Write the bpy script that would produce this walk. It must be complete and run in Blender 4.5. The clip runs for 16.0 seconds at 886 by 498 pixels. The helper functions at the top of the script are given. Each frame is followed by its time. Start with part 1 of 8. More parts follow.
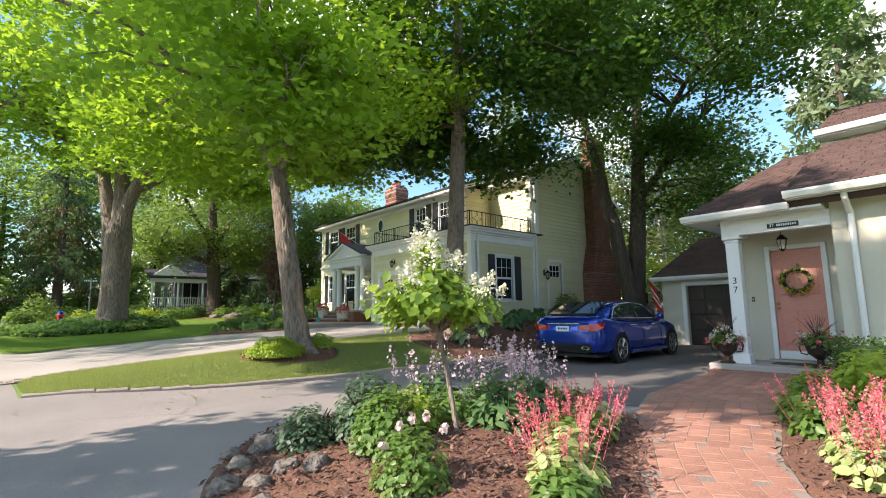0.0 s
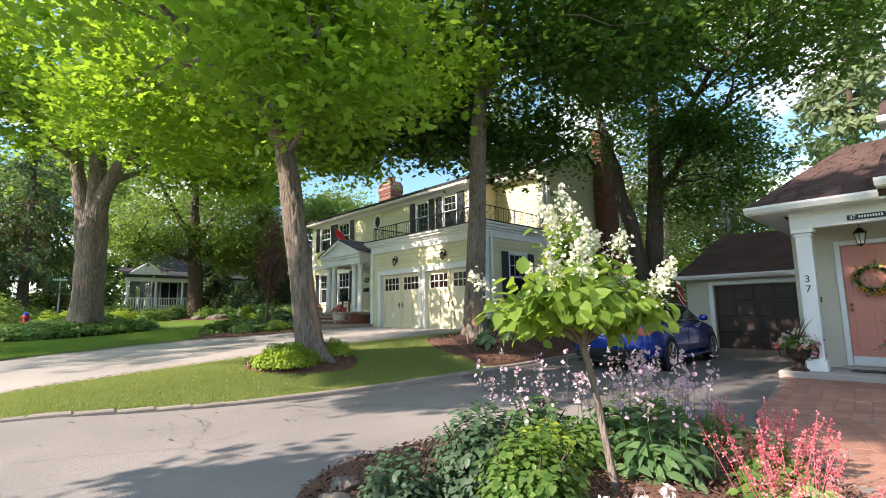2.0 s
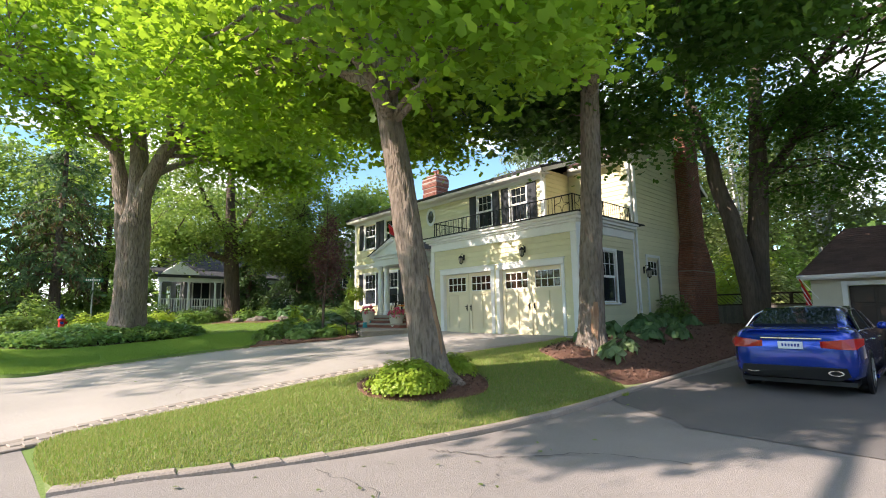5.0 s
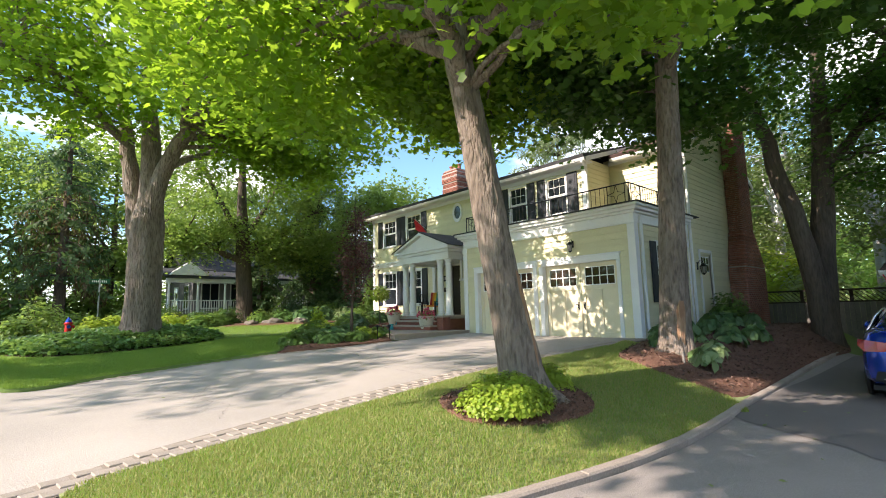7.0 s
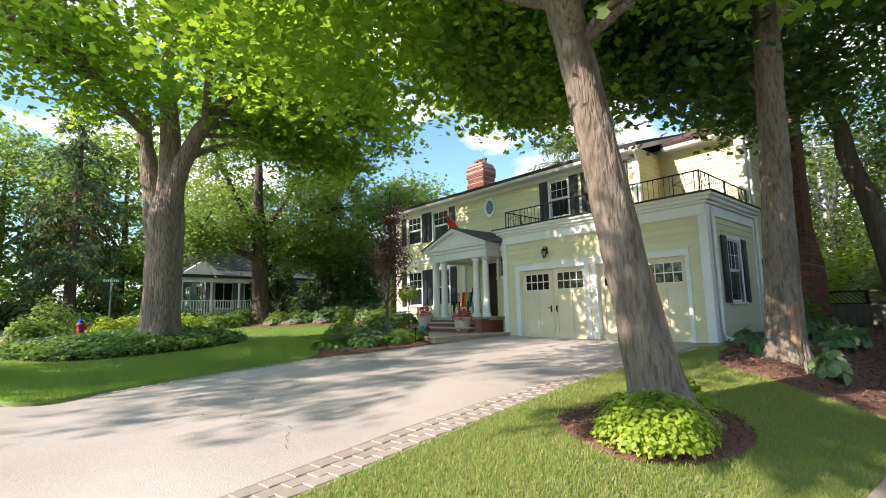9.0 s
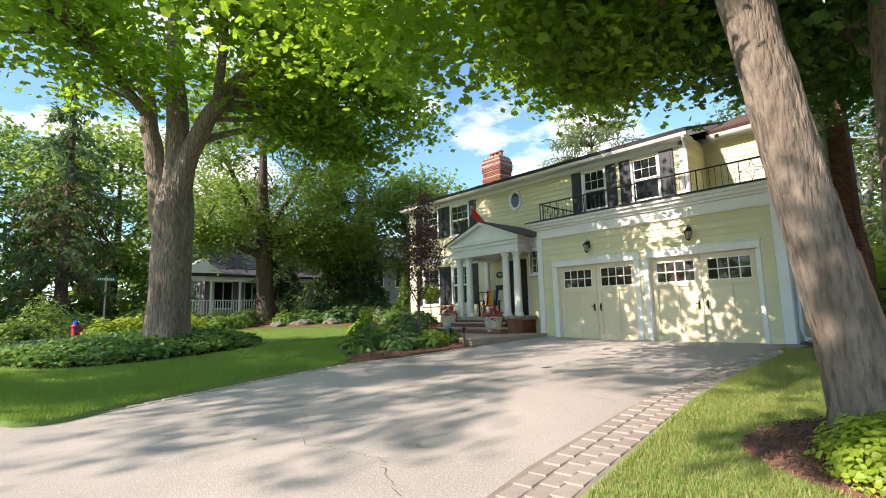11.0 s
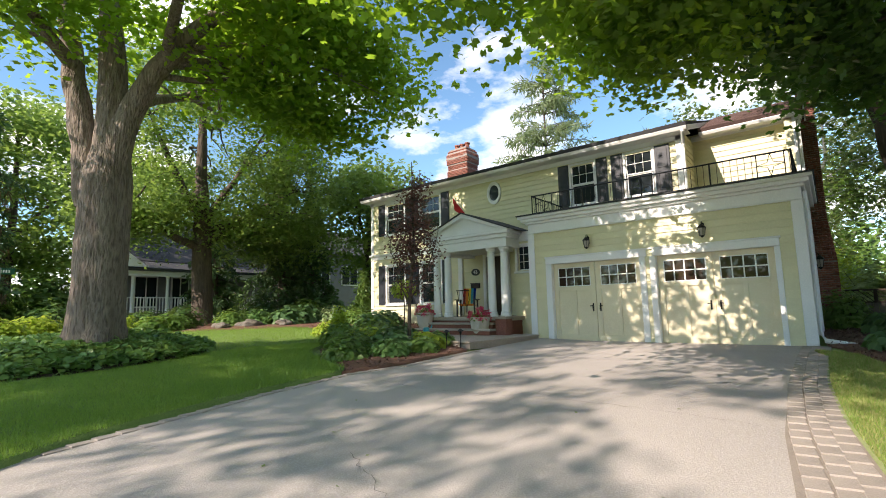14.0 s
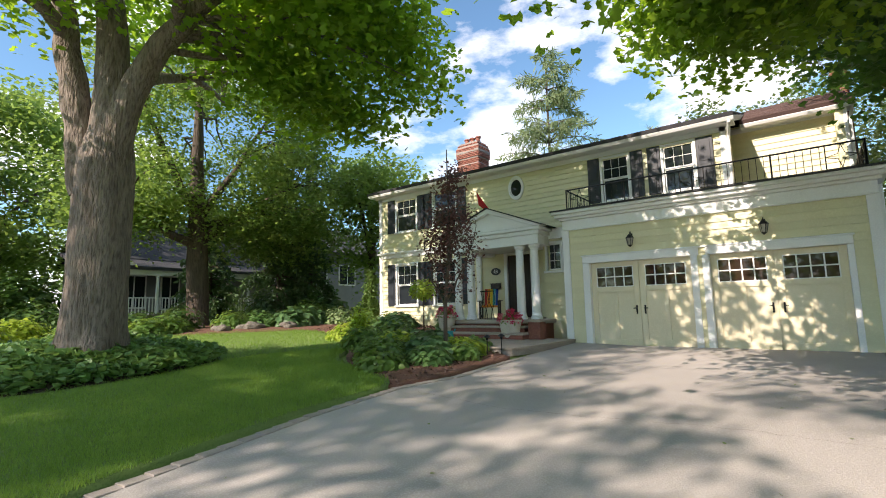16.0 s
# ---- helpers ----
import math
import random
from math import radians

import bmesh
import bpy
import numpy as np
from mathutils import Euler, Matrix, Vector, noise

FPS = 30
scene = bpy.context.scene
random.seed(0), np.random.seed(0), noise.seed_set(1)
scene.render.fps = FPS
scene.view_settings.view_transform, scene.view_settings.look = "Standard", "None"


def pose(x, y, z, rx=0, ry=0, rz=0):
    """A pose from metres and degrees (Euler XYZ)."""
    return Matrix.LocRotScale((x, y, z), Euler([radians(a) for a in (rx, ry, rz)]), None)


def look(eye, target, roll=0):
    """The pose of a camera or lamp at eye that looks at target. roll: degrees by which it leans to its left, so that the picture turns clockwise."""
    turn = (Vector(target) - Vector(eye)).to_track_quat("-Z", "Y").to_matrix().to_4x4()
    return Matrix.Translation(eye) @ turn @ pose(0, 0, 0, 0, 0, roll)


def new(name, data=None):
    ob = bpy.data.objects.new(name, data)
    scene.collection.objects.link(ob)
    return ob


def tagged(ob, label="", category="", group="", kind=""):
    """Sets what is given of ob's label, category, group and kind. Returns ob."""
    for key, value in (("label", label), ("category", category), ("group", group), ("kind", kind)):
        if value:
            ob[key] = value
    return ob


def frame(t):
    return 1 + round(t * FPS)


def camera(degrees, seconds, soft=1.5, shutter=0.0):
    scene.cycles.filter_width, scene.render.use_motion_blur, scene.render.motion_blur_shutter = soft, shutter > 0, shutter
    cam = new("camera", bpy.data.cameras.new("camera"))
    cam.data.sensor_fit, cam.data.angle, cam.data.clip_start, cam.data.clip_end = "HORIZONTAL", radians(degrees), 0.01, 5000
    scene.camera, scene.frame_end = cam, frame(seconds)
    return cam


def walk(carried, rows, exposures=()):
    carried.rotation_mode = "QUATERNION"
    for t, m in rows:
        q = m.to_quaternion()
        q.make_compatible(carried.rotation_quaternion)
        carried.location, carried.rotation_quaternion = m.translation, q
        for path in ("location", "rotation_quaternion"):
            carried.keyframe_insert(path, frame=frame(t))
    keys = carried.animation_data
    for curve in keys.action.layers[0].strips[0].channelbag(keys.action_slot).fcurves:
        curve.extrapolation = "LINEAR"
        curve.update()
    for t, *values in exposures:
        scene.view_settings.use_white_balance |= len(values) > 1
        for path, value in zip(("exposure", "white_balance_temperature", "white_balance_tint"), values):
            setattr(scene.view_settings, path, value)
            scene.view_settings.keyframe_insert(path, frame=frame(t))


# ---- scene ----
cam = camera(85.8, 16.0, soft=1.0)
METRES, EYE, TILT, LEAN, TURN = 13.5, 1.2656, 0.0, 0.0, -41.2
ROWS = [
    (0.0, 0.0, 0.0, 0.0, 0.12, 7.45, 0.88),
    (0.5, -0.0199, 0.0265, 0.0006, -0.18, 7.39, 0.81),
    (1.0, -0.0394, 0.0504, 0.0002, -0.33, 7.51, 0.99),
    (1.5, -0.0583, 0.0718, 0.003, -1.06, 7.55, 0.99),
    (2.0, -0.0784, 0.0956, 0.0031, -2.32, 7.48, 0.93),
    (2.5, -0.1028, 0.1185, 0.0059, -2.67, 7.49, 0.68),
    (3.0, -0.1314, 0.1416, 0.0097, -2.57, 7.43, 0.41),
    (3.5, -0.157, 0.1665, 0.0085, -1.9, 7.5, 0.55),
    (4.0, -0.1809, 0.19, 0.0117, -0.92, 7.47, 0.58),
    (6.5, -0.2994, 0.3058, 0.0183, -0.68, 7.38, 1.22),
    (7.0, -0.3175, 0.3293, 0.0201, -0.55, 7.4, 1.32),
    (7.5, -0.3375, 0.3512, 0.0192, -0.35, 7.55, 1.31),
    (8.0, -0.3582, 0.3728, 0.0227, -0.16, 7.45, 1.32),
    (8.5, -0.3789, 0.3967, 0.0207, -0.19, 7.46, 1.21),
    (9.0, -0.4021, 0.4188, 0.0231, -0.06, 7.47, 1.25),
    (9.5, -0.4278, 0.4416, 0.025, -0.05, 7.34, 1.21),
    (10.0, -0.4506, 0.4655, 0.0238, -0.18, 7.38, 1.28),
    (12.5, -0.5581, 0.5667, 0.0249, -5.04, 7.41, 1.52),
    (13.0, -0.5766, 0.5863, 0.0268, -7.08, 7.36, 1.55),
    (13.5, -0.592, 0.6076, 0.0272, -8.8, 7.18, 1.53),
    (14.0, -0.6091, 0.6299, 0.027, -9.64, 7.17, 1.25),
    (14.5, -0.6294, 0.6542, 0.0298, -10.34, 7.08, 1.14),
    (15.0, -0.6469, 0.6789, 0.0303, -10.69, 7.15, 1.35),
    (15.5, -0.6629, 0.7016, 0.0332, -11.04, 7.2, 1.37),
    (16.0, -0.6832, 0.724, 0.0335, -11.5, 7.12, 1.22),
]
EXPOSURE, KELVIN, TINT = 0.88, 6800, 17
walk(cam, [(t, pose(0, 0, EYE, TILT, LEAN, TURN) @ pose(METRES * x, METRES * y, METRES * z, 90 + pitch, roll, yaw)) for t, x, y, z, yaw, pitch, roll in ROWS],
     exposures=[(0.0, EXPOSURE + 0.12, KELVIN, TINT), (6.5, EXPOSURE + 0.18, KELVIN, TINT), (10.0, EXPOSURE + 0.12, KELVIN, TINT), (12.5, EXPOSURE - 0.02, KELVIN, TINT), (16.0, EXPOSURE - 0.14, KELVIN, TINT)])

# ---- light ----
SUN_WAY = Vector((0.90, -0.22, -0.62)).normalized()
world = bpy.data.worlds.new("sky")
scene.world = world
world.use_nodes = True
wn, wl = world.node_tree.nodes, world.node_tree.links
wn.clear()
w_out, w_bg, w_sky = wn.new("ShaderNodeOutputWorld"), wn.new("ShaderNodeBackground"), wn.new("ShaderNodeTexSky")
w_sky.sky_type, w_sky.sun_disc = "NISHITA", False
w_sky.sun_elevation = math.asin(-SUN_WAY.z)
w_sky.sun_rotation = math.atan2(-SUN_WAY.x, -SUN_WAY.y)
w_sky.air_density, w_sky.dust_density, w_sky.ozone_density = 1.0, 0.15, 0.7
w_co, w_map, w_noise, w_ramp, w_mix = (wn.new(n) for n in ("ShaderNodeTexCoord", "ShaderNodeMapping", "ShaderNodeTexNoise", "ShaderNodeValToRGB", "ShaderNodeMixRGB"))
w_map.inputs["Scale"].default_value = (2.2, 2.2, 5.0)
w_map.inputs["Location"].default_value = (0.7, 0.35, 0.1)
w_noise.inputs["Scale"].default_value, w_noise.inputs["Detail"].default_value, w_noise.inputs["Roughness"].default_value = 1.3, 8.0, 0.58
w_ramp.color_ramp.elements[0].position, w_ramp.color_ramp.elements[1].position = 0.50, 0.63
w_mix.inputs[2].default_value = (7.5, 7.6, 7.8, 1)
wl.new(w_co.outputs["Generated"], w_map.inputs[0])
wl.new(w_map.outputs[0], w_noise.inputs["Vector"])
wl.new(w_noise.outputs["Fac"], w_ramp.inputs[0])
wl.new(w_ramp.outputs[0], w_mix.inputs[0])
w_hue = wn.new("ShaderNodeMixRGB")
w_hue.blend_type, w_hue.inputs[0].default_value, w_hue.inputs[2].default_value = "MULTIPLY", 1.0, (0.74, 0.99, 1.06, 1)
wl.new(w_sky.outputs[0], w_hue.inputs[1])
wl.new(w_hue.outputs[0], w_mix.inputs[1])
wl.new(w_mix.outputs[0], w_bg.inputs[0])
w_bg.inputs[1].default_value = 0.145
wl.new(w_bg.outputs[0], w_out.inputs[0])

sun = new("sun", bpy.data.lights.new("sun", "SUN"))
sun.data.energy, sun.data.angle, sun.data.color = 5.0, radians(0.45), (1.0, 0.90, 0.79)
sun.matrix_world = look((-40, 12, 30), Vector((-40, 12, 30)) + SUN_WAY)


# ---- materials ----
def mat(name, c1, c2=None, c3=None, rough=0.7, metal=0.0, scale=3.0, fine=40.0, bump=0.15, rnd=0.0, island=0.0, stretch=(1, 1, 1), spec=0.4, coat=0.0, depth=0.02):
    """Two scales of colour variation and a fine relief; rnd and island vary the value by object or by piece."""
    m = bpy.data.materials.new(name)
    m.use_nodes = True
    n, l = m.node_tree.nodes, m.node_tree.links
    p = n["Principled BSDF"]
    p.inputs["Roughness"].default_value, p.inputs["Metallic"].default_value = rough, metal
    p.inputs["Specular IOR Level"].default_value = spec
    p.inputs["Coat Weight"].default_value = coat
    c2, c3 = c2 or [v * 0.85 for v in c1], c3 or [v * 1.1 for v in c1]
    co, mp = n.new("ShaderNodeTexCoord"), n.new("ShaderNodeMapping")
    mp.inputs["Scale"].default_value = stretch
    l.new(co.outputs["Object"], mp.inputs[0])
    n1, n2 = n.new("ShaderNodeTexNoise"), n.new("ShaderNodeTexNoise")
    n1.inputs["Scale"].default_value, n1.inputs["Detail"].default_value = scale, 4
    n2.inputs["Scale"].default_value, n2.inputs["Detail"].default_value = fine, 5
    for k in (n1, n2):
        l.new(mp.outputs[0], k.inputs["Vector"])
    r1 = n.new("ShaderNodeValToRGB")
    r1.color_ramp.elements[0].position, r1.color_ramp.elements[1].position = 0.35, 0.68
    r1.color_ramp.elements[0].color, r1.color_ramp.elements[1].color = (*c1, 1), (*c2, 1)
    l.new(n1.outputs["Fac"], r1.inputs[0])
    mx = n.new("ShaderNodeMixRGB")
    r2 = n.new("ShaderNodeValToRGB")
    r2.color_ramp.elements[0].position, r2.color_ramp.elements[1].position = 0.45, 0.75
    l.new(n2.outputs["Fac"], r2.inputs[0])
    l.new(r2.outputs[0], mx.inputs[0])
    l.new(r1.outputs[0], mx.inputs[1])
    mx.inputs[2].default_value = (*c3, 1)
    last = mx.outputs[0]
    for amount, node, out in ((rnd, "ShaderNodeObjectInfo", "Random"), (island, "ShaderNodeNewGeometry", "Random Per Island")):
        if amount:
            src, mr, hs = n.new(node), n.new("ShaderNodeMapRange"), n.new("ShaderNodeHueSaturation")
            mr.inputs["To Min"].default_value, mr.inputs["To Max"].default_value = 1 - amount, 1 + amount
            l.new(src.outputs[out], mr.inputs["Value"])
            l.new(mr.outputs[0], hs.inputs["Value"])
            l.new(last, hs.inputs["Color"])
            last = hs.outputs[0]
    l.new(last, p.inputs["Base Color"])
    if bump:
        b = n.new("ShaderNodeBump")
        b.inputs["Strength"].default_value, b.inputs["Distance"].default_value = bump, depth
        l.new(n2.outputs["Fac"], b.inputs["Height"])
        l.new(b.outputs[0], p.inputs["Normal"])
    return m


def leaf_mat(name, dark, light, back, through_amount=0.4, rough=0.45):
    """A leaf: a glossy face, with light that comes through from behind; each leaf has its own tone."""
    m = bpy.data.materials.new(name)
    m.use_nodes = True
    n, l = m.node_tree.nodes, m.node_tree.links
    p, out = n["Principled BSDF"], n["Material Output"]
    p.inputs["Roughness"].default_value = rough
    p.inputs["Specular IOR Level"].default_value = 0.35
    g, r = n.new("ShaderNodeNewGeometry"), n.new("ShaderNodeValToRGB")
    r.color_ramp.elements[0].color, r.color_ramp.elements[1].color = (*dark, 1), (*light, 1)
    l.new(g.outputs["Random Per Island"], r.inputs[0])
    l.new(r.outputs[0], p.inputs["Base Color"])
    tr, mx = n.new("ShaderNodeBsdfTranslucent"), n.new("ShaderNodeMixShader")
    mc = n.new("ShaderNodeMixRGB")
    mc.blend_type = "MIX"
    mc.inputs[0].default_value = 0.75
    mc.inputs[2].default_value = (*back, 1)
    l.new(r.outputs[0], mc.inputs[1])
    l.new(mc.outputs[0], tr.inputs[0])
    mx.inputs[0].default_value = through_amount
    l.new(p.outputs[0], mx.inputs[1])
    l.new(tr.outputs[0], mx.inputs[2])
    l.new(mx.outputs[0], out.inputs[0])
    return m


def glass_mat(name, tint=(0.02, 0.025, 0.03), rough=0.03):
    """A window pane with a dim room behind it: dark and glossy."""
    m = bpy.data.materials.new(name)
    m.use_nodes = True
    p = m.node_tree.nodes["Principled BSDF"]
    p.inputs["Base Color"].default_value = (*tint, 1)
    p.inputs["Roughness"].default_value = rough
    p.inputs["Specular IOR Level"].default_value = 0.5
    return m


M = dict(
    siding=mat("pale yellow paint", (0.70, 0.655, 0.43), (0.655, 0.61, 0.39), (0.73, 0.685, 0.465), rough=0.55, scale=1.5, fine=30, bump=0.05, rnd=0.04),
    door_cream=mat("cream paint", (0.72, 0.65, 0.46), (0.68, 0.61, 0.43), (0.75, 0.68, 0.50), rough=0.5, scale=1.2, fine=25, bump=0.03),
    white=mat("white trim paint", (0.80, 0.80, 0.79), (0.75, 0.75, 0.74), (0.84, 0.84, 0.82), rough=0.5, scale=2, fine=35, bump=0.04),
    stucco=mat("cream stucco", (0.60, 0.565, 0.46), (0.55, 0.52, 0.425), (0.64, 0.60, 0.50), rough=0.85, scale=1.5, fine=80, bump=0.25),
    shutter=mat("blue-black shutter paint", (0.022, 0.026, 0.034), (0.03, 0.034, 0.042), rough=0.45, scale=3, fine=30, bump=0.04),
    iron=mat("black wrought iron", (0.015, 0.015, 0.016), (0.025, 0.024, 0.024), rough=0.4, metal=0.6, fine=60, bump=0.05),
    glass=glass_mat("window glass"),
    glass_warm=glass_mat("garage window glass", (0.035, 0.02, 0.015)),
    roof_dark=mat("dark grey shingles", (0.035, 0.036, 0.04), (0.055, 0.055, 0.06), (0.07, 0.07, 0.072), rough=0.9, scale=2, fine=90, bump=0.4, island=0.18),
    roof_brown=mat("brown asphalt shingles", (0.075, 0.045, 0.040), (0.10, 0.060, 0.052), (0.12, 0.08, 0.07), rough=0.92, scale=1.2, fine=90, bump=0.4, island=0.16),
    brick=mat("red brick", (0.26, 0.095, 0.065), (0.20, 0.075, 0.055), (0.33, 0.15, 0.11), rough=0.88, scale=6, fine=50, bump=0.3, rnd=0.18, island=0.22),
    mortar=mat("grey mortar", (0.30, 0.27, 0.24), (0.25, 0.22, 0.2), rough=0.95, fine=80, bump=0.3),
    asphalt=mat("worn grey asphalt", (0.285, 0.255, 0.235), (0.205, 0.187, 0.175), (0.35, 0.32, 0.30), rough=0.9, scale=0.55, fine=90, bump=0.4),
    # Same asphalt in a darker tone; tree shade is put into the colour.
    asphalt_shaded=mat("asphalt darkened for shade", (0.130, 0.118, 0.112), (0.155, 0.142, 0.135), (0.19, 0.175, 0.165), rough=0.85, scale=0.9, fine=100, bump=0.35),
    concrete=mat("weathered pale concrete", (0.41, 0.37, 0.335), (0.31, 0.285, 0.26), (0.46, 0.42, 0.385), rough=0.88, scale=0.45, fine=60, bump=0.3),
    joint=mat("sandy joint", (0.26, 0.22, 0.185), (0.20, 0.17, 0.14), rough=0.95, fine=60, bump=0.3),
    paver=mat("tan concrete paver", (0.33, 0.285, 0.245), (0.27, 0.235, 0.205), (0.38, 0.335, 0.29), rough=0.9, scale=4, fine=60, bump=0.3, rnd=0.10),
    kerb=mat("weathered kerb stone", (0.33, 0.28, 0.24), (0.26, 0.22, 0.19), (0.40, 0.35, 0.30), rough=0.92, scale=3, fine=45, bump=0.4, rnd=0.10),
    flag=mat("buff flagstone", (0.40, 0.33, 0.26), (0.32, 0.27, 0.23), (0.46, 0.40, 0.33), rough=0.85, scale=2.2, fine=40, bump=0.3, rnd=0.10),
    path_brick=mat("worn clay paver", (0.335, 0.165, 0.115), (0.26, 0.125, 0.09), (0.40, 0.24, 0.175), rough=0.88, scale=5, fine=50, bump=0.3, rnd=0.18, island=0.15),
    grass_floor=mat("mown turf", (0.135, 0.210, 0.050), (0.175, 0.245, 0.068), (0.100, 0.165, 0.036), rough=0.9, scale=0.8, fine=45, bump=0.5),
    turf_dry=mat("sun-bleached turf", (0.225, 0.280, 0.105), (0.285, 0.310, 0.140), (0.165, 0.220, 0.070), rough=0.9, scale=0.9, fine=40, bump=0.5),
    scar=mat("bare wood of a bark wound", (0.34, 0.20, 0.12), (0.22, 0.12, 0.075), (0.42, 0.29, 0.19), rough=0.9, scale=5, fine=22, bump=0.8, stretch=(1, 1, 0.15), depth=0.03),
    crack=mat("dark crack filler", (0.11, 0.10, 0.093), (0.14, 0.13, 0.12), rough=0.95, fine=60, bump=0.3),
    soil=mat("dark soil", (0.05, 0.035, 0.025), (0.07, 0.05, 0.035), rough=0.95, fine=30, bump=0.5),
    mulch=mat("brown bark mulch", (0.125, 0.056, 0.036), (0.165, 0.080, 0.052), (0.21, 0.125, 0.09), rough=0.95, scale=5, fine=45, bump=0.9),
    chip=mat("bark chip", (0.14, 0.075, 0.054), (0.095, 0.05, 0.036), (0.22, 0.15, 0.115), rough=0.9, fine=30, bump=0.2, island=0.45),
    rock=mat("weathered limestone", (0.20, 0.175, 0.145), (0.125, 0.108, 0.09), (0.29, 0.265, 0.23), rough=0.95, scale=9, fine=26, bump=1.0, depth=0.04),
    bark=mat("furrowed grey-brown bark", (0.285, 0.235, 0.195), (0.190, 0.150, 0.120), (0.085, 0.066, 0.052), rough=0.95, scale=4.5, fine=24, bump=1.0, stretch=(1.0, 1.0, 0.22), depth=0.07),
    bark_dark=mat("dark bark", (0.125, 0.098, 0.076), (0.085, 0.066, 0.052), (0.055, 0.042, 0.033), rough=0.95, scale=4, fine=20, bump=1.0, stretch=(1, 1, 0.18), depth=0.04),
    pink=mat("salmon pink door paint", (0.62, 0.25, 0.19), (0.58, 0.23, 0.175), rough=0.42, scale=1.5, fine=30, bump=0.02),
    brown_door=mat("dark brown door", (0.030, 0.018, 0.014), (0.04, 0.024, 0.018), rough=0.45, scale=2, fine=30, bump=0.05),
    pot_grey=mat("cream stone planter", (0.60, 0.54, 0.44), (0.52, 0.46, 0.38), (0.66, 0.61, 0.52), rough=0.85, scale=4, fine=50, bump=0.25),
    pot_brown=mat("brown cast urn", (0.05, 0.032, 0.026), (0.07, 0.045, 0.035), rough=0.5, metal=0.3, fine=40, bump=0.15),
    car_blue=mat("metallic blue car paint", (0.008, 0.050, 0.42), (0.008, 0.046, 0.38), (0.010, 0.060, 0.48), rough=0.16, metal=0.55, scale=1, fine=300, bump=0.0, coat=1.0),
    rubber=mat("black tyre rubber", (0.014, 0.014, 0.014), (0.02, 0.02, 0.02), rough=0.85, fine=60, bump=0.1),
    black_plastic=mat("black plastic trim", (0.015, 0.015, 0.016), (0.02, 0.02, 0.02), rough=0.5, fine=60, bump=0.05),
    alloy=mat("silver alloy", (0.55, 0.55, 0.56), (0.5, 0.5, 0.51), rough=0.3, metal=0.9, bump=0),
    chrome=mat("chrome", (0.82, 0.83, 0.85), (0.80, 0.81, 0.83), rough=0.18, metal=0.9, bump=0),
    red_lens=mat("red lamp lens", (0.42, 0.012, 0.012), (0.36, 0.01, 0.012), rough=0.12, bump=0, coat=0.5),
    plate=mat("white number plate", (0.72, 0.74, 0.76), (0.66, 0.68, 0.72), rough=0.4, bump=0),
    red=mat("red paint", (0.50, 0.018, 0.016), (0.42, 0.014, 0.014), rough=0.5, bump=0.05),
    flag_red=mat("red cloth", (0.60, 0.03, 0.025), (0.52, 0.022, 0.02), rough=0.85, fine=120, bump=0.1),
    flag_white=mat("white cloth", (0.78, 0.78, 0.76), (0.72, 0.72, 0.7), rough=0.85, fine=120, bump=0.1),
    sign_green=mat("green enamel", (0.02, 0.13, 0.07), (0.02, 0.11, 0.06), rough=0.4, bump=0),
    black=mat("black enamel", (0.02, 0.02, 0.02), (0.028, 0.028, 0.028), rough=0.4, bump=0.02),
    galv=mat("galvanised steel", (0.45, 0.46, 0.47), (0.38, 0.39, 0.4), rough=0.45, metal=0.8, bump=0.05),
    brass=mat("aged brass", (0.40, 0.26, 0.09), (0.32, 0.2, 0.07), rough=0.35, metal=1.0, bump=0.05),
    lamp_glass=glass_mat("lantern glass", (0.35, 0.33, 0.28), 0.12),
    wood_dark=mat("dark stained fence wood", (0.045, 0.03, 0.022), (0.06, 0.042, 0.03), rough=0.85, scale=2, fine=14, bump=0.4, stretch=(3, 3, 0.4), rnd=0.2),
    wood_grey=mat("weathered grey wood", (0.22, 0.20, 0.18), (0.17, 0.155, 0.14), rough=0.88, scale=3, fine=16, bump=0.4, rnd=0.15),
    grey_wall=mat("grey house paint", (0.22, 0.22, 0.23), (0.19, 0.19, 0.2), rough=0.8, fine=30, bump=0.1),
    orange=mat("orange paint", (0.80, 0.24, 0.02), rough=0.5, bump=0.02),
    yellow=mat("yellow paint", (0.80, 0.55, 0.04), rough=0.5, bump=0.02),
    teal=mat("teal paint", (0.03, 0.30, 0.34), rough=0.5, bump=0.02),
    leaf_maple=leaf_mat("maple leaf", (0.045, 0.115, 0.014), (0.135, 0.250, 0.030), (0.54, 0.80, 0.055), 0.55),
    # Darker, less translucent copy of the maple leaf: canopy shade put into the colour.
    leaf_maple_shaded=leaf_mat("shaded maple leaf", (0.026, 0.080, 0.016), (0.070, 0.150, 0.029), (0.21, 0.41, 0.045), 0.40),
    leaf_far=leaf_mat("soft green leaf", (0.085, 0.155, 0.040), (0.175, 0.265, 0.075), (0.42, 0.60, 0.11), 0.45),
    leaf_birch=leaf_mat("birch leaf", (0.09, 0.13, 0.045), (0.17, 0.22, 0.085), (0.32, 0.42, 0.12), 0.4),
    needle=leaf_mat("spruce needle", (0.048, 0.100, 0.042), (0.105, 0.175, 0.072), (0.16, 0.28, 0.08), 0.32, 0.6),
    needle_pine=leaf_mat("pine needle", (0.12, 0.17, 0.085), (0.24, 0.30, 0.15), (0.36, 0.45, 0.18), 0.35, 0.6),
    needle_brown=leaf_mat("browned hanging needle", (0.085, 0.065, 0.030), (0.13, 0.10, 0.045), (0.2, 0.16, 0.06), 0.25, 0.7),
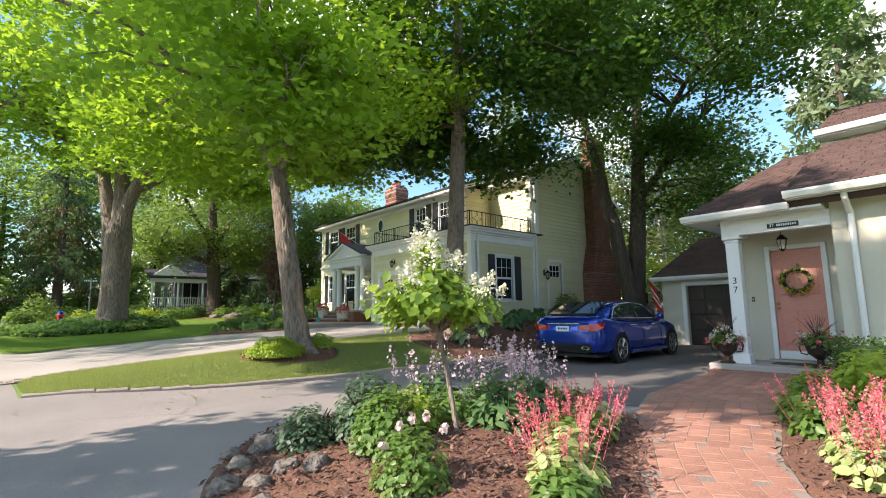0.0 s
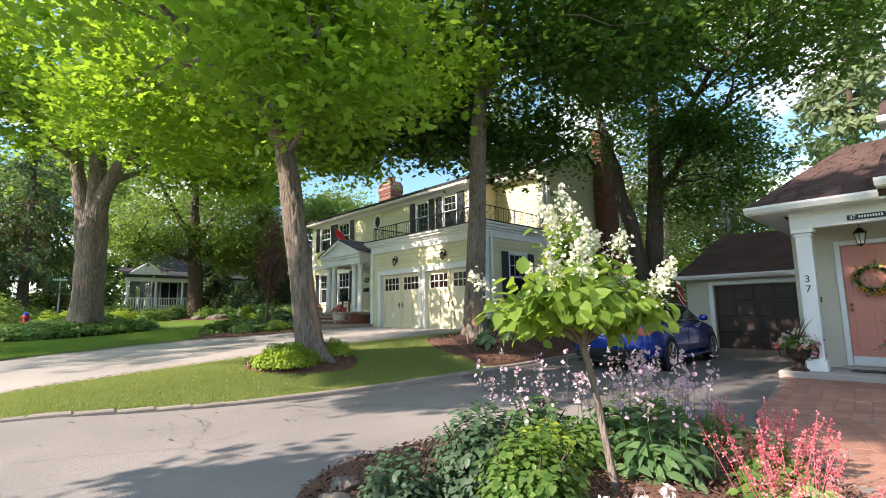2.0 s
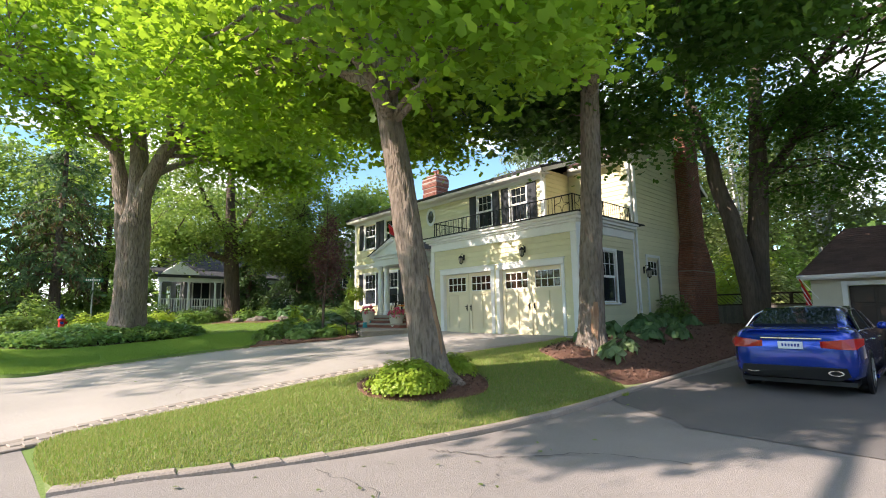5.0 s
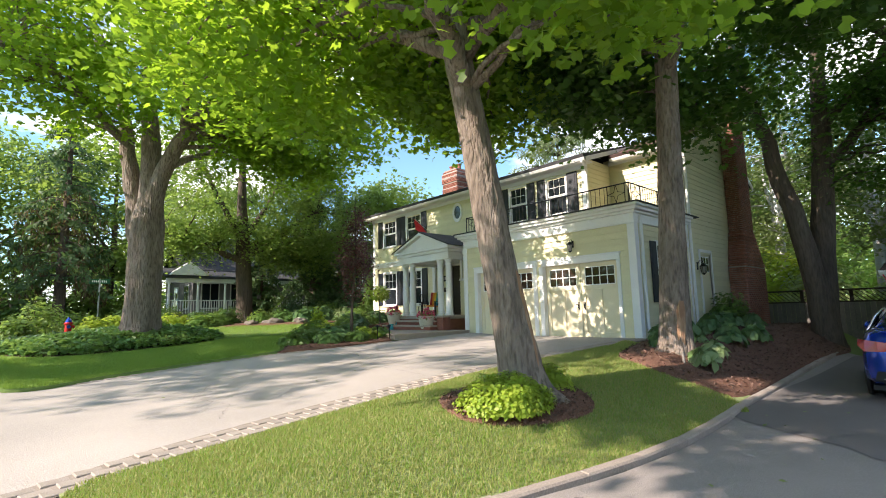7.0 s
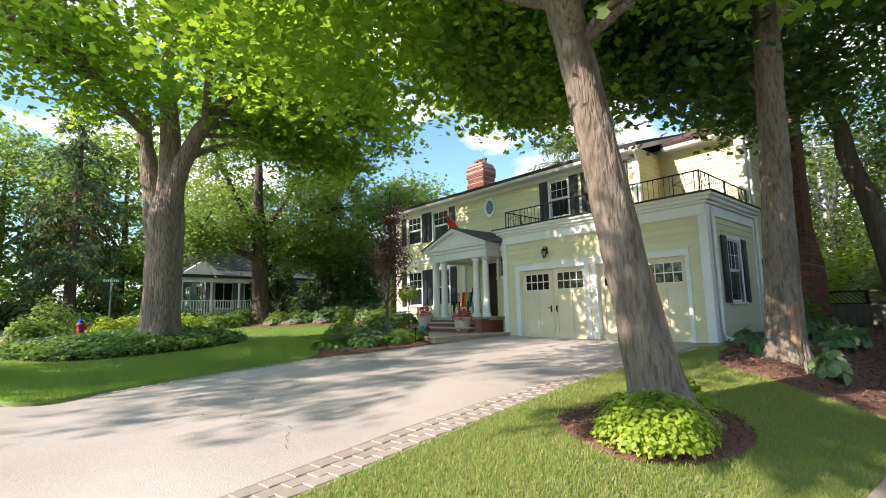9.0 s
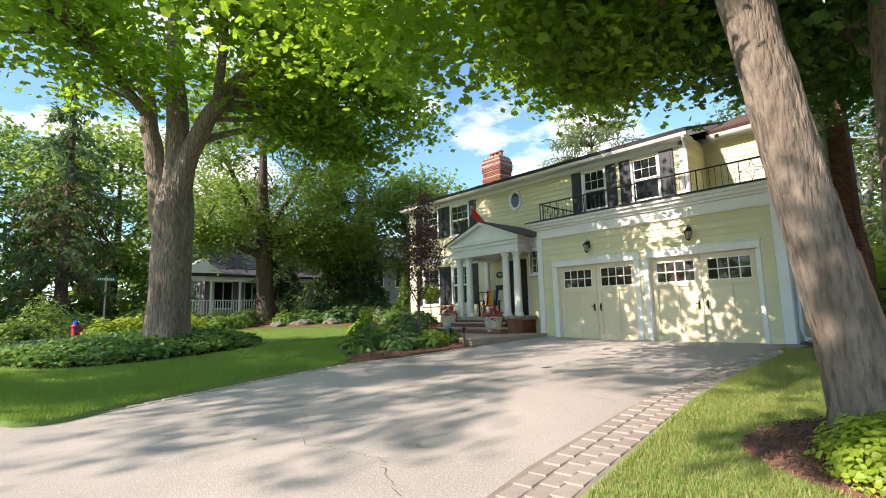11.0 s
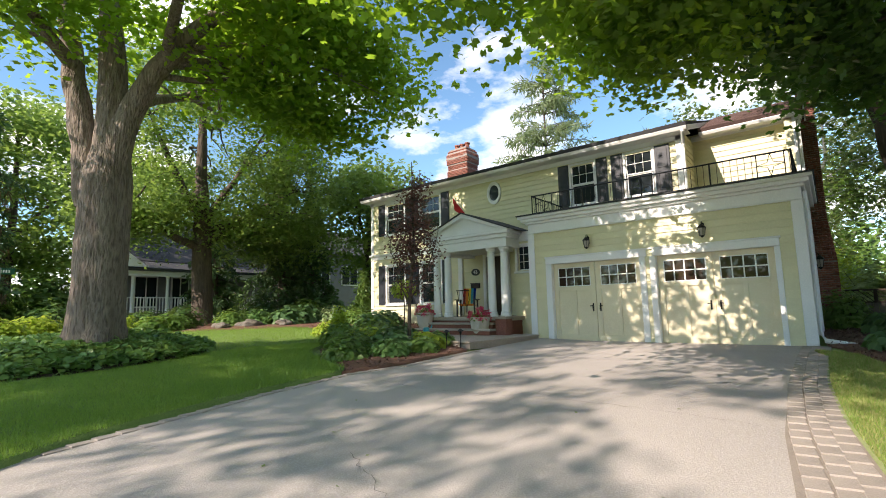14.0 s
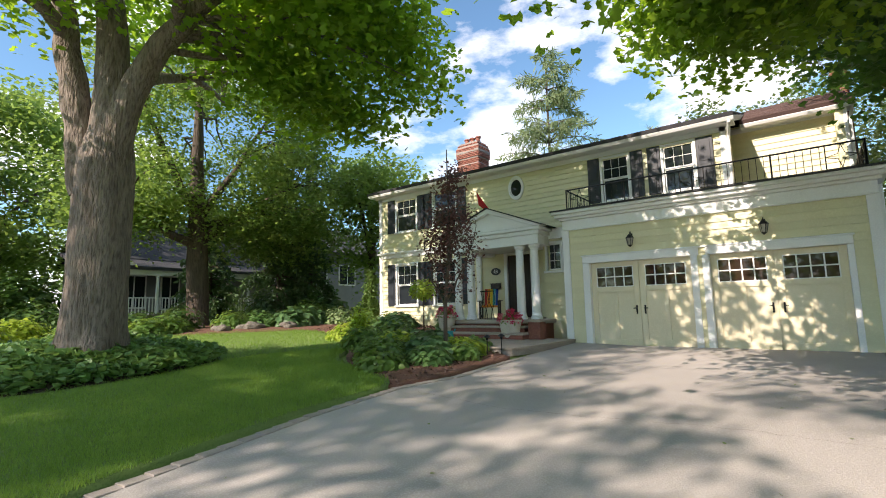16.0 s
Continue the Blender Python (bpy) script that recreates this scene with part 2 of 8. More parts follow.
    leaf_hydr=leaf_mat("hydrangea leaf", (0.100, 0.190, 0.032), (0.210, 0.330, 0.060), (0.50, 0.66, 0.08), 0.45, 0.45),
    leaf_bush=leaf_mat("shrub leaf", (0.065, 0.145, 0.034), (0.165, 0.265, 0.070), (0.36, 0.54, 0.08), 0.4, 0.4),
    leaf_blue=leaf_mat("blue-green rose leaf", (0.045, 0.095, 0.050), (0.10, 0.165, 0.095), (0.18, 0.30, 0.10), 0.3, 0.45),
    leaf_lime=leaf_mat("lime groundcover leaf", (0.18, 0.29, 0.034), (0.40, 0.50, 0.070), (0.60, 0.72, 0.09), 0.45, 0.45),
    leaf_pach=leaf_mat("pachysandra leaf", (0.085, 0.185, 0.055), (0.185, 0.315, 0.100), (0.36, 0.55, 0.11), 0.3, 0.4),
    leaf_hosta=leaf_mat("hosta leaf", (0.060, 0.135, 0.055), (0.135, 0.235, 0.095), (0.22, 0.38, 0.09), 0.32, 0.4),
    leaf_variegated=leaf_mat("variegated hosta leaf", (0.09, 0.17, 0.05), (0.34, 0.42, 0.22), (0.36, 0.48, 0.15), 0.3, 0.4),
    leaf_pale=leaf_mat("pale heuchera leaf", (0.22, 0.30, 0.09), (0.48, 0.55, 0.26), (0.5, 0.6, 0.2), 0.3, 0.5),
    leaf_purple=leaf_mat("purple-bronze leaf", (0.085, 0.038, 0.040), (0.17, 0.085, 0.075), (0.26, 0.12, 0.09), 0.35, 0.45),
    leaf_boxwood=leaf_mat("boxwood leaf", (0.035, 0.085, 0.022), (0.085, 0.155, 0.038), (0.18, 0.30, 0.05), 0.28, 0.4),
    petal_white=leaf_mat("cream petal", (0.62, 0.62, 0.46), (0.80, 0.80, 0.70), (0.8, 0.8, 0.6), 0.3, 0.6),
    petal_pink=leaf_mat("blush petal", (0.70, 0.52, 0.50), (0.82, 0.72, 0.68), (0.8, 0.6, 0.55), 0.3, 0.6),
    petal_lilac=leaf_mat("lilac penstemon petal", (0.55, 0.36, 0.46), (0.82, 0.66, 0.74), (0.7, 0.5, 0.6), 0.3, 0.6),
    petal_red=leaf_mat("coral bell petal", (0.66, 0.06, 0.11), (0.86, 0.36, 0.38), (0.85, 0.25, 0.3), 0.35, 0.6),
    petal_hot=leaf_mat("hot pink petal", (0.60, 0.02, 0.10), (0.80, 0.10, 0.20), (0.8, 0.1, 0.2), 0.3, 0.6),
    petal_yellow=leaf_mat("sunflower petal", (0.78, 0.42, 0.02), (0.85, 0.60, 0.05), (0.8, 0.5, 0.05), 0.25, 0.6),
    blade=leaf_mat("grass blade", (0.105, 0.210, 0.030), (0.230, 0.360, 0.066), (0.42, 0.60, 0.09), 0.35, 0.6),
    blade_pale=leaf_mat("dry grass blade", (0.22, 0.25, 0.07), (0.40, 0.40, 0.16), (0.5, 0.52, 0.16), 0.35, 0.6),
)


# ---- building helpers ----
def link(name, me, m, parent=None, label="", smooth=False):
    me.materials.append(M[m] if isinstance(m, str) else m)
    if smooth:
        me.polygons.foreach_set("use_smooth", [True] * len(me.polygons))
    ob = new(name, me)
    if parent is not None:
        ob.parent = parent
    if label:
        ob["label"] = label
    return ob


def part(name, bm, m, parent=None, label="", bevel=0.0, smooth=False):
    """Links a bmesh as one mesh object, a part under its thing."""
    if bevel:
        bmesh.ops.bevel(bm, geom=bm.edges[:], offset=bevel, segments=1, affect="EDGES", profile=0.5, clamp_overlap=True)
    bmesh.ops.recalc_face_normals(bm, faces=bm.faces[:])
    me = bpy.data.meshes.new(name)
    bm.to_mesh(me)
    bm.free()
    return link(name, me, m, parent, label, smooth)


def mesh_np(name, verts, faces, m, parent=None, label="", smooth=False):
    """A mesh from arrays: faces all with the same count of corners."""
    verts, faces = np.asarray(verts, dtype=np.float32), np.asarray(faces, dtype=np.int32)
    me = bpy.data.meshes.new(name)
    k = faces.shape[1]
    me.vertices.add(len(verts))
    me.vertices.foreach_set("co", verts.ravel())
    me.loops.add(faces.size)
    me.loops.foreach_set("vertex_index", faces.ravel())
    me.polygons.add(len(faces))
    me.polygons.foreach_set("loop_start", np.arange(0, faces.size, k, dtype=np.int32))
    me.update(calc_edges=True)
    me.validate()
    return link(name, me, m, parent, label, smooth)


def box(bm, x0, y0, z0, x1, y1, z1):
    v = [bm.verts.new(p) for p in ((x0, y0, z0), (x1, y0, z0), (x1, y1, z0), (x0, y1, z0), (x0, y0, z1), (x1, y0, z1), (x1, y1, z1), (x0, y1, z1))]
    for f in ((3, 2, 1, 0), (4, 5, 6, 7), (0, 1, 5, 4), (1, 2, 6, 5), (2, 3, 7, 6), (3, 0, 4, 7)):
        bm.faces.new([v[i] for i in f])
    return bm


def cube(x0, y0, z0, x1, y1, z1):
    return box(bmesh.new(), x0, y0, z0, x1, y1, z1)


def prism(bm, pts, d):
    """A solid from a flat outline, pushed by the vector d."""
    a = [bm.verts.new(p) for p in pts]
    b = [bm.verts.new(Vector(p) + Vector(d)) for p in pts]
    bm.faces.new(a)
    bm.faces.new(b[::-1])
    for i in range(len(a)):
        bm.faces.new((a[i], b[i], b[(i + 1) % len(a)], a[(i + 1) % len(a)]))
    return bm


def lathe(bm, rows, n=20, centre=(0, 0)):
    """A turned body from (radius, z) rows, closed at both ends."""
    rings = [[bm.verts.new((centre[0] + r * math.cos(2 * math.pi * i / n), centre[1] + r * math.sin(2 * math.pi * i / n), z)) for i in range(n)] for r, z in rows]
    for a, b in zip(rings, rings[1:]):
        for i in range(n):
            bm.faces.new((a[i], a[(i + 1) % n], b[(i + 1) % n], b[i]))
    bm.faces.new(rings[0][::-1])
    bm.faces.new(rings[-1])
    return bm


def tube(bm, pts, radii, n=6):
    """A tapered round bar through points."""
    pts = [Vector(p) for p in pts]
    radii = [radii] * len(pts) if isinstance(radii, (int, float)) else radii
    rings = []
    for i, p in enumerate(pts):
        d = (pts[min(i + 1, len(pts) - 1)] - pts[max(i - 1, 0)]).normalized()
        u = d.cross(Vector((0.31, 0.52, 0.8))).normalized()
        w = d.cross(u)
        rings.append([bm.verts.new(p + radii[i] * (math.cos(2 * math.pi * k / n) * u + math.sin(2 * math.pi * k / n) * w)) for k in range(n)])
    for a, b in zip(rings, rings[1:]):
        for k in range(n):
            bm.faces.new((a[k], a[(k + 1) % n], b[(k + 1) % n], b[k]))
    bm.faces.new(rings[0][::-1])
    bm.faces.new(rings[-1])
    return bm


def thing(name, label, category, m=None, group=""):
    ob = tagged(new(name), label, category, group)
    ob.matrix_world = m if m is not None else Matrix.Identity(4)
    return ob


def setting(ob, label, category):
    return tagged(ob, label, category, kind="structure")


# ---- lie of the land ----
def ease(t):
    t = min(1.0, max(0.0, t))
    return t * t * (3 - 2 * t)


def street_z(y):
    return -0.22 + 0.03 * max(-30, min(60, y))


def drive_z(x):
    return 0.2 + 0.052 * x if x < 5.5 else 0.486 + 0.03 * (min(x, 14) - 5.5)


def land(x, y):
    s = street_z(y)
    a = s + (0 - s) * ease(x / 2.5)
    b = drive_z(x) + max(0, y - 17) * 0.03 * (1 if y < 30 else 30 / y)
    b = s + (b - s) * ease((x + 1.0) / 2.0)
    return a + (b - a) * ease((y - 8.5) / 1.8)


def curve_at(knots, x):
    xs, ys = zip(*knots)
    return float(np.interp(x, xs, ys))


KERB = [(0.05, 9.38), (0.6, 9.24), (1.23, 9.05), (2.36, 8.83), (3.88, 8.56), (5.1, 8.46), (6.5, 8.5), (8.0, 8.63), (12.4, 8.79), (16.5, 8.9)]
PAVE_OUT = [(-0.4, 11.0), (0.1, 11.1), (1.0, 11.2), (2.8, 11.5), (5.35, 11.84), (7.3, 11.97), (10.0, 12.0), (11.95, 11.95)]
PAVE_IN = [(-0.4, 11.45), (0.9, 11.7), (2.65, 12.03), (4.7, 12.24), (7.0, 12.33), (11.95, 12.38)]
LAWN_EDGE = [(-0.6, 17.85), (1.2, 18.18), (3.4, 18.52), (5.0, 18.6), (6.2, 18.35), (8.3, 18.45), (8.7, 18.45), (11.95, 18.45)]


def ruled(name, x0, x1, nx, ny, lo, hi, m, lift=0.01):
    """A sheet between two edge lines that follows the ground."""
    xs = np.linspace(x0, x1, nx)
    v, f = [], []
    for x in xs:
        a, b = lo(x), hi(x)
        for k in range(ny):
            y = a + (b - a) * k / (ny - 1)
            v.append((x, y, land(x, y) + lift))
    for i in range(nx - 1):
        for k in range(ny - 1):
            f.append((i * ny + k, (i + 1) * ny + k, (i + 1) * ny + k + 1, i * ny + k + 1))
    return mesh_np(name, v, f, m, smooth=True)


def smooth_loop(pts, per=6):
    """A closed rounded outline through points."""
    out, n = [], len(pts)
    p = [Vector((*q, 0)) for q in pts]
    for i in range(n):
        a, b, c, d = p[i - 1], p[i], p[(i + 1) % n], p[(i + 2) % n]
        for k in range(per):
            t = k / per
            q = 0.5 * (2 * b + (c - a) * t + (2 * a - 5 * b + 4 * c - d) * t * t + (3 * b - a - 3 * c + d) * t ** 3)
            out.append((q.x, q.y))
    return out


def patch(name, pts, centre, height, m, edge=0.03, rings=14, bumps=0.0, power=2.0, parent=None):
    """A bed or turf that swells from its outline to its middle, with a skirt into the ground."""
    loop = smooth_loop(pts)
    n = len(loop)
    v, f = [], []
    for k in range(rings + 1):
        r = k / rings
        for x, y in loop:
            px, py = centre[0] + (x - centre[0]) * r, centre[1] + (y - centre[1]) * r
            z = land(px, py) + edge + height * (1 - r ** power)
            if bumps:
                z += bumps * (noise.noise((px * 2.1, py * 2.1, 3.0)) + 0.5 * noise.noise((px * 6, py * 6, 9.0))) * (1 - r ** 6)
            v.append((px, py, z))
    for x, y in loop:
        v.append((x, y, land(x, y) - 0.06))
    for k in range(rings + 1):
        for i in range(n):
            j = (i + 1) % n
            f.append((k * n + i, k * n + j, (k + 1) * n + j, (k + 1) * n + i))
    return mesh_np(name, v, [q[::-1] for q in f], m, parent, smooth=True)


# ---- ground, street, drives ----
gx = np.unique(np.concatenate([np.linspace(-1500, -40, 12), np.arange(-40, -4, 4), np.arange(-4, 18, 0.5), np.arange(18, 60, 4), np.linspace(60, 1500, 12)]))
gy = np.unique(np.concatenate([np.linspace(-1500, -30, 12), np.arange(-30, -4, 3), np.arange(-4, 30, 0.35), np.arange(30, 80, 3), np.linspace(80, 1500, 12)]))
gv = [(x, y, land(x, y)) for x in gx for y in gy]
gf = [(i * len(gy) + k, (i + 1) * len(gy) + k, (i + 1) * len(gy) + k + 1, i * len(gy) + k + 1) for i in range(len(gx) - 1) for k in range(len(gy) - 1)]
setting(mesh_np("ground", gv, gf, "grass_floor", smooth=True), "green mown grass ground under gardens", "ground")


def street_edge(y):
    return 0.62 - 0.062 * y


sv, sf = [], []
ys = np.concatenate([np.linspace(-300, -10, 12), np.arange(-9, 60, 1.0), np.linspace(61, 400, 12)])
for y in ys:
    for k in range(5):
        x = street_edge(y) - 8.5 * (1 - k / 4)
        sv.append((x, y, land(x, y) + 0.006))
for i in range(len(ys) - 1):
    for k in range(4):
        sf.append((i * 5 + k, i * 5 + k + 1, (i + 1) * 5 + k + 1, (i + 1) * 5 + k))
setting(mesh_np("road", sv, sf, "asphalt", smooth=True), "worn grey asphalt residential street", "road")
setting(ruled("cross_road", -60, 6, 60, 6, lambda x: 36.5, lambda x: 41.5, "asphalt", 0.02), "pale grey asphalt cross street", "road")
setting(ruled("driveway_asphalt", -1.5, 17.5, 60, 30, lambda x: -0.2, lambda x: curve_at(KERB, x), "asphalt", 0.014), "worn grey asphalt driveway with fine cracks", "driveway")
# Darker sheet over the same asphalt, painted in where tree shade lies.
setting(ruled("driveway_sealed", 6.0, 17.3, 40, 14, lambda x: 2.0, lambda x: 7.0 + 1.65 * ease((x - 6.0) / 1.2), "asphalt_shaded", 0.022), "asphalt parking area, tree shade painted as a darker sheet", "driveway")
setting(ruled("driveway_concrete", -1.4, 12.0, 60, 26, lambda x: curve_at(PAVE_IN, x), lambda x: curve_at(LAWN_EDGE, x), "concrete", 0.02), "pale weathered concrete driveway before the garage", "driveway")
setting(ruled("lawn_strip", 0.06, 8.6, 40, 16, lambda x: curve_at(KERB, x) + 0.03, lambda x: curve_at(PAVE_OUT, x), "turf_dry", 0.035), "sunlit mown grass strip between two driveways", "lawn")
LAWN_LOOP = [(-0.55, 17.95), (1.2, 18.25), (3.4, 18.6), (4.95, 18.68), (5.6, 19.7), (6.3, 21.4), (7.6, 22.6), (9.0, 24.5), (10.5, 28), (8.0, 30.5), (3.0, 30.8), (-1.2, 30.6), (-1.0, 24)]
setting(patch("lawn", LAWN_LOOP, (2.6, 24.0), 0.02, "grass_floor", edge=0.07, rings=18), "bright green mown front lawn with a cut edge", "lawn")



def crack(name, pts, width, label):
    """A meandering crack as a thin dark strip just proud of the paving."""
    rng = np.random.default_rng(len(pts) * 13 + int(pts[0][0] * 10))
    rows = np.array(pts, float)
    q = np.linspace(0, len(rows) - 1, (len(rows) - 1) * 14 + 1)
    x, y = np.interp(q, np.arange(len(rows)), rows[:, 0]), np.interp(q, np.arange(len(rows)), rows[:, 1])
    x, y = x + rng.normal(0, 0.022, len(q)), y + rng.normal(0, 0.022, len(q))
    w = width * rng.uniform(0.25, 1.0, len(q))
    d = np.stack([np.gradient(x), np.gradient(y)], 1)
    d /= np.linalg.norm(d, axis=1)[:, None] + 1e-9
    v = []
    for i in range(len(q)):
        for e in (-1, 1):
            px, py = x[i] - d[i, 1] * w[i] * e, y[i] + d[i, 0] * w[i] * e
            v.append((px, py, land(px, py) + 0.0255))
    return setting(mesh_np(name, v, [(2 * i, 2 * i + 2, 2 * i + 3, 2 * i + 1) for i in range(len(q) - 1)], "crack"), label, "crack")


crack("crack", [(3.2, 8.5), (3.5, 7.8), (4.3, 7.2), (4.6, 6.4)], 0.011, "jagged dark crack in the asphalt")
crack("crack", [(2.0, 8.7), (2.1, 7.9), (1.6, 7.0), (1.9, 6.2)], 0.006, "fine crack in the asphalt")
crack("crack", [(0.3, 7.6), (1.6, 7.0), (3.0, 7.4), (3.5, 7.8)], 0.004, "fine crack in the asphalt")
crack("crack", [(6.0, 8.3), (6.2, 7.6), (7.2, 7.2)], 0.006, "fine crack in the asphalt")
crack("crack", [(1.6, 12.4), (2.0, 13.2), (1.8, 14.2), (2.4, 15.4)], 0.0035, "hairline crack in the concrete driveway")
crack("crack", [(4.9, 12.4), (5.1, 14.0), (4.8, 16.2), (5.0, 18.3)], 0.0035, "hairline crack in the concrete driveway")
crack("crack", [(8.6, 12.4), (8.6, 15.0), (8.65, 18.3)], 0.006, "straight joint in the concrete driveway")

# ---- timber-framed house with pale yellow clapboard ----
COUNT = {"board": 0}


def clapboard(parent, u0, u1, z, h):
    me = bpy.data.meshes.new("board")
    lo, hi, back = -0.034, -0.008, 0.004
    v = [(u0, lo, z), (u1, lo, z), (u1, back, z), (u0, back, z), (u0, hi, z + h), (u1, hi, z + h), (u1, back, z + h), (u0, back, z + h)]
    me.from_pydata(v, [], [(3, 2, 1, 0), (4, 5, 6, 7), (0, 1, 5, 4), (1, 2, 6, 5), (2, 3, 7, 6), (3, 0, 4, 7)])
    link("board", me, "siding", parent)


def clad_wall(name, label, m, length, z0, z1, openings=(), reach=None, clad=True, pitch=0.17, thick=0.2, material="siding", z_clad=None):
    """A wall with openings cut through it, in its own frame (along, inward, up), clad with boards one by one.
    reach(z): the boards' ends at a height, for a gable."""
    ob = setting(new(name), label, "wall")
    ob.matrix_world = m
    us = sorted({0.0, length, *[o[0] for o in openings], *[o[1] for o in openings]})
    bm = bmesh.new()
    for a, b in zip(us, us[1:]):
        holes = sorted((o[2], o[3]) for o in openings if o[0] <= a + 1e-6 and o[1] >= b - 1e-6)
        z = z0
        for h0, h1 in holes:
            if h0 > z + 1e-4:
                box(bm, a, 0.004, z, b, thick, h0)
            z = max(z, h1)
        if z < z1 - 1e-4:
            box(bm, a, 0.004, z, b, thick, z1)
    if reach:
        top = max(zz for zz in np.arange(z1, z1 + 6, 0.02) if reach(zz)[1] > reach(zz)[0] + 0.02)
        (a0, a1), (b0, b1) = reach(z1), reach(top)
        prism(bm, [(a0, 0.004, z1), (a1, 0.004, z1), (b1, 0.004, top), (b0, 0.004, top)], (0, thick, 0))
    else:
        top = z1
    core = part("wall_core", bm, material, ob)
    if clad:
        z = z_clad if z_clad is not None else z0 + 0.02
        while z < top - 0.03:
            h = min(pitch + 0.012, top - z)
            lo, hi = reach(z + h) if reach and z + h > z1 else (0.0, length)
            cuts = sorted((max(lo, o[0]), min(hi, o[1])) for o in openings if o[2] < z + pitch * 0.6 and o[3] > z + pitch * 0.5)
            u = lo
            for c0, c1 in cuts:
                if c0 > u + 0.02:
                    clapboard(ob, u, c0, z, h)
                u = max(u, c1)
            if hi > u + 0.02:
                clapboard(ob, u, hi, z, h)
            z += pitch
    return ob


def front(x, y_left):
    """The frame of a wall that faces the street: along runs to smaller y."""
    return pose(x, y_left, 0, 0, 0, -90)


def side(x, y):
    return pose(x, y, 0)


def sash_window(name, label, m, w, h, cols=3, rows=2, shutters=(0.0, 0.0), trim=0.10, split=True, glass="glass", proud=0.05):
    """A hung window in a wall's frame with its corner at the origin: casing, sill, two sashes, panes, bars and shutters."""
    ob = setting(new(name), label, "window")
    ob.matrix_world = m
    bm = bmesh.new()
    box(bm, -trim, -proud, -0.02, 0, 0.06, h + trim)
    box(bm, w, -proud, -0.02, w + trim, 0.06, h + trim)
    box(bm, 0, -proud, h, w, 0.06, h + trim)
    part("window_frame", bm, "white", ob, bevel=0.006)
    part("window_sill", cube(-trim - 0.03, -proud - 0.05, -0.09, w + trim + 0.03, 0.06, -0.022), "white", ob, bevel=0.008)
    s = 0.036
    mid = h * 0.5
    halves = ((0.0, mid, 0.02), (mid, h, -0.005)) if split else ((0.0, h, 0.0),)
    for i, (a, b, depth) in enumerate(halves):
        bm = bmesh.new()
        box(bm, 0.002, depth, a, s, depth + 0.035, b)
        box(bm, w - s, depth, a, w - 0.002, depth + 0.035, b)
        box(bm, s, depth, a, w - s, depth + 0.035, a + s)
        box(bm, s, depth, b - s, w - s, depth + 0.035, b - 0.001)
        part("sash", bm, "white", ob)
        c, r = (cols, rows) if i or not split else (1, 1)
        gw, gh = (w - 2 * s) / c, (b - a - 2 * s) / r
        for ci in range(1, c):
            part("glazing_bar", cube(s + gw * ci - 0.0065, depth + 0.002, a + s, s + gw * ci + 0.0065, depth + 0.03, b - s), "white", ob)
        for ri in range(1, r):
            part("glazing_bar", cube(s, depth + 0.004, a + s + gh * ri - 0.008, w - s, depth + 0.028, a + s + gh * ri + 0.008), "white", ob)
        part("pane", cube(s, depth + 0.014, a + s, w - s, depth + 0.020, b - s), glass, ob)
    for wd, u in ((shutters[0], -trim - shutters[0] - 0.01), (shutters[1], w + trim + 0.01)):
        if wd:
            sh = part("shutter", cube(u, -0.075, -0.04, u + wd, -0.04, h + 0.06), "shutter", ob, "dark blue-black panelled shutter", bevel=0.006)
            for a, b in ((0.05, 0.46), (0.52, 0.95)):
                part("panel", cube(u + 0.07, -0.088, -0.04 + (h + 0.1) * a, u + wd - 0.07, -0.0755, -0.04 + (h + 0.1) * b), "shutter", sh, bevel=0.01)
    return ob


XG, YG0, YG1 = 12.0, 12.17, 18.65      # garage front, its two ends
XM, YM0, YM1 = 14.2, 14.85, 27.93      # main front
XS, XB, YS = 15.9, 22.0, 12.22         # set-back upper wall, back, side wall
ZG = 0.66
# garage front with two doors
D1, D2, DTOP = (18.00, 15.55), (15.17, 12.70), 2.84
clad_wall("wall_garage_front", "pale yellow clapboard garage front in dappled sun", front(XG, YG1), YG1 - YG0, ZG, 3.82,
          [(YG1 - D1[0], YG1 - D1[1], ZG, DTOP), (YG1 - D2[0], YG1 - D2[1], ZG, DTOP)])
clad_wall("wall_garage_side", "shaded pale yellow clapboard garage side wall", side(XG, YG0 + 0.03), XS - 0.35 - XG, 0.4, 3.82, [(1.32, 2.24, 1.68, 3.30)])
RIDGE_X, RIDGE_Z = 18.8, 8.25


def gable_reach(z):
    return (max(0.0, (z - 6.72) / (RIDGE_Z - 6.72) * (RIDGE_X - 15.55)), 6.45 - max(0.0, (z - 6.72) / (RIDGE_Z - 6.72) * (XB - RIDGE_X)))


clad_wall("wall_gable", "shaded pale yellow clapboard gable wall", side(15.55, YS), 6.45, 0.3, 6.72, [(1.0, 1.92, 1.22, 3.28)], reach=gable_reach)
clad_wall("wall_upper_front", "pale yellow clapboard upper front wall", front(XM, YM1), YM1 - YM0, 4.16, 6.5,
          [(0.98, 2.02, 4.95, 6.27), (2.98, 4.02, 4.95, 6.27), (9.73, 10.51, 4.93, 6.26), (11.52, 12.30, 4.93, 6.26)])
clad_wall("wall_lower_front", "pale yellow clapboard lower front wall", front(XM, YM1), YM1 - 19.0, 0.95, 4.16,
          [(0.98, 2.02, 1.9, 3.52), (2.98, 4.02, 1.9, 3.52), (6.22, 7.10, 1.36, 3.52)], z_clad=1.3)
clad_wall("wall_set_back", "shaded yellow clapboard wall above the balcony", front(XS, YM0 + 0.2), YM0 + 0.2 - YS, 4.2, 6.95)
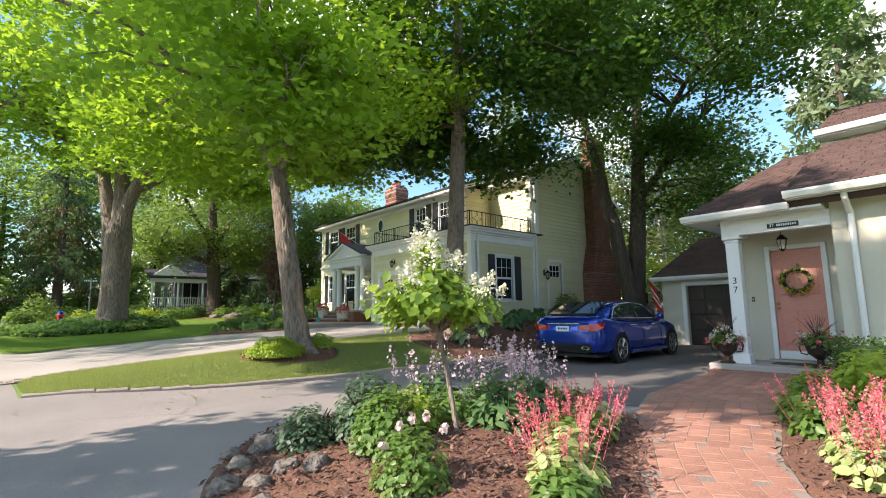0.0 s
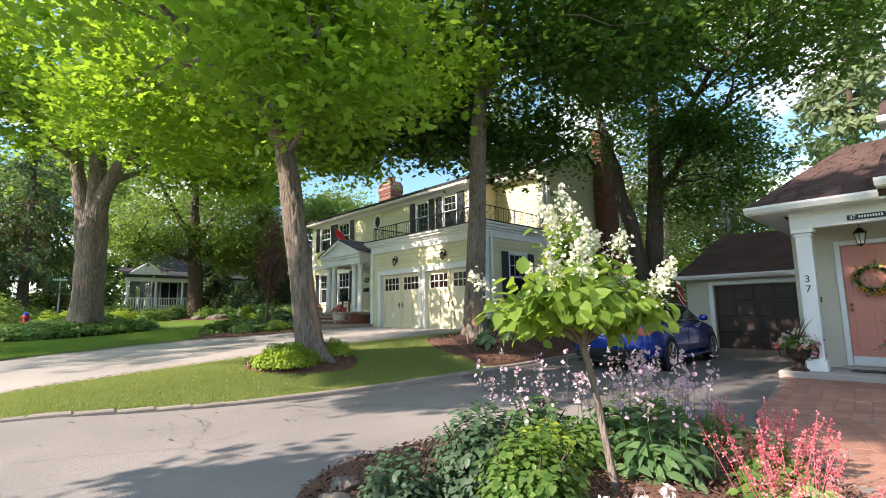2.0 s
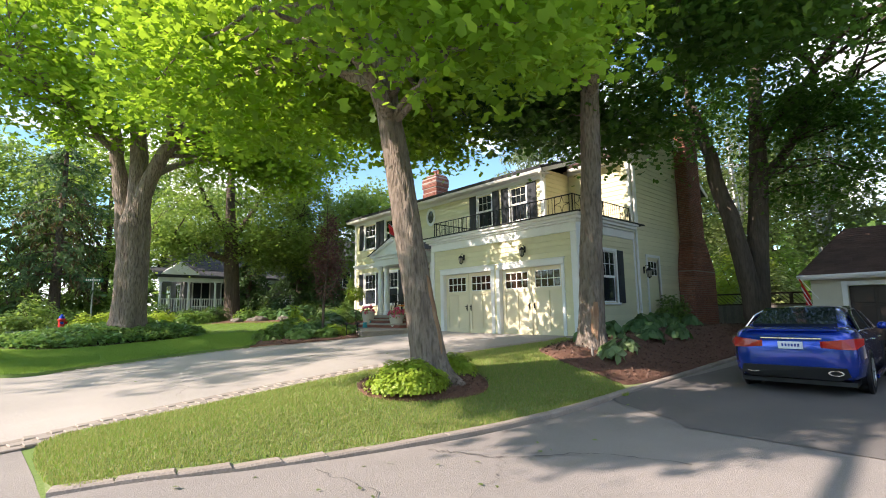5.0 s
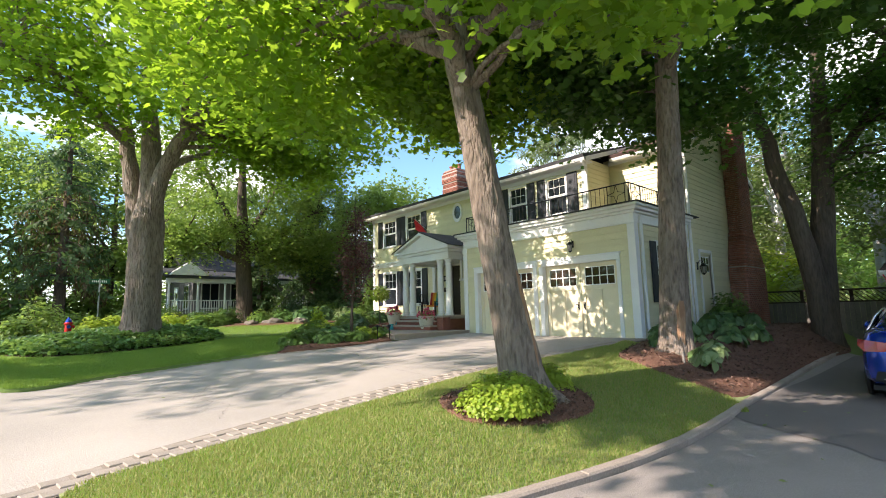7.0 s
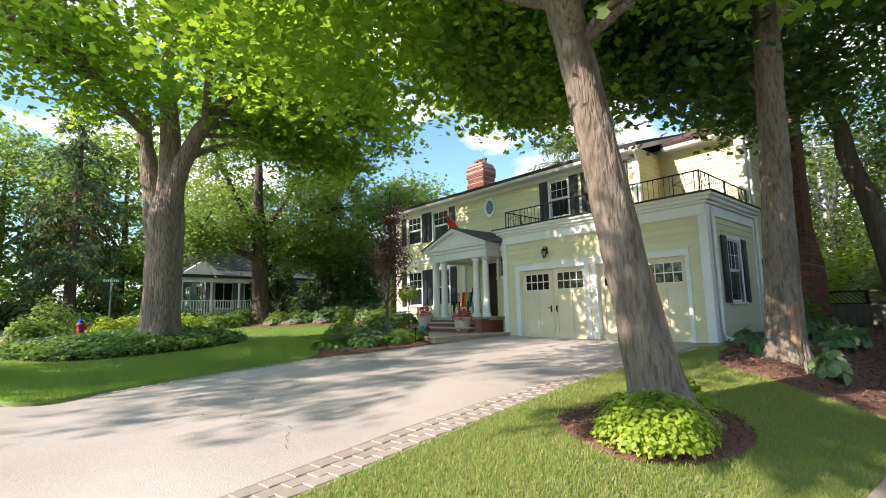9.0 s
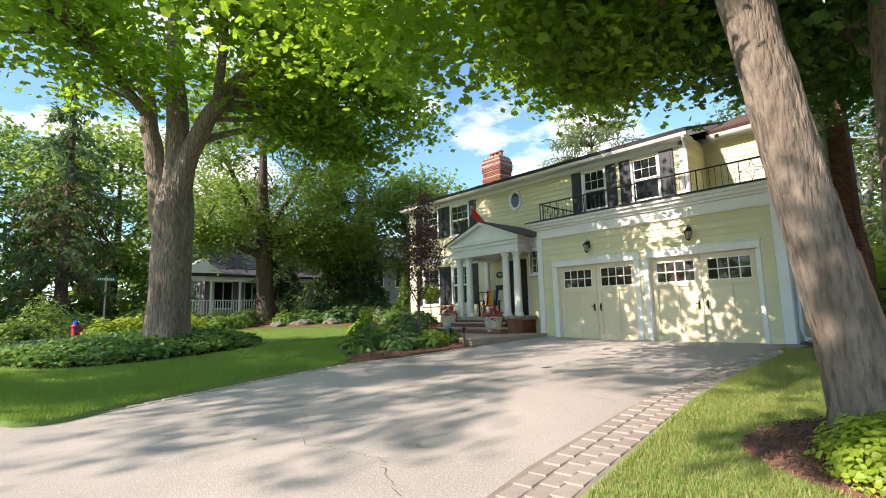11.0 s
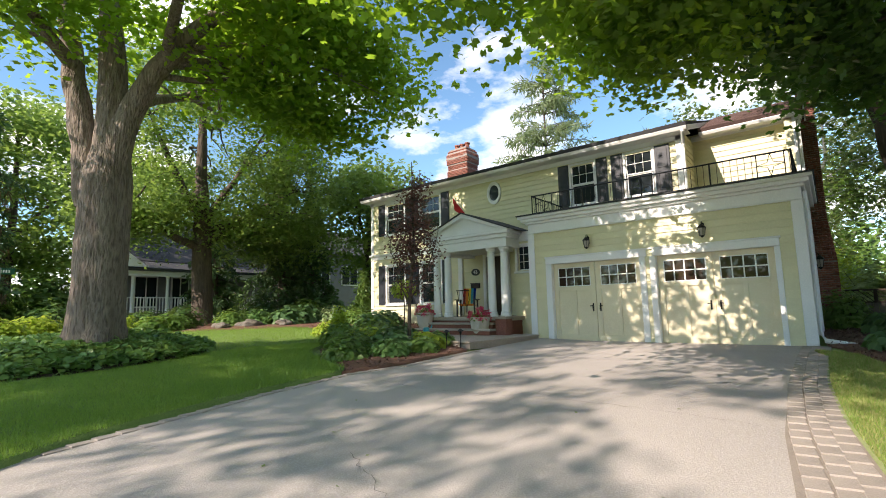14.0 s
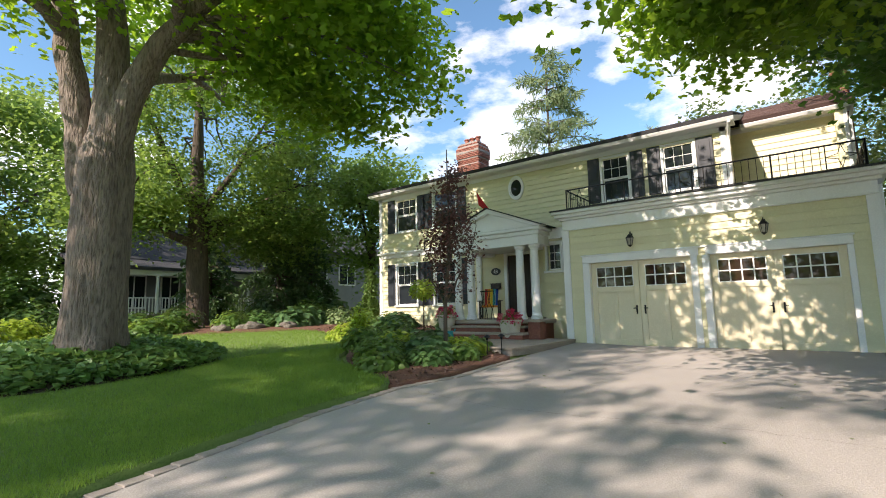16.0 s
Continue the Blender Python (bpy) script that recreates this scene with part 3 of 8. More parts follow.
clad_wall("wall_bay_return", "pale yellow clapboard return wall", side(XM, YM0), XS - XM + 0.1, 4.2, 6.75)
clad_wall("wall_entry_bay", "pale yellow clapboard wall beside the porch", front(12.66, 19.62), 0.97, 0.7, 4.0, [(0.13, 0.56, 2.78, 3.56)])
clad_wall("wall_north", "pale yellow clapboard end wall", pose(XB, YM1, 0, 0, 0, 180), XB - XM, 0.6, 6.6, clad=False)
clad_wall("wall_back", "pale yellow clapboard back wall", pose(XB, YS, 0, 0, 0, 90), YM1 - YS, 0.3, 6.5, clad=False)
clad_wall("wall_porch_return", "pale yellow clapboard porch end wall", pose(XM, 19.62, 0, 0, 0, 180), XM - 12.66, 0.7, 4.0, clad=False)

# windows
sash_window("window_1", "white hung window with dark shutters over the balcony", front(XM, 18.20) @ pose(0, 0, 4.93), 0.78, 1.33, 3, 2, (0.37, 0.35), 0.075)
sash_window("window_2", "white hung window with dark shutters over the balcony", front(XM, 16.41) @ pose(0, 0, 4.93), 0.78, 1.33, 3, 2, (0.36, 0.42), 0.075)
for k, (u, w) in enumerate(((0.98, 1.04), (2.98, 1.04))):
    sash_window("window_%d" % (3 + k), "white upper window with dark panelled shutters", front(XM, YM1 - u) @ pose(0, 0, 4.95), w, 1.32, 3, 2, (0.40, 0.40))
    sash_window("window_%d" % (5 + k), "white ground floor window with dark shutters", front(XM, YM1 - u) @ pose(0, 0, 1.9), w, 1.62, 3, 2, (0.40, 0.40))
sash_window("window_7", "small white six-pane window", front(12.66, 19.62 - 0.13) @ pose(0, 0, 2.78), 0.43, 0.78, 2, 3, trim=0.07, split=False)
sash_window("window_8", "white hung side window with dark shutters", side(XG + 1.32, YG0 + 0.03) @ pose(0, 0, 1.68), 0.92, 1.62, 3, 2, (0.36, 0.36))

# oval window
ov = setting(new("window_9"), "white-framed oval window", "window")
ov.matrix_world = front(XM, 21.25) @ pose(0, 0, 5.88)
for nm, mtl, ro, ri, y0, y1 in (("window_frame", "white", 1.0, 0.78, -0.07, 0.01), ("sash", "white", 0.78, 0.68, -0.05, 0.005)):
    bm = bmesh.new()
    n = 32
    rings = []
    for r, y in ((ro, y1), (ro, y0), (ri, y0), (ri, y1)):
        rings.append([bm.verts.new((0.30 * r * math.cos(2 * math.pi * i / n), y, 0.43 * r * math.sin(2 * math.pi * i / n))) for i in range(n)])
    for k in range(4):
        for i in range(n):
            a, b = rings[k], rings[(k + 1) % 4]
            bm.faces.new((a[i], a[(i + 1) % n], b[(i + 1) % n], b[i]))
    part(nm, bm, mtl, ov)
bm = bmesh.new()
bm.faces.new([bm.verts.new((0.21 * math.cos(2 * math.pi * i / 32), -0.04, 0.30 * math.sin(2 * math.pi * i / 32))) for i in range(32)])
part("pane", bm, "glass", ov)

# trim: corner boards, entablatures, cornices
TR = setting(new("trim"), "white painted corner boards, friezes and cornices", "trim")


def trim_box(name, x0, y0, z0, x1, y1, z1, bevel=0.008, label=""):
    return part(name, cube(x0, y0, z0, x1, y1, z1), "white", TR, label, bevel=bevel)


trim_box("corner_board", XG - 0.055, YG0 - 0.055, ZG - 0.01, XG + 0.16, YG0 + 0.16, 3.80)
trim_box("corner_board", XG - 0.055, YG1 - 0.14, ZG - 0.01, XG + 0.10, YG1 + 0.055, 3.80)
trim_box("corner_board", XM - 0.05, YM1 - 0.12, 0.95, XM + 0.1, YM1 + 0.05, 6.5)
trim_box("corner_board", XM - 0.05, YM0 - 0.05, 4.3, XM + 0.14, YM0 + 0.10, 6.5)
trim_box("corner_board", XS - 0.36, YS - 0.06, 0.3, XS - 0.24, YS + 0.02, 6.75)
trim_box("corner_board", XS - 0.06, YS - 0.058, 4.34, XS + 0.12, YS + 0.1, 6.9)
trim_box("corner_board", XB - 0.12, YS - 0.055, 0.3, XB + 0.05, YS + 0.06, 6.45)
for lo, hi, out in ((3.80, 4.06, 0.045), (4.06, 4.13, 0.11), (4.13, 4.22, 0.20), (4.22, 4.30, 0.27)):
    trim_box("cornice", XG - out, YG0 - out, lo + 0.001, XG + 0.25, YG1 + out, hi, 0.012)
    trim_box("cornice", XG + 0.25, YG0 - out, lo + 0.001, 15.5, YG0 + 0.1, hi, 0.012)
trim_box("frieze_moulding", XG - 0.085, YG0 - 0.085, 3.775, XG - 0.01, YG1 + 0.03, 3.81, 0.01)
deck = setting(part("balcony_deck", cube(XG - 0.3, YG0 - 0.3, 4.302, XS, YG1 + 0.3, 4.335), "roof_dark"), "dark flat roof of the garage used as a balcony", "roof")
for y0, y1, x, z0, z1 in ((YM0 - 0.12, YM1 + 0.1, XM, 6.36, 6.52), (YS, YM0, XS, 6.72, 6.88)):
    trim_box("frieze", x - 0.05, y0, z0, x + 0.02, y1, z1)
trim_box("floor_band", XM - 0.06, 22.4, 3.86, XM + 0.02, YM1 + 0.06, 4.02)
trim_box("floor_band", XM - 0.14, 22.4, 4.02, XM + 0.02, YM1 + 0.10, 4.10)
trim_box("floor_band", 12.66 - 0.12, YG1 + 0.06, 3.70, 12.75, 19.7, 4.0)
for u0, u1, z0, z1 in ((D1[1] - 0.17, D1[0] + 0.17, DTOP, DTOP + 0.17), (D2[1] - 0.10, D2[0] + 0.06, DTOP + 0.0015, DTOP + 0.17)):
    trim_box("door_casing", XG - 0.06, u0, z0 - 0.006, XG + 0.13, u1, z1)
trim_box("door_casing", XG - 0.075, D2[1] - 0.13, DTOP + 0.17, XG + 0.02, D1[0] + 0.2, DTOP + 0.21)
for y0, y1 in ((D1[0] - 0.006, D1[0] + 0.17), (D1[1] - 0.14, D1[1] + 0.006), (D2[0] - 0.006, D2[0] + 0.14), (D2[1] - 0.10, D2[1] + 0.006)):
    trim_box("door_casing", XG - 0.055, y0, ZG - 0.005, XG + 0.16, y1, DTOP - 0.009)
# foundation
setting(part("foundation", cube(XM + 0.02, 19.7, 0.4, XM + 0.2, YM1, 1.3), "concrete"), "grey concrete house footing", "foundation")

# roofs: courses of shingles on a solid deck
def shingle_roof(name, label, corners, m, thick=0.10, course=0.15, tab=0.32):
    """A roof plane through eave-left, eave-right, ridge-right, ridge-left, laid with tabs."""
    ob = setting(new(name), label, "roof")
    el, er, rr, rl = [Vector(c) for c in corners]
    nrm = (er - el).cross(rl - el).normalized()
    if nrm.z < 0:
        nrm = -nrm
    bm = bmesh.new()
    prism(bm, [el, er, rr, rl], -nrm * thick)
    part("roof_deck", bm, m, ob)
    rows = max(2, int((rl - el).length / course))
    v, f = [], []
    rng = random.Random(len(name) * 7 + rows)
    for i in range(rows):
        a, b = el.lerp(rl, i / rows), er.lerp(rr, i / rows)
        a2, b2 = el.lerp(rl, min(1, (i + 1.12) / rows)), er.lerp(rr, min(1, (i + 1.12) / rows))
        n = max(1, int((b - a).length / tab))
        off = rng.random()
        edges = [0.0] + [min(1, max(0, (k + off) / n)) for k in range(n)] + [1.0]
        for s, e in zip(edges, edges[1:]):
            if e - s < 0.002:
                continue
            g = 0.0015
            lift = 0.014 + 0.006 * rng.random()
            q = [a.lerp(b, s + g) + nrm * lift, a.lerp(b, e - g) + nrm * lift, a2.lerp(b2, e - g) + nrm * 0.005, a2.lerp(b2, s + g) + nrm * 0.005,
                 a.lerp(b, s + g) + nrm * 0.001, a.lerp(b, e - g) + nrm * 0.001]
            k0 = len(v)
            v += q
            f += [(k0, k0 + 1, k0 + 2, k0 + 3), (k0 + 4, k0 + 5, k0 + 1, k0)]
    sh = mesh_np("shingles", v, f, m, ob)
    sh["kind"] = "stuff"
    return ob


def gutter(name, a, b, parent, size=0.11):
    """An eaves gutter with a rolled lip between two points, on the outside of a fascia."""
    a, b = Vector(a), Vector(b)
    d = (b - a).normalized()
    o = Vector((d.y, -d.x, 0))
    if o.x > 0.5 or (abs(o.x) < 0.5 and o.y > 0):
        o = -o
    prof = [(0, 0), (0, -size), (0.6 * size, -size), (size, -0.35 * size), (size, 0), (0.86 * size, 0), (0.86 * size, -0.3 * size), (0.55 * size, -0.85 * size), (0.14 * size, -0.85 * size), (0.14 * size, 0)]
    bm = bmesh.new()
    prism(bm, [a + o * p + Vector((0, 0, q)) for p, q in prof], b - a)
    return part(name, bm, "white", parent)


shingle_roof("roof_main", "dark shingled main roof with a shallow pitch", [(XM - 0.52, YM1 + 0.34, 6.70), (XM - 0.52, YM0 - 0.30, 6.70), (RIDGE_X, YM0 - 0.30, RIDGE_Z + 0.02), (RIDGE_X, YM1 + 0.3, RIDGE_Z + 0.02)], "roof_dark", course=0.3)
shingle_roof("roof_set_back", "brown shingled roof over the set-back wall", [(XS - 0.54, YM0 - 0.3, 6.94), (XS - 0.54, YS - 0.25, 6.94), (RIDGE_X, YS - 0.25, RIDGE_Z + 0.12), (RIDGE_X, YM0 - 0.3, RIDGE_Z + 0.12)], "roof_brown", course=0.3)
shingle_roof("roof_back", "dark shingled back roof", [(XB + 0.4, YM1 + 0.3, 6.42), (XB + 0.4, YS - 0.25, 6.42), (RIDGE_X, YS - 0.25, RIDGE_Z + 0.11), (RIDGE_X, YM1 + 0.3, RIDGE_Z + 0.01)], "roof_dark", course=0.6, tab=1.0)
trim_box("soffit", XM - 0.36, YM0 - 0.28, 6.50, XM + 0.1, YM1 + 0.28, 6.545)
trim_box("soffit", XS - 0.38, YS - 0.22, 6.78, XS + 0.1, YM0 - 0.3, 6.815)
gutter("gutter", (XM - 0.37, YM1 + 0.3, 6.62), (XM - 0.37, YM0 - 0.3, 6.62), TR)
gutter("gutter", (XS - 0.39, YM0 - 0.3, 6.86), (XS - 0.39, YS - 0.25, 6.86), TR)
for dz0, dz1, x0, x1, z0, z1 in ((0, 0, XS - 0.4, RIDGE_X, 6.85, RIDGE_Z + 0.08), (0, 0, RIDGE_X, XB + 0.4, RIDGE_Z + 0.08, 6.38)):
    bm = bmesh.new()
    prism(bm, [(x0, YS - 0.262, z0 - 0.16), (x1, YS - 0.262, z1 - 0.16), (x1, YS - 0.262, z1), (x0, YS - 0.262, z0)], (0, 0.04, 0))
    part("rake_board", bm, "white", TR)
bm = bmesh.new()
prism(bm, [(XM - 0.38, YM0 - 0.312, 6.48), (RIDGE_X, YM0 - 0.312, RIDGE_Z - 0.14), (RIDGE_X, YM0 - 0.312, RIDGE_Z + 0.0), (XM - 0.38, YM0 - 0.312, 6.64)], (0, 0.05, 0))
part("rake_board", bm, "white", TR)
# downspouts
bm = bmesh.new()
tube(bm, [(XM - 0.42, YM0 - 0.18, 6.56), (XM - 0.42, YM0 - 0.18, 6.48), (XM - 0.1, YM0 - 0.12, 6.22), (XM - 0.06, YM0 - 0.10, 6.1), (XM - 0.06, YM0 - 0.10, 4.36)], 0.045, 8)
part("downspout", bm, "white", TR)
bm = bmesh.new()
tube(bm, [(XG + 0.25, YG0 - 0.09, 4.0), (XG + 0.25, YG0 - 0.09, 0.95), (XG + 0.24, YG0 - 0.16, 0.80), (XG - 0.05, YG0 - 0.75, 0.72)], 0.05, 8)
part("downspout", bm, "white", TR)
bm = bmesh.new()
tube(bm, [(XS - 0.3, YS - 0.2, 6.8), (XS - 0.2, YS - 0.11, 6.5), (XS - 0.2, YS - 0.11, 0.8)], 0.045, 8)
part("downspout", bm, "white", TR)


# garage doors
def garage_door(name, y_left, w, h):
    """A carriage-style pair: stiles and rails over panels, eight panes each and lever handles."""
    ob = setting(new(name), "cream carriage-style garage door with small panes", "garage door")
    ob.matrix_world = front(XG + 0.10, y_left) @ pose(0, 0, ZG)
    part("door_slab", cube(0.005, 0.03, 0.0, w - 0.005, 0.07, h), "door_cream", ob)
    half = w / 2
    for k in (0, 1):
        u0 = k * half
        leaf = part("door_leaf", box(bmesh.new(), u0 + 0.008, 0.0, 0.02, u0 + half - 0.008, 0.0295, 0.02 + 0.16), "door_cream", ob, bevel=0.004)
        bars = [(u0 + 0.008, 0.18, u0 + 0.14, h - 0.01), (u0 + half - 0.14, 0.18, u0 + half - 0.008, h - 0.01),
                (u0 + 0.14, h - 0.13, u0 + half - 0.14, h - 0.01), (u0 + 0.14, h - 0.78, u0 + half - 0.14, h - 0.66), (u0 + half / 2 - 0.05, 0.18, u0 + half / 2 + 0.05, h - 0.78)]
        for a, z0, b, z1 in bars:
            part("rail", cube(a, 0.0, z0, b, 0.0295, z1), "door_cream", leaf, bevel=0.004)
        gu0, gu1, gz0, gz1 = u0 + 0.15, u0 + half - 0.15, h - 0.655, h - 0.135
        for i in range(4):
            for j in range(2):
                pw, ph = (gu1 - gu0) / 4, (gz1 - gz0) / 2
                part("pane", cube(gu0 + pw * i + 0.014, 0.014, gz0 + ph * j + 0.014, gu0 + pw * (i + 1) - 0.014, 0.026, gz0 + ph * (j + 1) - 0.014), "glass_warm", leaf)
        for i in range(5):
            u = gu0 + (gu1 - gu0) / 4 * i
            part("glazing_bar", cube(u - 0.014, 0.004, gz0, u + 0.014, 0.029, gz1), "white", leaf)
        for j in range(3):
            z = gz0 + (gz1 - gz0) / 2 * j
            part("glazing_bar", cube(gu0, 0.006, z - 0.014, gu1, 0.028, z + 0.014), "white", leaf)
        hx = half - 0.10 if k == 0 else half + 0.10
        bm = box(bmesh.new(), hx - 0.018, -0.012, 0.82, hx + 0.018, 0.0, 1.04)
        tube(bm, [(hx, -0.012, 0.98), (hx, -0.06, 0.97), (hx + (-0.07 if k == 0 else 0.07), -0.06, 0.965)], 0.012, 6)
        tube(bm, [(hx, -0.012, 0.86), (hx, -0.055, 0.88), (hx, -0.055, 0.99)], 0.010, 6)
        part("handle", bm, "iron", leaf, "black iron lever handle")
    return ob


garage_door("door_1", D1[0], D1[0] - D1[1], DTOP - ZG)
garage_door("door_2", D2[0], D2[0] - D2[1], DTOP - ZG)

# side door with a four-light window over it
sd = setting(new("door_3"), "closed pale side door with a six-pane light", "door")
sd.matrix_world = side(15.55 + 1.0, YS) @ pose(0, 0, 1.22)
bm = bmesh.new()
box(bm, -0.1, -0.055, 0, 0, 0.05, 2.16)
box(bm, 0.92, -0.055, 0, 1.02, 0.05, 2.16)
box(bm, 0, -0.055, 2.06, 0.92, 0.05, 2.16)
part("door_frame", bm, "white", sd, bevel=0.006)
leaf = part("door_leaf", cube(0.004, 0.02, 0.0, 0.916, 0.06, 2.055), "siding", sd)
part("pane", cube(0.12, 0.008, 1.42, 0.80, 0.018, 1.92), "glass", leaf)
for k in range(4):
    part("glazing_bar", cube(0.12 + 0.2267 * k - 0.012, 0.0, 1.42, 0.12 + 0.2267 * k + 0.012, 0.018, 1.92), "white", leaf)
for z in (1.42, 1.67, 1.92):
    part("glazing_bar", cube(0.12, 0.002, z - 0.012, 0.80, 0.018, z + 0.012), "white", leaf)

# balcony rail
def balcony_rail():
    rail = thing("balcony_rail", "black wrought-iron balcony railing with star panels", "railing")
    runs = [((XG + 0.02, YG1 - 0.1), (XG + 0.02, YG0 + 0.06)), ((XG + 0.02, YG0 + 0.06), (15.52, YG0 + 0.06)), ((XG + 0.02, YG1 - 0.1), (XM - 0.04, YG1 - 0.1))]
    z0, z1 = 4.40, 4.92
    for a, b in runs:
        a, b = Vector((*a, 0)), Vector((*b, 0))
        d = (b - a).normalized()
        L = (b - a).length
        bm = bmesh.new()
        for z, r in ((z0, 0.014), (z1, 0.019)):
            tube(bm, [a + Vector((0, 0, z)), b + Vector((0, 0, z))], r, 6)
        part("rail", bm, "iron", rail)
        n = max(1, round(L / 1.55))
        for i in range(n + 1):
            p = a + d * (L * i / n)
            bm = bmesh.new()
            tube(bm, [p + Vector((0, 0, 4.336)), p + Vector((0, 0, z1 + 0.02))], 0.018, 6)
            part("post", bm, "iron", rail)
        pan = 0.52
        star_at = [0.12 + pan / 2, L - 0.12 - pan / 2] if L > 3 else [L / 2]
        if L > 6:
            star_at.append(L * 0.5)
        for s in star_at:
            bm = bmesh.new()
            c = a + d * s + Vector((0, 0, (z0 + z1) / 2))
            hz = (z1 - z0) / 2 - 0.015
            tips = [c + d * pan / 2, c + Vector((0, 0, hz)), c - d * pan / 2, c - Vector((0, 0, hz))]
            for k in range(4):
                p, q = tips[k], tips[(k + 1) % 4]
                mid = (p + q) / 2 * 0.45 + c * 0.55
                tube(bm, [p.lerp(q, 0) * 1.0, (p * 0.55 + mid * 0.45), mid, (q * 0.55 + mid * 0.45), q], 0.008, 5)
            for e in (-pan / 2, pan / 2):
                p = a + d * (s + e)
                tube(bm, [p + Vector((0, 0, z0)), p + Vector((0, 0, z1))], 0.012, 5)
            part("star_panel", bm, "iron", rail)
        u = 0.13
        while u < L:
            if all(abs(u - s) > pan / 2 + 0.03 for s in star_at):
                p = a + d * u
                bm = bmesh.new()
                tube(bm, [p + Vector((0, 0, z0)), p + Vector((0, 0, z1))], 0.008, 4)
                part("baluster", bm, "iron", rail)
            u += 0.14


balcony_rail()


# chimneys
def brick_courses(bm_list, x0, y0, z0, x1, y1, z1, parent, faces=("x-", "y-")):
    """Rows of bricks on the seen faces of a chimney, as one joined part."""
    v, f = [], []
    def add(ax0, ay0, az0, ax1, ay1, az1):
        k = len(v)
        v.extend([(ax0, ay0, az0), (ax1, ay0, az0), (ax1, ay1, az0), (ax0, ay1, az0), (ax0, ay0, az1), (ax1, ay0, az1), (ax1, ay1, az1), (ax0, ay1, az1)])
        f.extend([tuple(k + i for i in q) for q in ((3, 2, 1, 0), (4, 5, 6, 7), (0, 1, 5, 4), (1, 2, 6, 5), (2, 3, 7, 6), (3, 0, 4, 7))])
    z, row = z0, 0
    while z < z1 - 0.04:
        off = 0.11 if row % 2 else 0.0
        for face in faces:
            a, b = (y0, y1) if face[0] == "x" else (x0, x1)
            u = a - off
            while u < b:
                s, e = max(a, u), min(b, u + 0.21)
                if e - s > 0.03:
                    jut = 0.006 * random.random()
                    if face == "x-":
                        add(x0 - 0.008 - jut, s, z, x0 + 0.03, e, min(z1, z + 0.062))
                    elif face == "y-":
                        add(s, y0 - 0.008 - jut, z, e, y0 + 0.03, min(z1, z + 0.062))
                u += 0.22
        z += 0.074
        row += 1
    ob = mesh_np("bricks", v, f, "brick", parent)
    ob["kind"] = "stuff"


ch = setting(new("chimney_gable"), "tall red brick chimney stack on the gable wall", "chimney")
bm = box(bmesh.new(), 19.1, YS - 0.62, 0.2, 21.35, YS - 0.05, 2.9)
box(bm, 19.55, YS - 0.5, 4.2, 20.85, YS - 0.05, 9.4)
prism(bm, [(19.1, YS - 0.62, 2.9), (21.35, YS - 0.62, 2.9), (20.85, YS - 0.5, 4.2), (19.55, YS - 0.5, 4.2)], (0, 0.5, 0))
part("stack", bm, "mortar", ch)
brick_courses(None, 19.1, YS - 0.62, 0.2, 21.35, YS - 0.05, 2.9, ch)
brick_courses(None, 19.55, YS - 0.5, 4.2, 20.85, YS - 0.05, 9.4, ch)
for i in range(9):
    t0 = i / 9
    brick_courses(None, 19.1 + 0.45 * t0, YS - 0.62 + 0.12 * t0, 2.9 + 1.3 * t0, 21.35 - 0.5 * t0, YS - 0.05, 2.9 + 1.3 * (i + 1) / 9, ch)
c2 = setting(new("chimney_ridge"), "red brick ridge chimney with waisted stack and pots", "chimney")
cx, cy = 18.5, 25.85
prof = [(0.62, 7.4), (0.62, 8.55), (0.56, 8.7), (0.62, 8.9), (0.66, 9.2), (0.62, 9.45), (0.54, 9.6)]
bm = bmesh.new()
rings = [[bm.verts.new((cx + a * w * 0.8, cy + b * w, z)) for a, b in ((-1, -1), (1, -1), (1, 1), (-1, 1))] for w, z in prof]
for a, b in zip(rings, rings[1:]):
    for i in range(4):
        bm.faces.new((a[i], a[(i + 1) % 4], b[(i + 1) % 4], b[i]))
bm.faces.new(rings[-1])
part("stack", bm, "mortar", c2)
for (w0, za), (w1, zb) in zip(prof, prof[1:]):
    w = (w0 + w1) / 2
    brick_courses(None, cx - w * 0.8, cy - w, za, cx + w * 0.8, cy + w, zb, c2)
part("crown", cube(cx - 0.42, cy - 0.52, 9.6, cx + 0.42, cy + 0.52, 9.68), "mortar", c2)
for dy in (-0.32, 0.0, 0.32):
    bm = bmesh.new()
    lathe(bm, [(0.12, 9.68), (0.11, 9.92), (0.15, 9.94), (0.15, 10.0)], 10, (cx, cy + dy))
    part("chimney_pot", bm, "brick", c2)

# porch
PX, PY0, PY1, PZ = 12.05, 19.5, 22.45, 1.36
porch = setting(new("porch"), "white classical entry porch with paired columns", "porch")
bm = box(bmesh.new(), PX - 0.2, PY0 - 0.1, 3.50, PX + 0.2, PY1 + 0.1, 3.78)
box(bm, PX + 0.2, PY0 - 0.1, 3.50, XM - 0.04, PY0 + 0.25, 3.78)
box(bm, PX + 0.2, PY1 - 0.25, 3.50, XM - 0.04, PY1 + 0.1, 3.78)
part("entablature", bm, "white", porch, bevel=0.01)
bm = box(bmesh.new(), PX - 0.26, PY0 - 0.16, 3.78, XM - 0.04, PY1 + 0.16, 3.90)
box(bm, PX - 0.34, PY0 - 0.24, 3.90, XM - 0.04, PY1 + 0.24, 4.0)
part("cornice", bm, "white", porch, bevel=0.015)
part("porch_ceiling", cube(PX + 0.2, PY0 + 0.25, 3.6, XM - 0.04, PY1 - 0.25, 3.66), "white", porch)
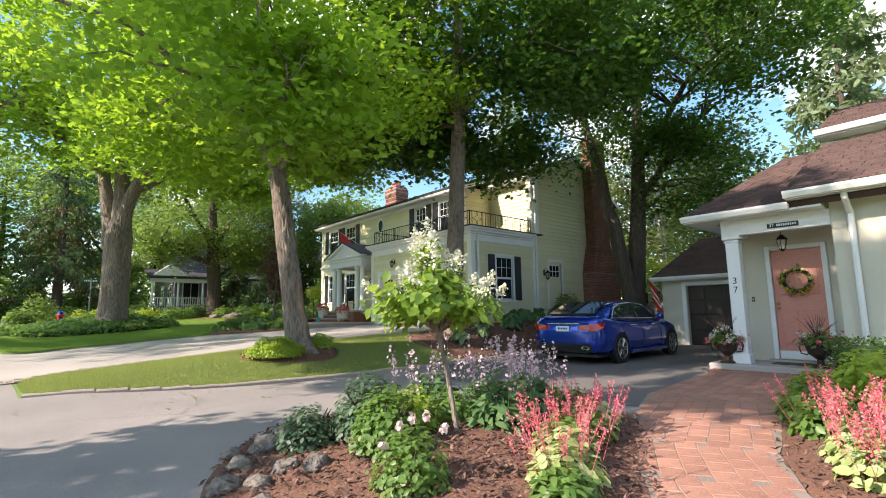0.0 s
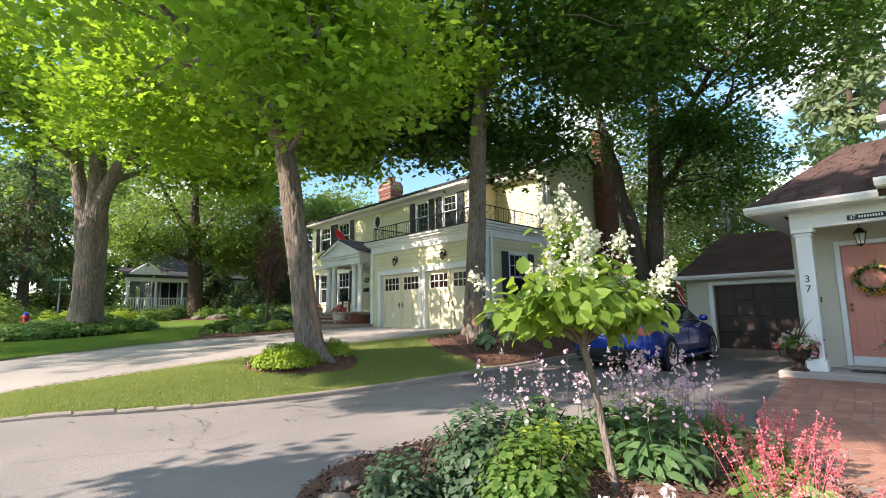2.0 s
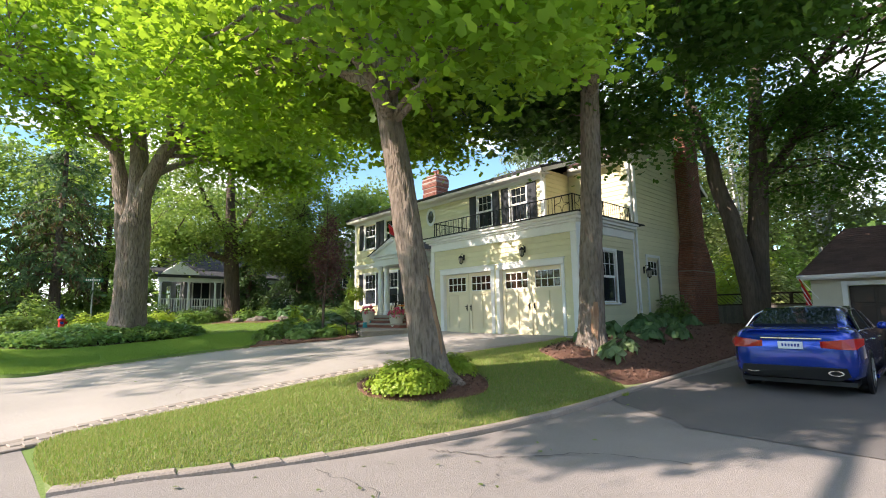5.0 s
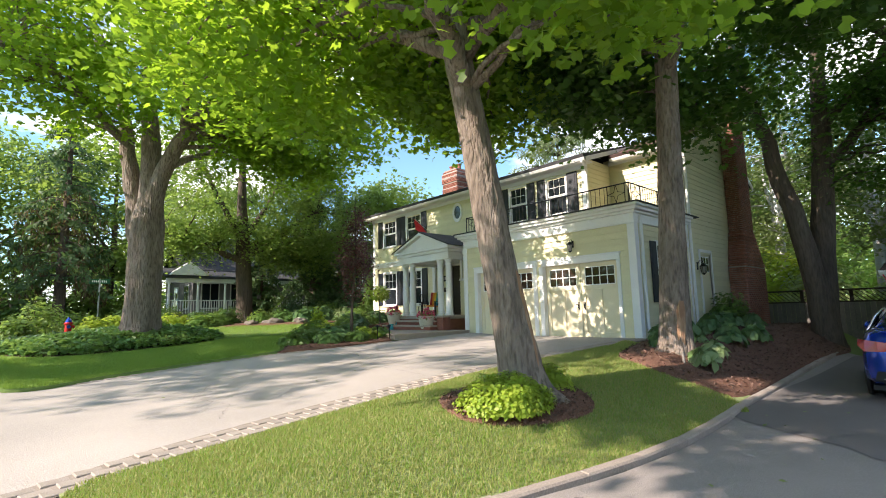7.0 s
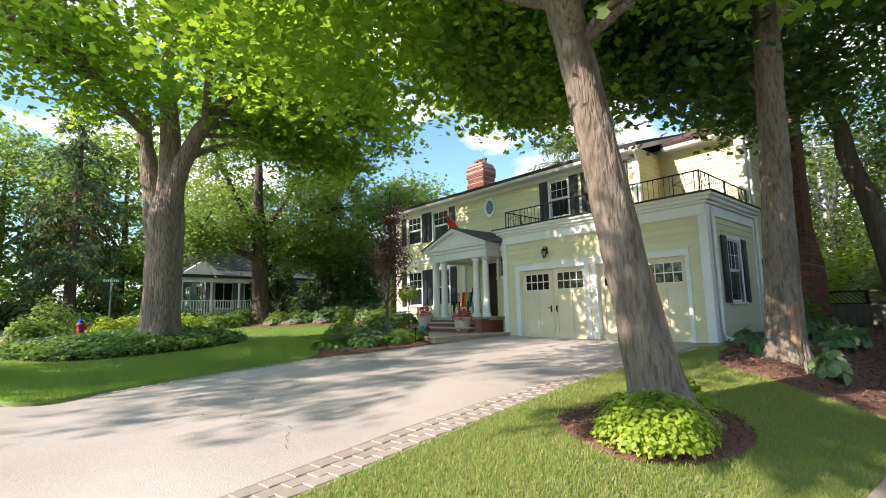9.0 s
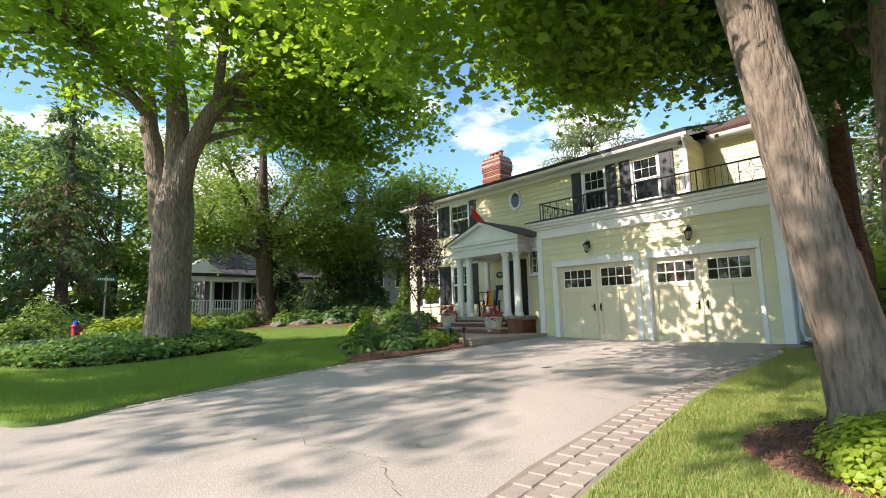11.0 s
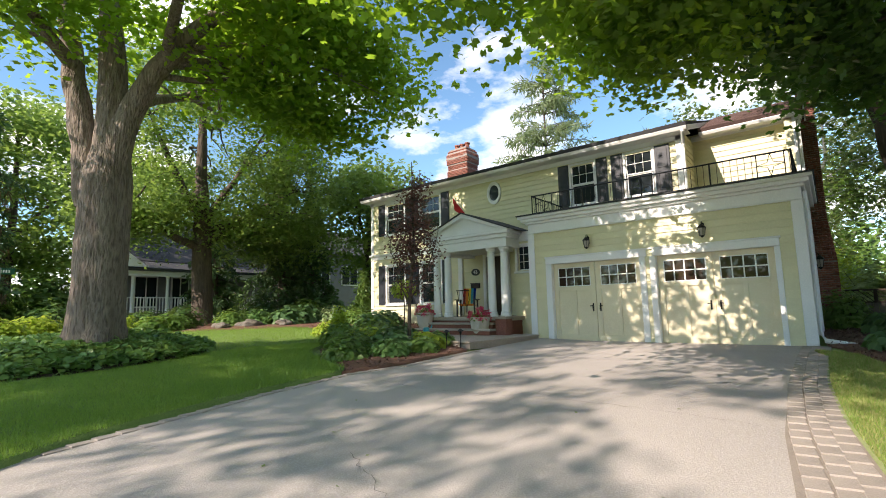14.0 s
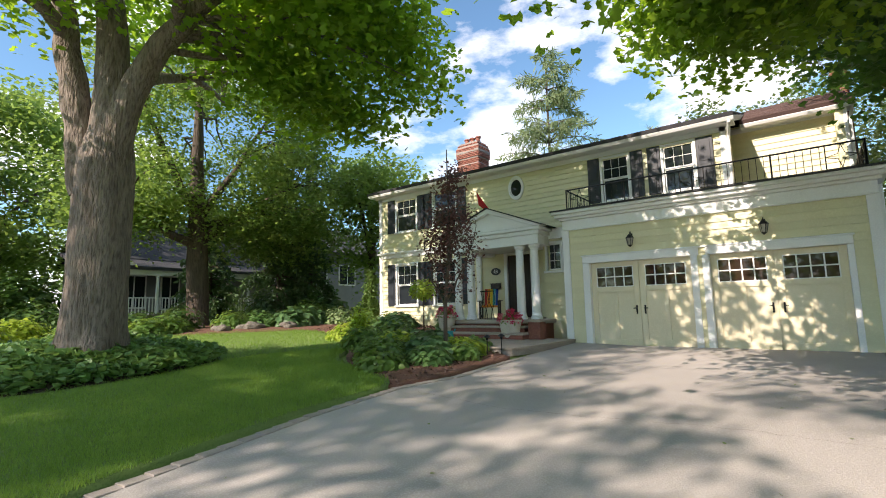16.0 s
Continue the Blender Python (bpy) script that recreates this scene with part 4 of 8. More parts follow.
AY, AZ = (PY0 + PY1) / 2, 4.70
bm = bmesh.new()
prism(bm, [(PX - 0.2, PY0 - 0.2, 4.0), (PX - 0.2, PY1 + 0.2, 4.0), (PX - 0.2, AY, AZ - 0.1)], (0.3, 0, 0))
part("pediment", bm, "white", porch)
for s in (-1, 1):
    bm = bmesh.new()
    ye = AY + s * (PY1 - AY + 0.34)
    prism(bm, [(PX - 0.36, ye, 4.0), (PX - 0.36, AY, AZ), (PX - 0.36, AY, AZ - 0.14), (PX - 0.36, ye - s * 0.25, 4.0)], (0.3, 0, 0))
    part("raking_cornice", bm, "white", porch, bevel=0.008)
    bm = bmesh.new()
    ye2 = AY + s * (PY1 - AY + 0.40)
    prism(bm, [(PX - 0.40, ye2, 4.0), (PX - 0.40, AY, AZ + 0.04), (PX - 0.40, AY, AZ + 0.002), (PX - 0.40, ye2 - s * 0.1, 4.002)], (XM + 0.1 - PX + 0.4, 0, 0))
    part("porch_roof", bm, "roof_dark", porch)
for y in (PY1 - 0.12, PY1 - 0.60, PY0 + 0.60, PY0 + 0.12):
    bm = bmesh.new()
    lathe(bm, [(0.17, PZ), (0.17, PZ + 0.06), (0.145, PZ + 0.10), (0.15, PZ + 0.13), (0.128, PZ + 0.17), (0.128, 2.2), (0.112, 3.32), (0.125, 3.34), (0.112, 3.37), (0.15, 3.43), (0.165, 3.44), (0.165, 3.50)], 20, (PX, y))
    part("column", bm, "white", porch, smooth=False)
for y in (22.87, PY0 + 0.12):
    part("pilaster", cube(XM - 0.12, y - 0.1, PZ, XM - 0.035, y + 0.1, 3.6), "white", porch, bevel=0.01)
# front door and its dark storm leaf
fd = setting(new("door_4"), "dark front door in a white surround", "door")
fd.matrix_world = front(XM, YM1 - 6.22) @ pose(0, 0, PZ)
bm = box(bmesh.new(), -0.14, -0.06, 0, 0, 0.05, 2.3)
box(bm, 0.88, -0.06, 0, 1.02, 0.05, 2.3)
box(bm, 0, -0.06, 2.16, 0.88, 0.05, 2.3)
part("door_frame", bm, "white", fd, bevel=0.008)
dl = part("door_leaf", cube(0.003, 0.0, 0.0, 0.877, 0.05, 2.155), "brown_door", fd)
for a, b in ((0.15, 0.95), (1.1, 2.0)):
    for u in (0.1, 0.49):
        part("panel", cube(u, -0.012, a, u + 0.29, -0.0005, b), "brown_door", dl, bevel=0.008)
# house number plaque
pq = thing("house_number_plaque", "dark oval plaque with white house number 43", "sign", front(XM - 0.036, 22.19) @ pose(0, 0, 2.98))
bm = bmesh.new()
prism(bm, [(0.19 * math.cos(2 * math.pi * i / 28), 0, 0.13 * math.sin(2 * math.pi * i / 28)) for i in range(28)], (0, -0.022, 0))
part("plate", bm, "black", pq)


def lettering(name, text, size, m, parent, local, depth=0.004, label=""):
    cu = bpy.data.curves.new(name, "FONT")
    cu.body, cu.size, cu.extrude, cu.align_x, cu.align_y = text, size, depth, "CENTER", "CENTER"
    tmp = new(name, cu)
    me = bpy.data.meshes.new_from_object(tmp.evaluated_get(bpy.context.evaluated_depsgraph_get()))
    bpy.data.objects.remove(tmp)
    me.materials.clear()
    ob = link(name, me, m, parent, label)
    ob.matrix_local = local
    return ob


lettering("numerals", "43", 0.19, "white", pq, pose(0, -0.026, 0, 90), label="raised white numerals 43")
mb = thing("letter_box", "small dark wall letter box with a lid", "letter box", front(XM - 0.036, 22.19) @ pose(0, 0, 2.46))
part("body", cube(-0.19, -0.10, -0.09, 0.19, 0, 0.08), "brown_door", mb, bevel=0.012)
part("lid", cube(-0.20, -0.12, 0.081, 0.20, 0, 0.105), "brown_door", mb, bevel=0.008)

# porch floor, steps and landing
steps = setting(new("porch_steps"), "buff stone porch floor and brick-sided steps", "steps")
part("porch_floor", cube(PX - 0.35, PY0 - 0.2, 1.24, XM - 0.01, PY1 + 0.2, PZ), "flag", steps, bevel=0.02)
part("porch_base", cube(PX - 0.28, PY0 - 0.1, 0.7, XM - 0.02, PY1 + 0.1, 1.238), "brick", steps)
for i, (x0, z) in enumerate(((PX - 0.70, 1.19), (PX - 1.05, 1.02))):
    part("step_tread", cube(x0, PY0 + 0.15 - 0.12 * i, z - 0.06, PX - 0.36 + 0.0 * i, PY1 + 0.05 + 0.1 * i, z), "flag", steps, bevel=0.015)
    part("step_riser", cube(x0 + 0.04, PY0 + 0.2 - 0.12 * i, z - 0.17, PX - 0.37, PY1 + 0.1 * i, z - 0.061), "brick", steps)
part("pedestal", cube(PX - 0.72, PY0 - 0.30, 0.8, PX - 0.36, PY0 + 0.05, 1.30), "brick", steps)
part("pedestal_cap", cube(PX - 0.78, PY0 - 0.36, 1.30, PX - 0.34, PY0 + 0.10, 1.37), "flag", steps, bevel=0.015)
landing = setting(new("landing"), "buff flagstone landing beside the driveway", "landing")
lp = [(8.75, 18.62), (9.4, 18.52), (10.6, 18.48), (11.9, 18.47), (11.9, 22.5), (10.3, 22.6), (9.6, 21.2), (9.0, 19.9)]
bm = bmesh.new()
prism(bm, [(x, y, 0.66) for x, y in lp], (0, 0, 0.13))
part("landing_edge", bm, "kerb", landing)
bm = bmesh.new()
c = (10.6, 20.0)
prism(bm, [(c[0] + (x - c[0]) * 1.02, c[1] + (y - c[1]) * 1.015, 0.791) for x, y in lp], (0, 0, 0.05))
part("landing_top", bm, "flag", landing, bevel=0.012)


# ---- plants: leaves and limbs ----
SHAPES = {
    "simple": ([(0, 0, 0), (-0.34, 0.45, 0.03), (0, 1.0, -0.04), (0.34, 0.45, 0.03)], [(0, 1, 2), (0, 2, 3)]),
    "maple": ([(0, 0, 0), (-0.52, 0.14, -0.02), (-0.26, 0.42, 0.03), (-0.46, 0.82, -0.04), (0, 1.10, -0.06), (0.46, 0.82, -0.04), (0.26, 0.42, 0.03), (0.52, 0.14, -0.02)],
              [(0, 1, 2), (0, 2, 4), (2, 3, 4), (0, 4, 6), (4, 5, 6), (0, 6, 7)]),
    "long": ([(0, 0, 0), (-0.17, 0.3, 0.04), (-0.15, 0.65, 0.02), (0, 1.0, -0.12), (0.15, 0.65, 0.02), (0.17, 0.3, 0.04)], [(0, 1, 5), (1, 2, 4), (1, 4, 5), (2, 3, 4)]),
    "oval": ([(0, 0, 0), (-0.30, 0.25, 0.06), (-0.32, 0.6, 0.03), (0, 1.0, -0.10), (0.32, 0.6, 0.03), (0.30, 0.25, 0.06), (0, 0.45, -0.03)],
             [(0, 1, 6), (1, 2, 6), (2, 3, 6), (3, 4, 6), (4, 5, 6), (5, 0, 6)]),
    "needle": ([(0, 0, 0), (-0.09, 0.5, 0), (0, 1, -0.05), (0.09, 0.5, 0)], [(0, 1, 2), (0, 2, 3)]),
    "petal": ([(-0.5, 0, 0), (0, 0.5, 0.1), (0.5, 0, 0), (0, -0.5, 0.1)], [(0, 1, 2), (0, 2, 3)]),
}


def leaf_arrays(rng, pts, size, shape="simple", tilt=0.6, out=None, droop=0.0, vary=0.35):
    """Arrays of many leaves: at points, roughly level (tilt scatters them) or facing out along given directions."""
    pts = np.asarray(pts, dtype=np.float64)
    n = len(pts)
    tv, tf = SHAPES[shape]
    tv, tf = np.array(tv), np.array(tf)
    nor = rng.normal(0, tilt, (n, 3)) + np.array([0, 0, 1.0])
    if out is not None:
        nor = nor * 0.55 + out
    nor /= np.linalg.norm(nor, axis=1)[:, None]
    d = rng.normal(0, 1, (n, 3))
    if out is not None:
        d = d * 0.6 + out
    d[:, 2] -= droop
    d -= nor * np.sum(d * nor, axis=1)[:, None]
    d /= np.linalg.norm(d, axis=1)[:, None] + 1e-9
    u = np.cross(d, nor)
    s = size * (1 + vary * rng.uniform(-1, 1, n))
    v = pts[:, None, :] + s[:, None, None] * (tv[None, :, 0, None] * u[:, None, :] + tv[None, :, 1, None] * d[:, None, :] + tv[None, :, 2, None] * nor[:, None, :])
    f = tf[None] + (np.arange(n) * len(tv))[:, None, None]
    return v.reshape(-1, 3), f.reshape(-1, 3)


def leaf_part(name, arrays, m, parent, label=""):
    vs, fs, k = [], [], 0
    for v, f in arrays:
        vs.append(v)
        fs.append(f + k)
        k += len(v)
    ob = mesh_np(name, np.concatenate(vs), np.concatenate(fs), m, parent, label)
    return ob


def bark_tube(pts, radii, n=14, rough=0.06, seed=0, flare=0.0):
    """Arrays of a trunk or limb: a tapered, slightly lumpy tube."""
    pts = np.array(pts, dtype=float)
    m = len(pts)
    v = []
    for i in range(m):
        d = pts[min(i + 1, m - 1)] - pts[max(i - 1, 0)]
        d /= np.linalg.norm(d)
        u = np.cross(d, (0.9, 0.3, 0.1))
        u /= np.linalg.norm(u)
        w = np.cross(d, u)
        for k in range(n):
            a = 2 * math.pi * k / n
            lump = 1 + rough * noise.noise((math.cos(a) * 2 + seed, math.sin(a) * 2, pts[i][2] * 0.7)) * 2
            lump *= 1 + flare * max(0, 1 - i / 2.5) * (0.5 + 0.5 * math.sin(a * 5 + seed)) * 0.7
            v.append(pts[i] + radii[i] * lump * (math.cos(a) * u + math.sin(a) * w))
    f = []
    for i in range(m - 1):
        for k in range(n):
            a, b, c, e = i * n + k, i * n + (k + 1) % n, (i + 1) * n + (k + 1) % n, (i + 1) * n + k
            f += [(a, b, c), (a, c, e)]
    return np.array(v), np.array(f)


def furrowed(rows, n, seed, flare=0.0, step=0.07, deep=0.022):
    """Arrays of a stout trunk or limb with long ridges and furrows in its bark."""
    rows = np.array(rows, float)
    d = np.concatenate([[0], np.cumsum(np.linalg.norm(np.diff(rows[:, :3], axis=0), axis=1))])
    q = np.linspace(0, d[-1], max(8, int(d[-1] / step)))
    r4 = np.stack([np.interp(q, d, rows[:, k]) for k in range(4)], 1)
    w = min(9, len(q) // 3 * 2 - 1)
    pad = np.pad(r4, ((w // 2, w // 2), (0, 0)), mode="reflect", reflect_type="odd")
    r4 = np.stack([np.convolve(pad[:, k], np.ones(w) / w, "valid") for k in range(4)], 1)
    tan = np.gradient(r4[:, :3], axis=0)
    tan /= np.linalg.norm(tan, axis=1)[:, None]
    v = []
    for i, (p, r, t) in enumerate(zip(r4[:, :3], r4[:, 3], tan)):
        u = np.cross(t, (0.9, 0.3, 0.1))
        u /= np.linalg.norm(u)
        b = np.cross(t, u)
        for k in range(n):
            a = 2 * math.pi * k / n
            ca, sa = math.cos(a), math.sin(a)
            e = 1 + 0.07 * noise.noise((ca * 1.6 + seed, sa * 1.6, q[i] * 0.6))
            e *= 1 + flare * math.exp(-q[i] * 2.6) * (0.5 + 0.5 * math.sin(a * 5 + seed))
            wander = 0.5 * noise.noise((q[i] * 0.9, seed, k * 0.11))
            x, y = ca * r * 11 + wander, sa * r * 11
            ridge = 1 - 2.2 * abs(noise.noise((x + seed * 3, y, q[i] * 1.5))) + 0.5 * noise.noise((x * 2.3, y * 2.3, q[i] * 5))
            rr = max(0.004, r * e + min(deep, 0.09 * r) * ridge)
            v.append(p + rr * (ca * u + sa * b))
    m = len(q)
    i, k = np.meshgrid(np.arange(m - 1), np.arange(n), indexing="ij")
    a, b2 = i * n + k, i * n + (k + 1) % n
    f = np.stack([np.stack([a, b2, b2 + n], -1), np.stack([a, b2 + n, a + n], -1)], 2).reshape(-1, 3)
    return np.array(v), f


def bark_scar(parent, rows, base, z0, z1, ang, width, label):
    """A long wound in a trunk's bark: a lens of bare wood set against the trunk."""
    rows = np.array(rows, float)
    v, f = [], []
    m, n = 14, 7
    for i in range(m):
        t = i / (m - 1)
        z = z0 + (z1 - z0) * t
        c = np.array([np.interp(z, rows[:, 2], rows[:, k]) for k in (0, 1)])
        r = np.interp(z, rows[:, 2], rows[:, 3])
        w = width * math.sin(math.pi * (0.06 + 0.88 * t)) ** 0.7 * (1 + 0.3 * noise.noise((z * 4, ang, 0)))
        for k in range(n):
            h = (k / (n - 1) - 0.5) * w / r
            bulge = 0.030 if 0 < k < n - 1 and 0 < i < m - 1 else -0.03
            a = ang + h + 0.10 * (t - 0.5)
            v.append((c[0] + (r + bulge) * math.cos(a) - base[0], c[1] + (r + bulge) * math.sin(a) - base[1], z - base[2]))
    for i in range(m - 1):
        for k in range(n - 1):
            f.append((i * n + k, i * n + k + 1, (i + 1) * n + k + 1, (i + 1) * n + k))
    return mesh_np("bark_scar", v, f, "scar", parent, label, smooth=True)


def bend(a, b, k=5, sag=0.12, rng=None):
    """Points along a bough from a to b that rises, then levels out."""
    a, b = np.array(a, float), np.array(b, float)
    L = np.linalg.norm(b - a)
    out = []
    for i in range(k):
        t = i / (k - 1)
        p = a + (b - a) * t
        p[2] += sag * L * math.sin(math.pi * t)
        if rng is not None and 0 < i < k - 1:
            p += rng.normal(0, 0.03 * L, 3)
        out.append(p)
    return out


def broadleaf(name, label, trunk, boughs, crowns, leaf, bark, seed, size=0.16, shape="simple", per=130, spread=(0.55, 0.55, 0.28), gap=0.0, ring=12, twigs=60, tilt=0.55, flare=0.3, furrows=0):
    """A broadleaved tree. trunk and boughs: lists of (x, y, z, radius) rows; crowns: (cx, cy, cz, rx, ry, rz, sprays)."""
    rng = np.random.default_rng(seed)
    ob = thing(name, label, "tree", pose(*trunk[0][:3]))
    base = np.array(trunk[0][:3])
    arr = []
    def fine(rows, steps=4):
        rows = np.array(rows, float)
        t = np.arange(len(rows))
        q = np.linspace(0, len(rows) - 1, (len(rows) - 1) * steps + 1)
        return np.stack([np.interp(q, t, rows[:, k]) for k in range(4)], 1)
    tr = fine(trunk)
    if furrows:
        arr.append(furrowed(tr - np.append(base, 0), furrows, seed, flare * 1.2))
    else:
        arr.append(bark_tube(tr[:, :3] - base, tr[:, 3], ring + 6, 0.05, seed, flare))
    sources = [tr[int(len(tr) * 0.55):, :]]
    for b in boughs:
        q = fine(b)
        wob = rng.normal(0, 0.035, (len(q), 3))
        wob[0] = 0
        q[:, :3] += wob
        if furrows and q[0, 3] > 0.17:
            arr.append(furrowed(q - np.append(base, 0), furrows * 2 // 3, seed + 1))
        else:
            arr.append(bark_tube(q[:, :3] - base, q[:, 3], ring, 0.05, seed + 1))
        sources.append(q[len(q) // 3:])
    sources = np.concatenate(sources)
    pts = []
    for cx, cy, cz, rx, ry, rz, count in crowns:
        got = 0
        while got < count:
            g = rng.normal(0, 1, 3)
            g /= np.linalg.norm(g)
            r = rng.uniform(0.35, 1.0) ** 0.6
            p = np.array((cx + rx * r * g[0], cy + ry * r * g[1], cz + rz * r * g[2]))
            if gap and noise.noise(Vector(p) * 0.45 + Vector((seed, 0, 0))) < gap - 0.5:
                got += 0.25
                continue
            pts.append(p)
            got += 1
    pts = np.array(pts)
    for p in pts[rng.permutation(len(pts))[:twigs]]:
        below = sources[sources[:, 2] < p[2] + 0.4]
        if not len(below):
            below = sources
        dist = np.linalg.norm(below[:, :3] - p, axis=1)
        s = below[np.argmin(dist)]
        L = dist.min()
        r0 = min(s[3] * 0.6, 0.02 + 0.014 * L)
        arr.append(bark_tube(np.array(bend(s[:3], p, 6, 0.10, rng)) - base, np.linspace(r0, 0.012, 6), 5, 0.0, seed))
    leaf_part("trunk", arr, bark, ob)
    n = len(pts) * per
    idx = np.repeat(np.arange(len(pts)), per)
    scale = rng.uniform(0.7, 1.35, len(pts))[idx][:, None]
    off = np.clip(rng.normal(0, 1, (n, 3)), -1.6, 1.6) * np.array(spread) * scale
    off[:, 2] -= 0.22 * (off[:, 0] ** 2 + off[:, 1] ** 2)
    lv = leaf_arrays(rng, pts[idx] + off - base, size, shape, tilt, droop=0.35)
    leaf_part("crown", [lv], leaf, ob)
    return ob


def conifer(name, label, x, y, h, r, leaf, seed, z0=None, layers=26, droop=0.35, bare=0.12, per=150, size=0.22, trunk_r=0.25, open_up=1.0, hang=None, taper=0.8, shape="long"):
    """A spruce or pine: whorls of drooping boughs set with needle sprays."""
    rng = np.random.default_rng(seed)
    z0 = land(x, y) if z0 is None else z0
    ob = thing(name, label, "tree", pose(x, y, z0))
    arr = [bark_tube([(0, 0, -0.1), (0.02, 0, h * 0.4), (0, 0.03, h * 0.97)], [trunk_r, trunk_r * 0.6, 0.03], 10, 0.04, seed)]
    pts, outs, low = [], [], []
    for i in range(layers):
        t = bare + (1 - bare) * (i + rng.uniform(-0.3, 0.3)) / layers
        t = min(max(t, bare), 0.985)
        R = r * (1 - t) ** taper * open_up * rng.uniform(0.75, 1.1)
        for k in range(rng.integers(5, 8)):
            a = rng.uniform(0, 2 * math.pi)
            Rk = R * rng.uniform(0.65, 1.1)
            z = h * t
            tip = np.array((Rk * math.cos(a), Rk * math.sin(a), z - droop * Rk))
            bough = bend((0, 0, z), tip, 5, 0.10)
            arr.append(bark_tube(bough, np.linspace(0.02 + 0.012 * Rk, 0.006, 5), 4, 0, seed))
            m = max(6, int(per * Rk / r))
            tt = rng.uniform(0.15, 1.0, m) ** 0.8
            b = np.array(bough)
            q = np.stack([np.interp(tt * 4, np.arange(5), b[:, c]) for c in range(3)], 1)
            side_v = np.array((-math.sin(a), math.cos(a), 0))
            q = q + rng.normal(0, 0.16 * Rk, m)[:, None] * side_v * (1.1 - tt)[:, None] + rng.normal(0, 0.07, (m, 3))
            q[:, 2] -= np.abs(rng.normal(0, 0.14, m))
            pts.append(q)
            o = np.tile(np.array((math.cos(a), math.sin(a), -0.25)), (m, 1)) + rng.normal(0, 0.5, (m, 3))
            outs.append(o / np.linalg.norm(o, axis=1)[:, None])
            if hang and t < 0.55:
                j = rng.integers(0, m, max(3, m // 2))
                hq = q[j].copy()
                hq[:, 2] -= rng.uniform(0.1, 0.7, len(j))
                low.append(hq)
    leaf_part("trunk", arr, "bark_dark", ob)
    pts, outs = np.concatenate(pts), np.concatenate(outs)
    v = leaf_arrays(rng, pts, size, shape, 0.9, out=outs * 0.8, droop=0.3)
    leaf_part("crown", [v], leaf, ob)
    if hang and low:
        q = np.concatenate(low)
        leaf_part("hanging_foliage", [leaf_arrays(rng, q, 0.45, "needle", 1.2, droop=3.0)], hang, ob, "brown hanging twigs")
    return ob


B = [(4.66, 10.12, 0.30, 0.38), (4.62, 10.16, 0.55, 0.255), (4.50, 10.32, 1.8, 0.212), (4.30, 10.60, 4.0, 0.195), (4.08, 10.9, 6.2, 0.18), (3.9, 11.2, 8.5, 0.17), (3.7, 11.4, 11.0, 0.08)]
leaning = broadleaf("maple_tree", "leaning maple with furrowed bark in the grass strip", B,
          [[(4.25, 10.66, 4.6, 0.15), (3.2, 10.2, 5.6, 0.10), (1.2, 9.6, 6.4, 0.05), (-0.5, 9.2, 6.3, 0.02)],
           [(4.2, 10.75, 5.2, 0.14), (4.0, 12.6, 6.3, 0.10), (3.4, 14.8, 6.9, 0.05), (3.0, 16.2, 6.6, 0.02)],
           [(4.1, 10.88, 6.0, 0.15), (5.6, 10.4, 7.4, 0.10), (7.4, 10.0, 8.2, 0.05)],
           [(4.0, 11.0, 7.0, 0.14), (3.0, 8.6, 8.2, 0.08), (2.2, 6.6, 8.4, 0.03)],
           [(4.2, 10.7, 5.0, 0.10), (3.6, 8.8, 5.4, 0.07), (3.0, 7.2, 5.0, 0.03)]],
          [(4.0, 10.8, 9.4, 4.6, 5.0, 3.2, 115), (1.9, 9.0, 6.0, 1.9, 2.0, 1.0, 20), (2.8, 14.2, 6.0, 2.2, 2.4, 1.1, 44), (3.4, 7.7, 5.4, 1.7, 1.5, 1.1, 28), (6.2, 9.2, 7.0, 2.0, 2.0, 1.3, 22), (6.6, 13.5, 6.5, 2.4, 1.5, 0.9, 84), (6.0, 13.2, 8.3, 2.8, 2.2, 1.0, 80)],
          "leaf_maple", "bark", 11, 0.125, "maple", per=125, spread=(0.5, 0.5, 0.24), ring=12, twigs=110, furrows=56)
C = [(9.2, 10.14, 0.40, 0.40), (9.2, 10.14, 0.7, 0.275), (9.27, 10.06, 3.0, 0.228), (9.36, 9.95, 6.0, 0.20), (9.4, 9.9, 9.0, 0.16), (9.4, 9.8, 12.5, 0.06)]
straight = broadleaf("maple_tree", "straight-stemmed maple in a mulch bed by the garage", C,
          [[(9.34, 9.98, 5.4, 0.12), (10.6, 10.8, 6.8, 0.08), (12.2, 11.4, 7.2, 0.03)], [(9.36, 9.95, 6.2, 0.13), (8.2, 8.8, 7.8, 0.08), (7.2, 7.6, 8.4, 0.03)],
           [(9.38, 9.93, 7.0, 0.12), (9.8, 8.2, 8.6, 0.08), (10.4, 6.4, 9.2, 0.03)]],
          [(9.4, 9.4, 10.2, 4.3, 4.3, 3.4, 140), (12.2, 10.6, 6.9, 1.7, 1.5, 1.1, 26), (8.6, 12.2, 7.9, 2.4, 1.9, 1.0, 80), (9.6, 11.6, 6.7, 2.0, 1.3, 0.8, 40), (10.2, 6.6, 8.2, 2.6, 2.2, 1.4, 40)],
          "leaf_maple_shaded", "bark", 12, 0.14, "maple", per=120, twigs=90, furrows=56)
bark_scar(leaning, B, B[0], 0.45, 2.1, -1.25, 0.13, "bare orange-brown wound in the bark")
bark_scar(straight, C, C[0], 0.6, 1.7, -2.35, 0.22, "pale bare wound at the trunk's foot")
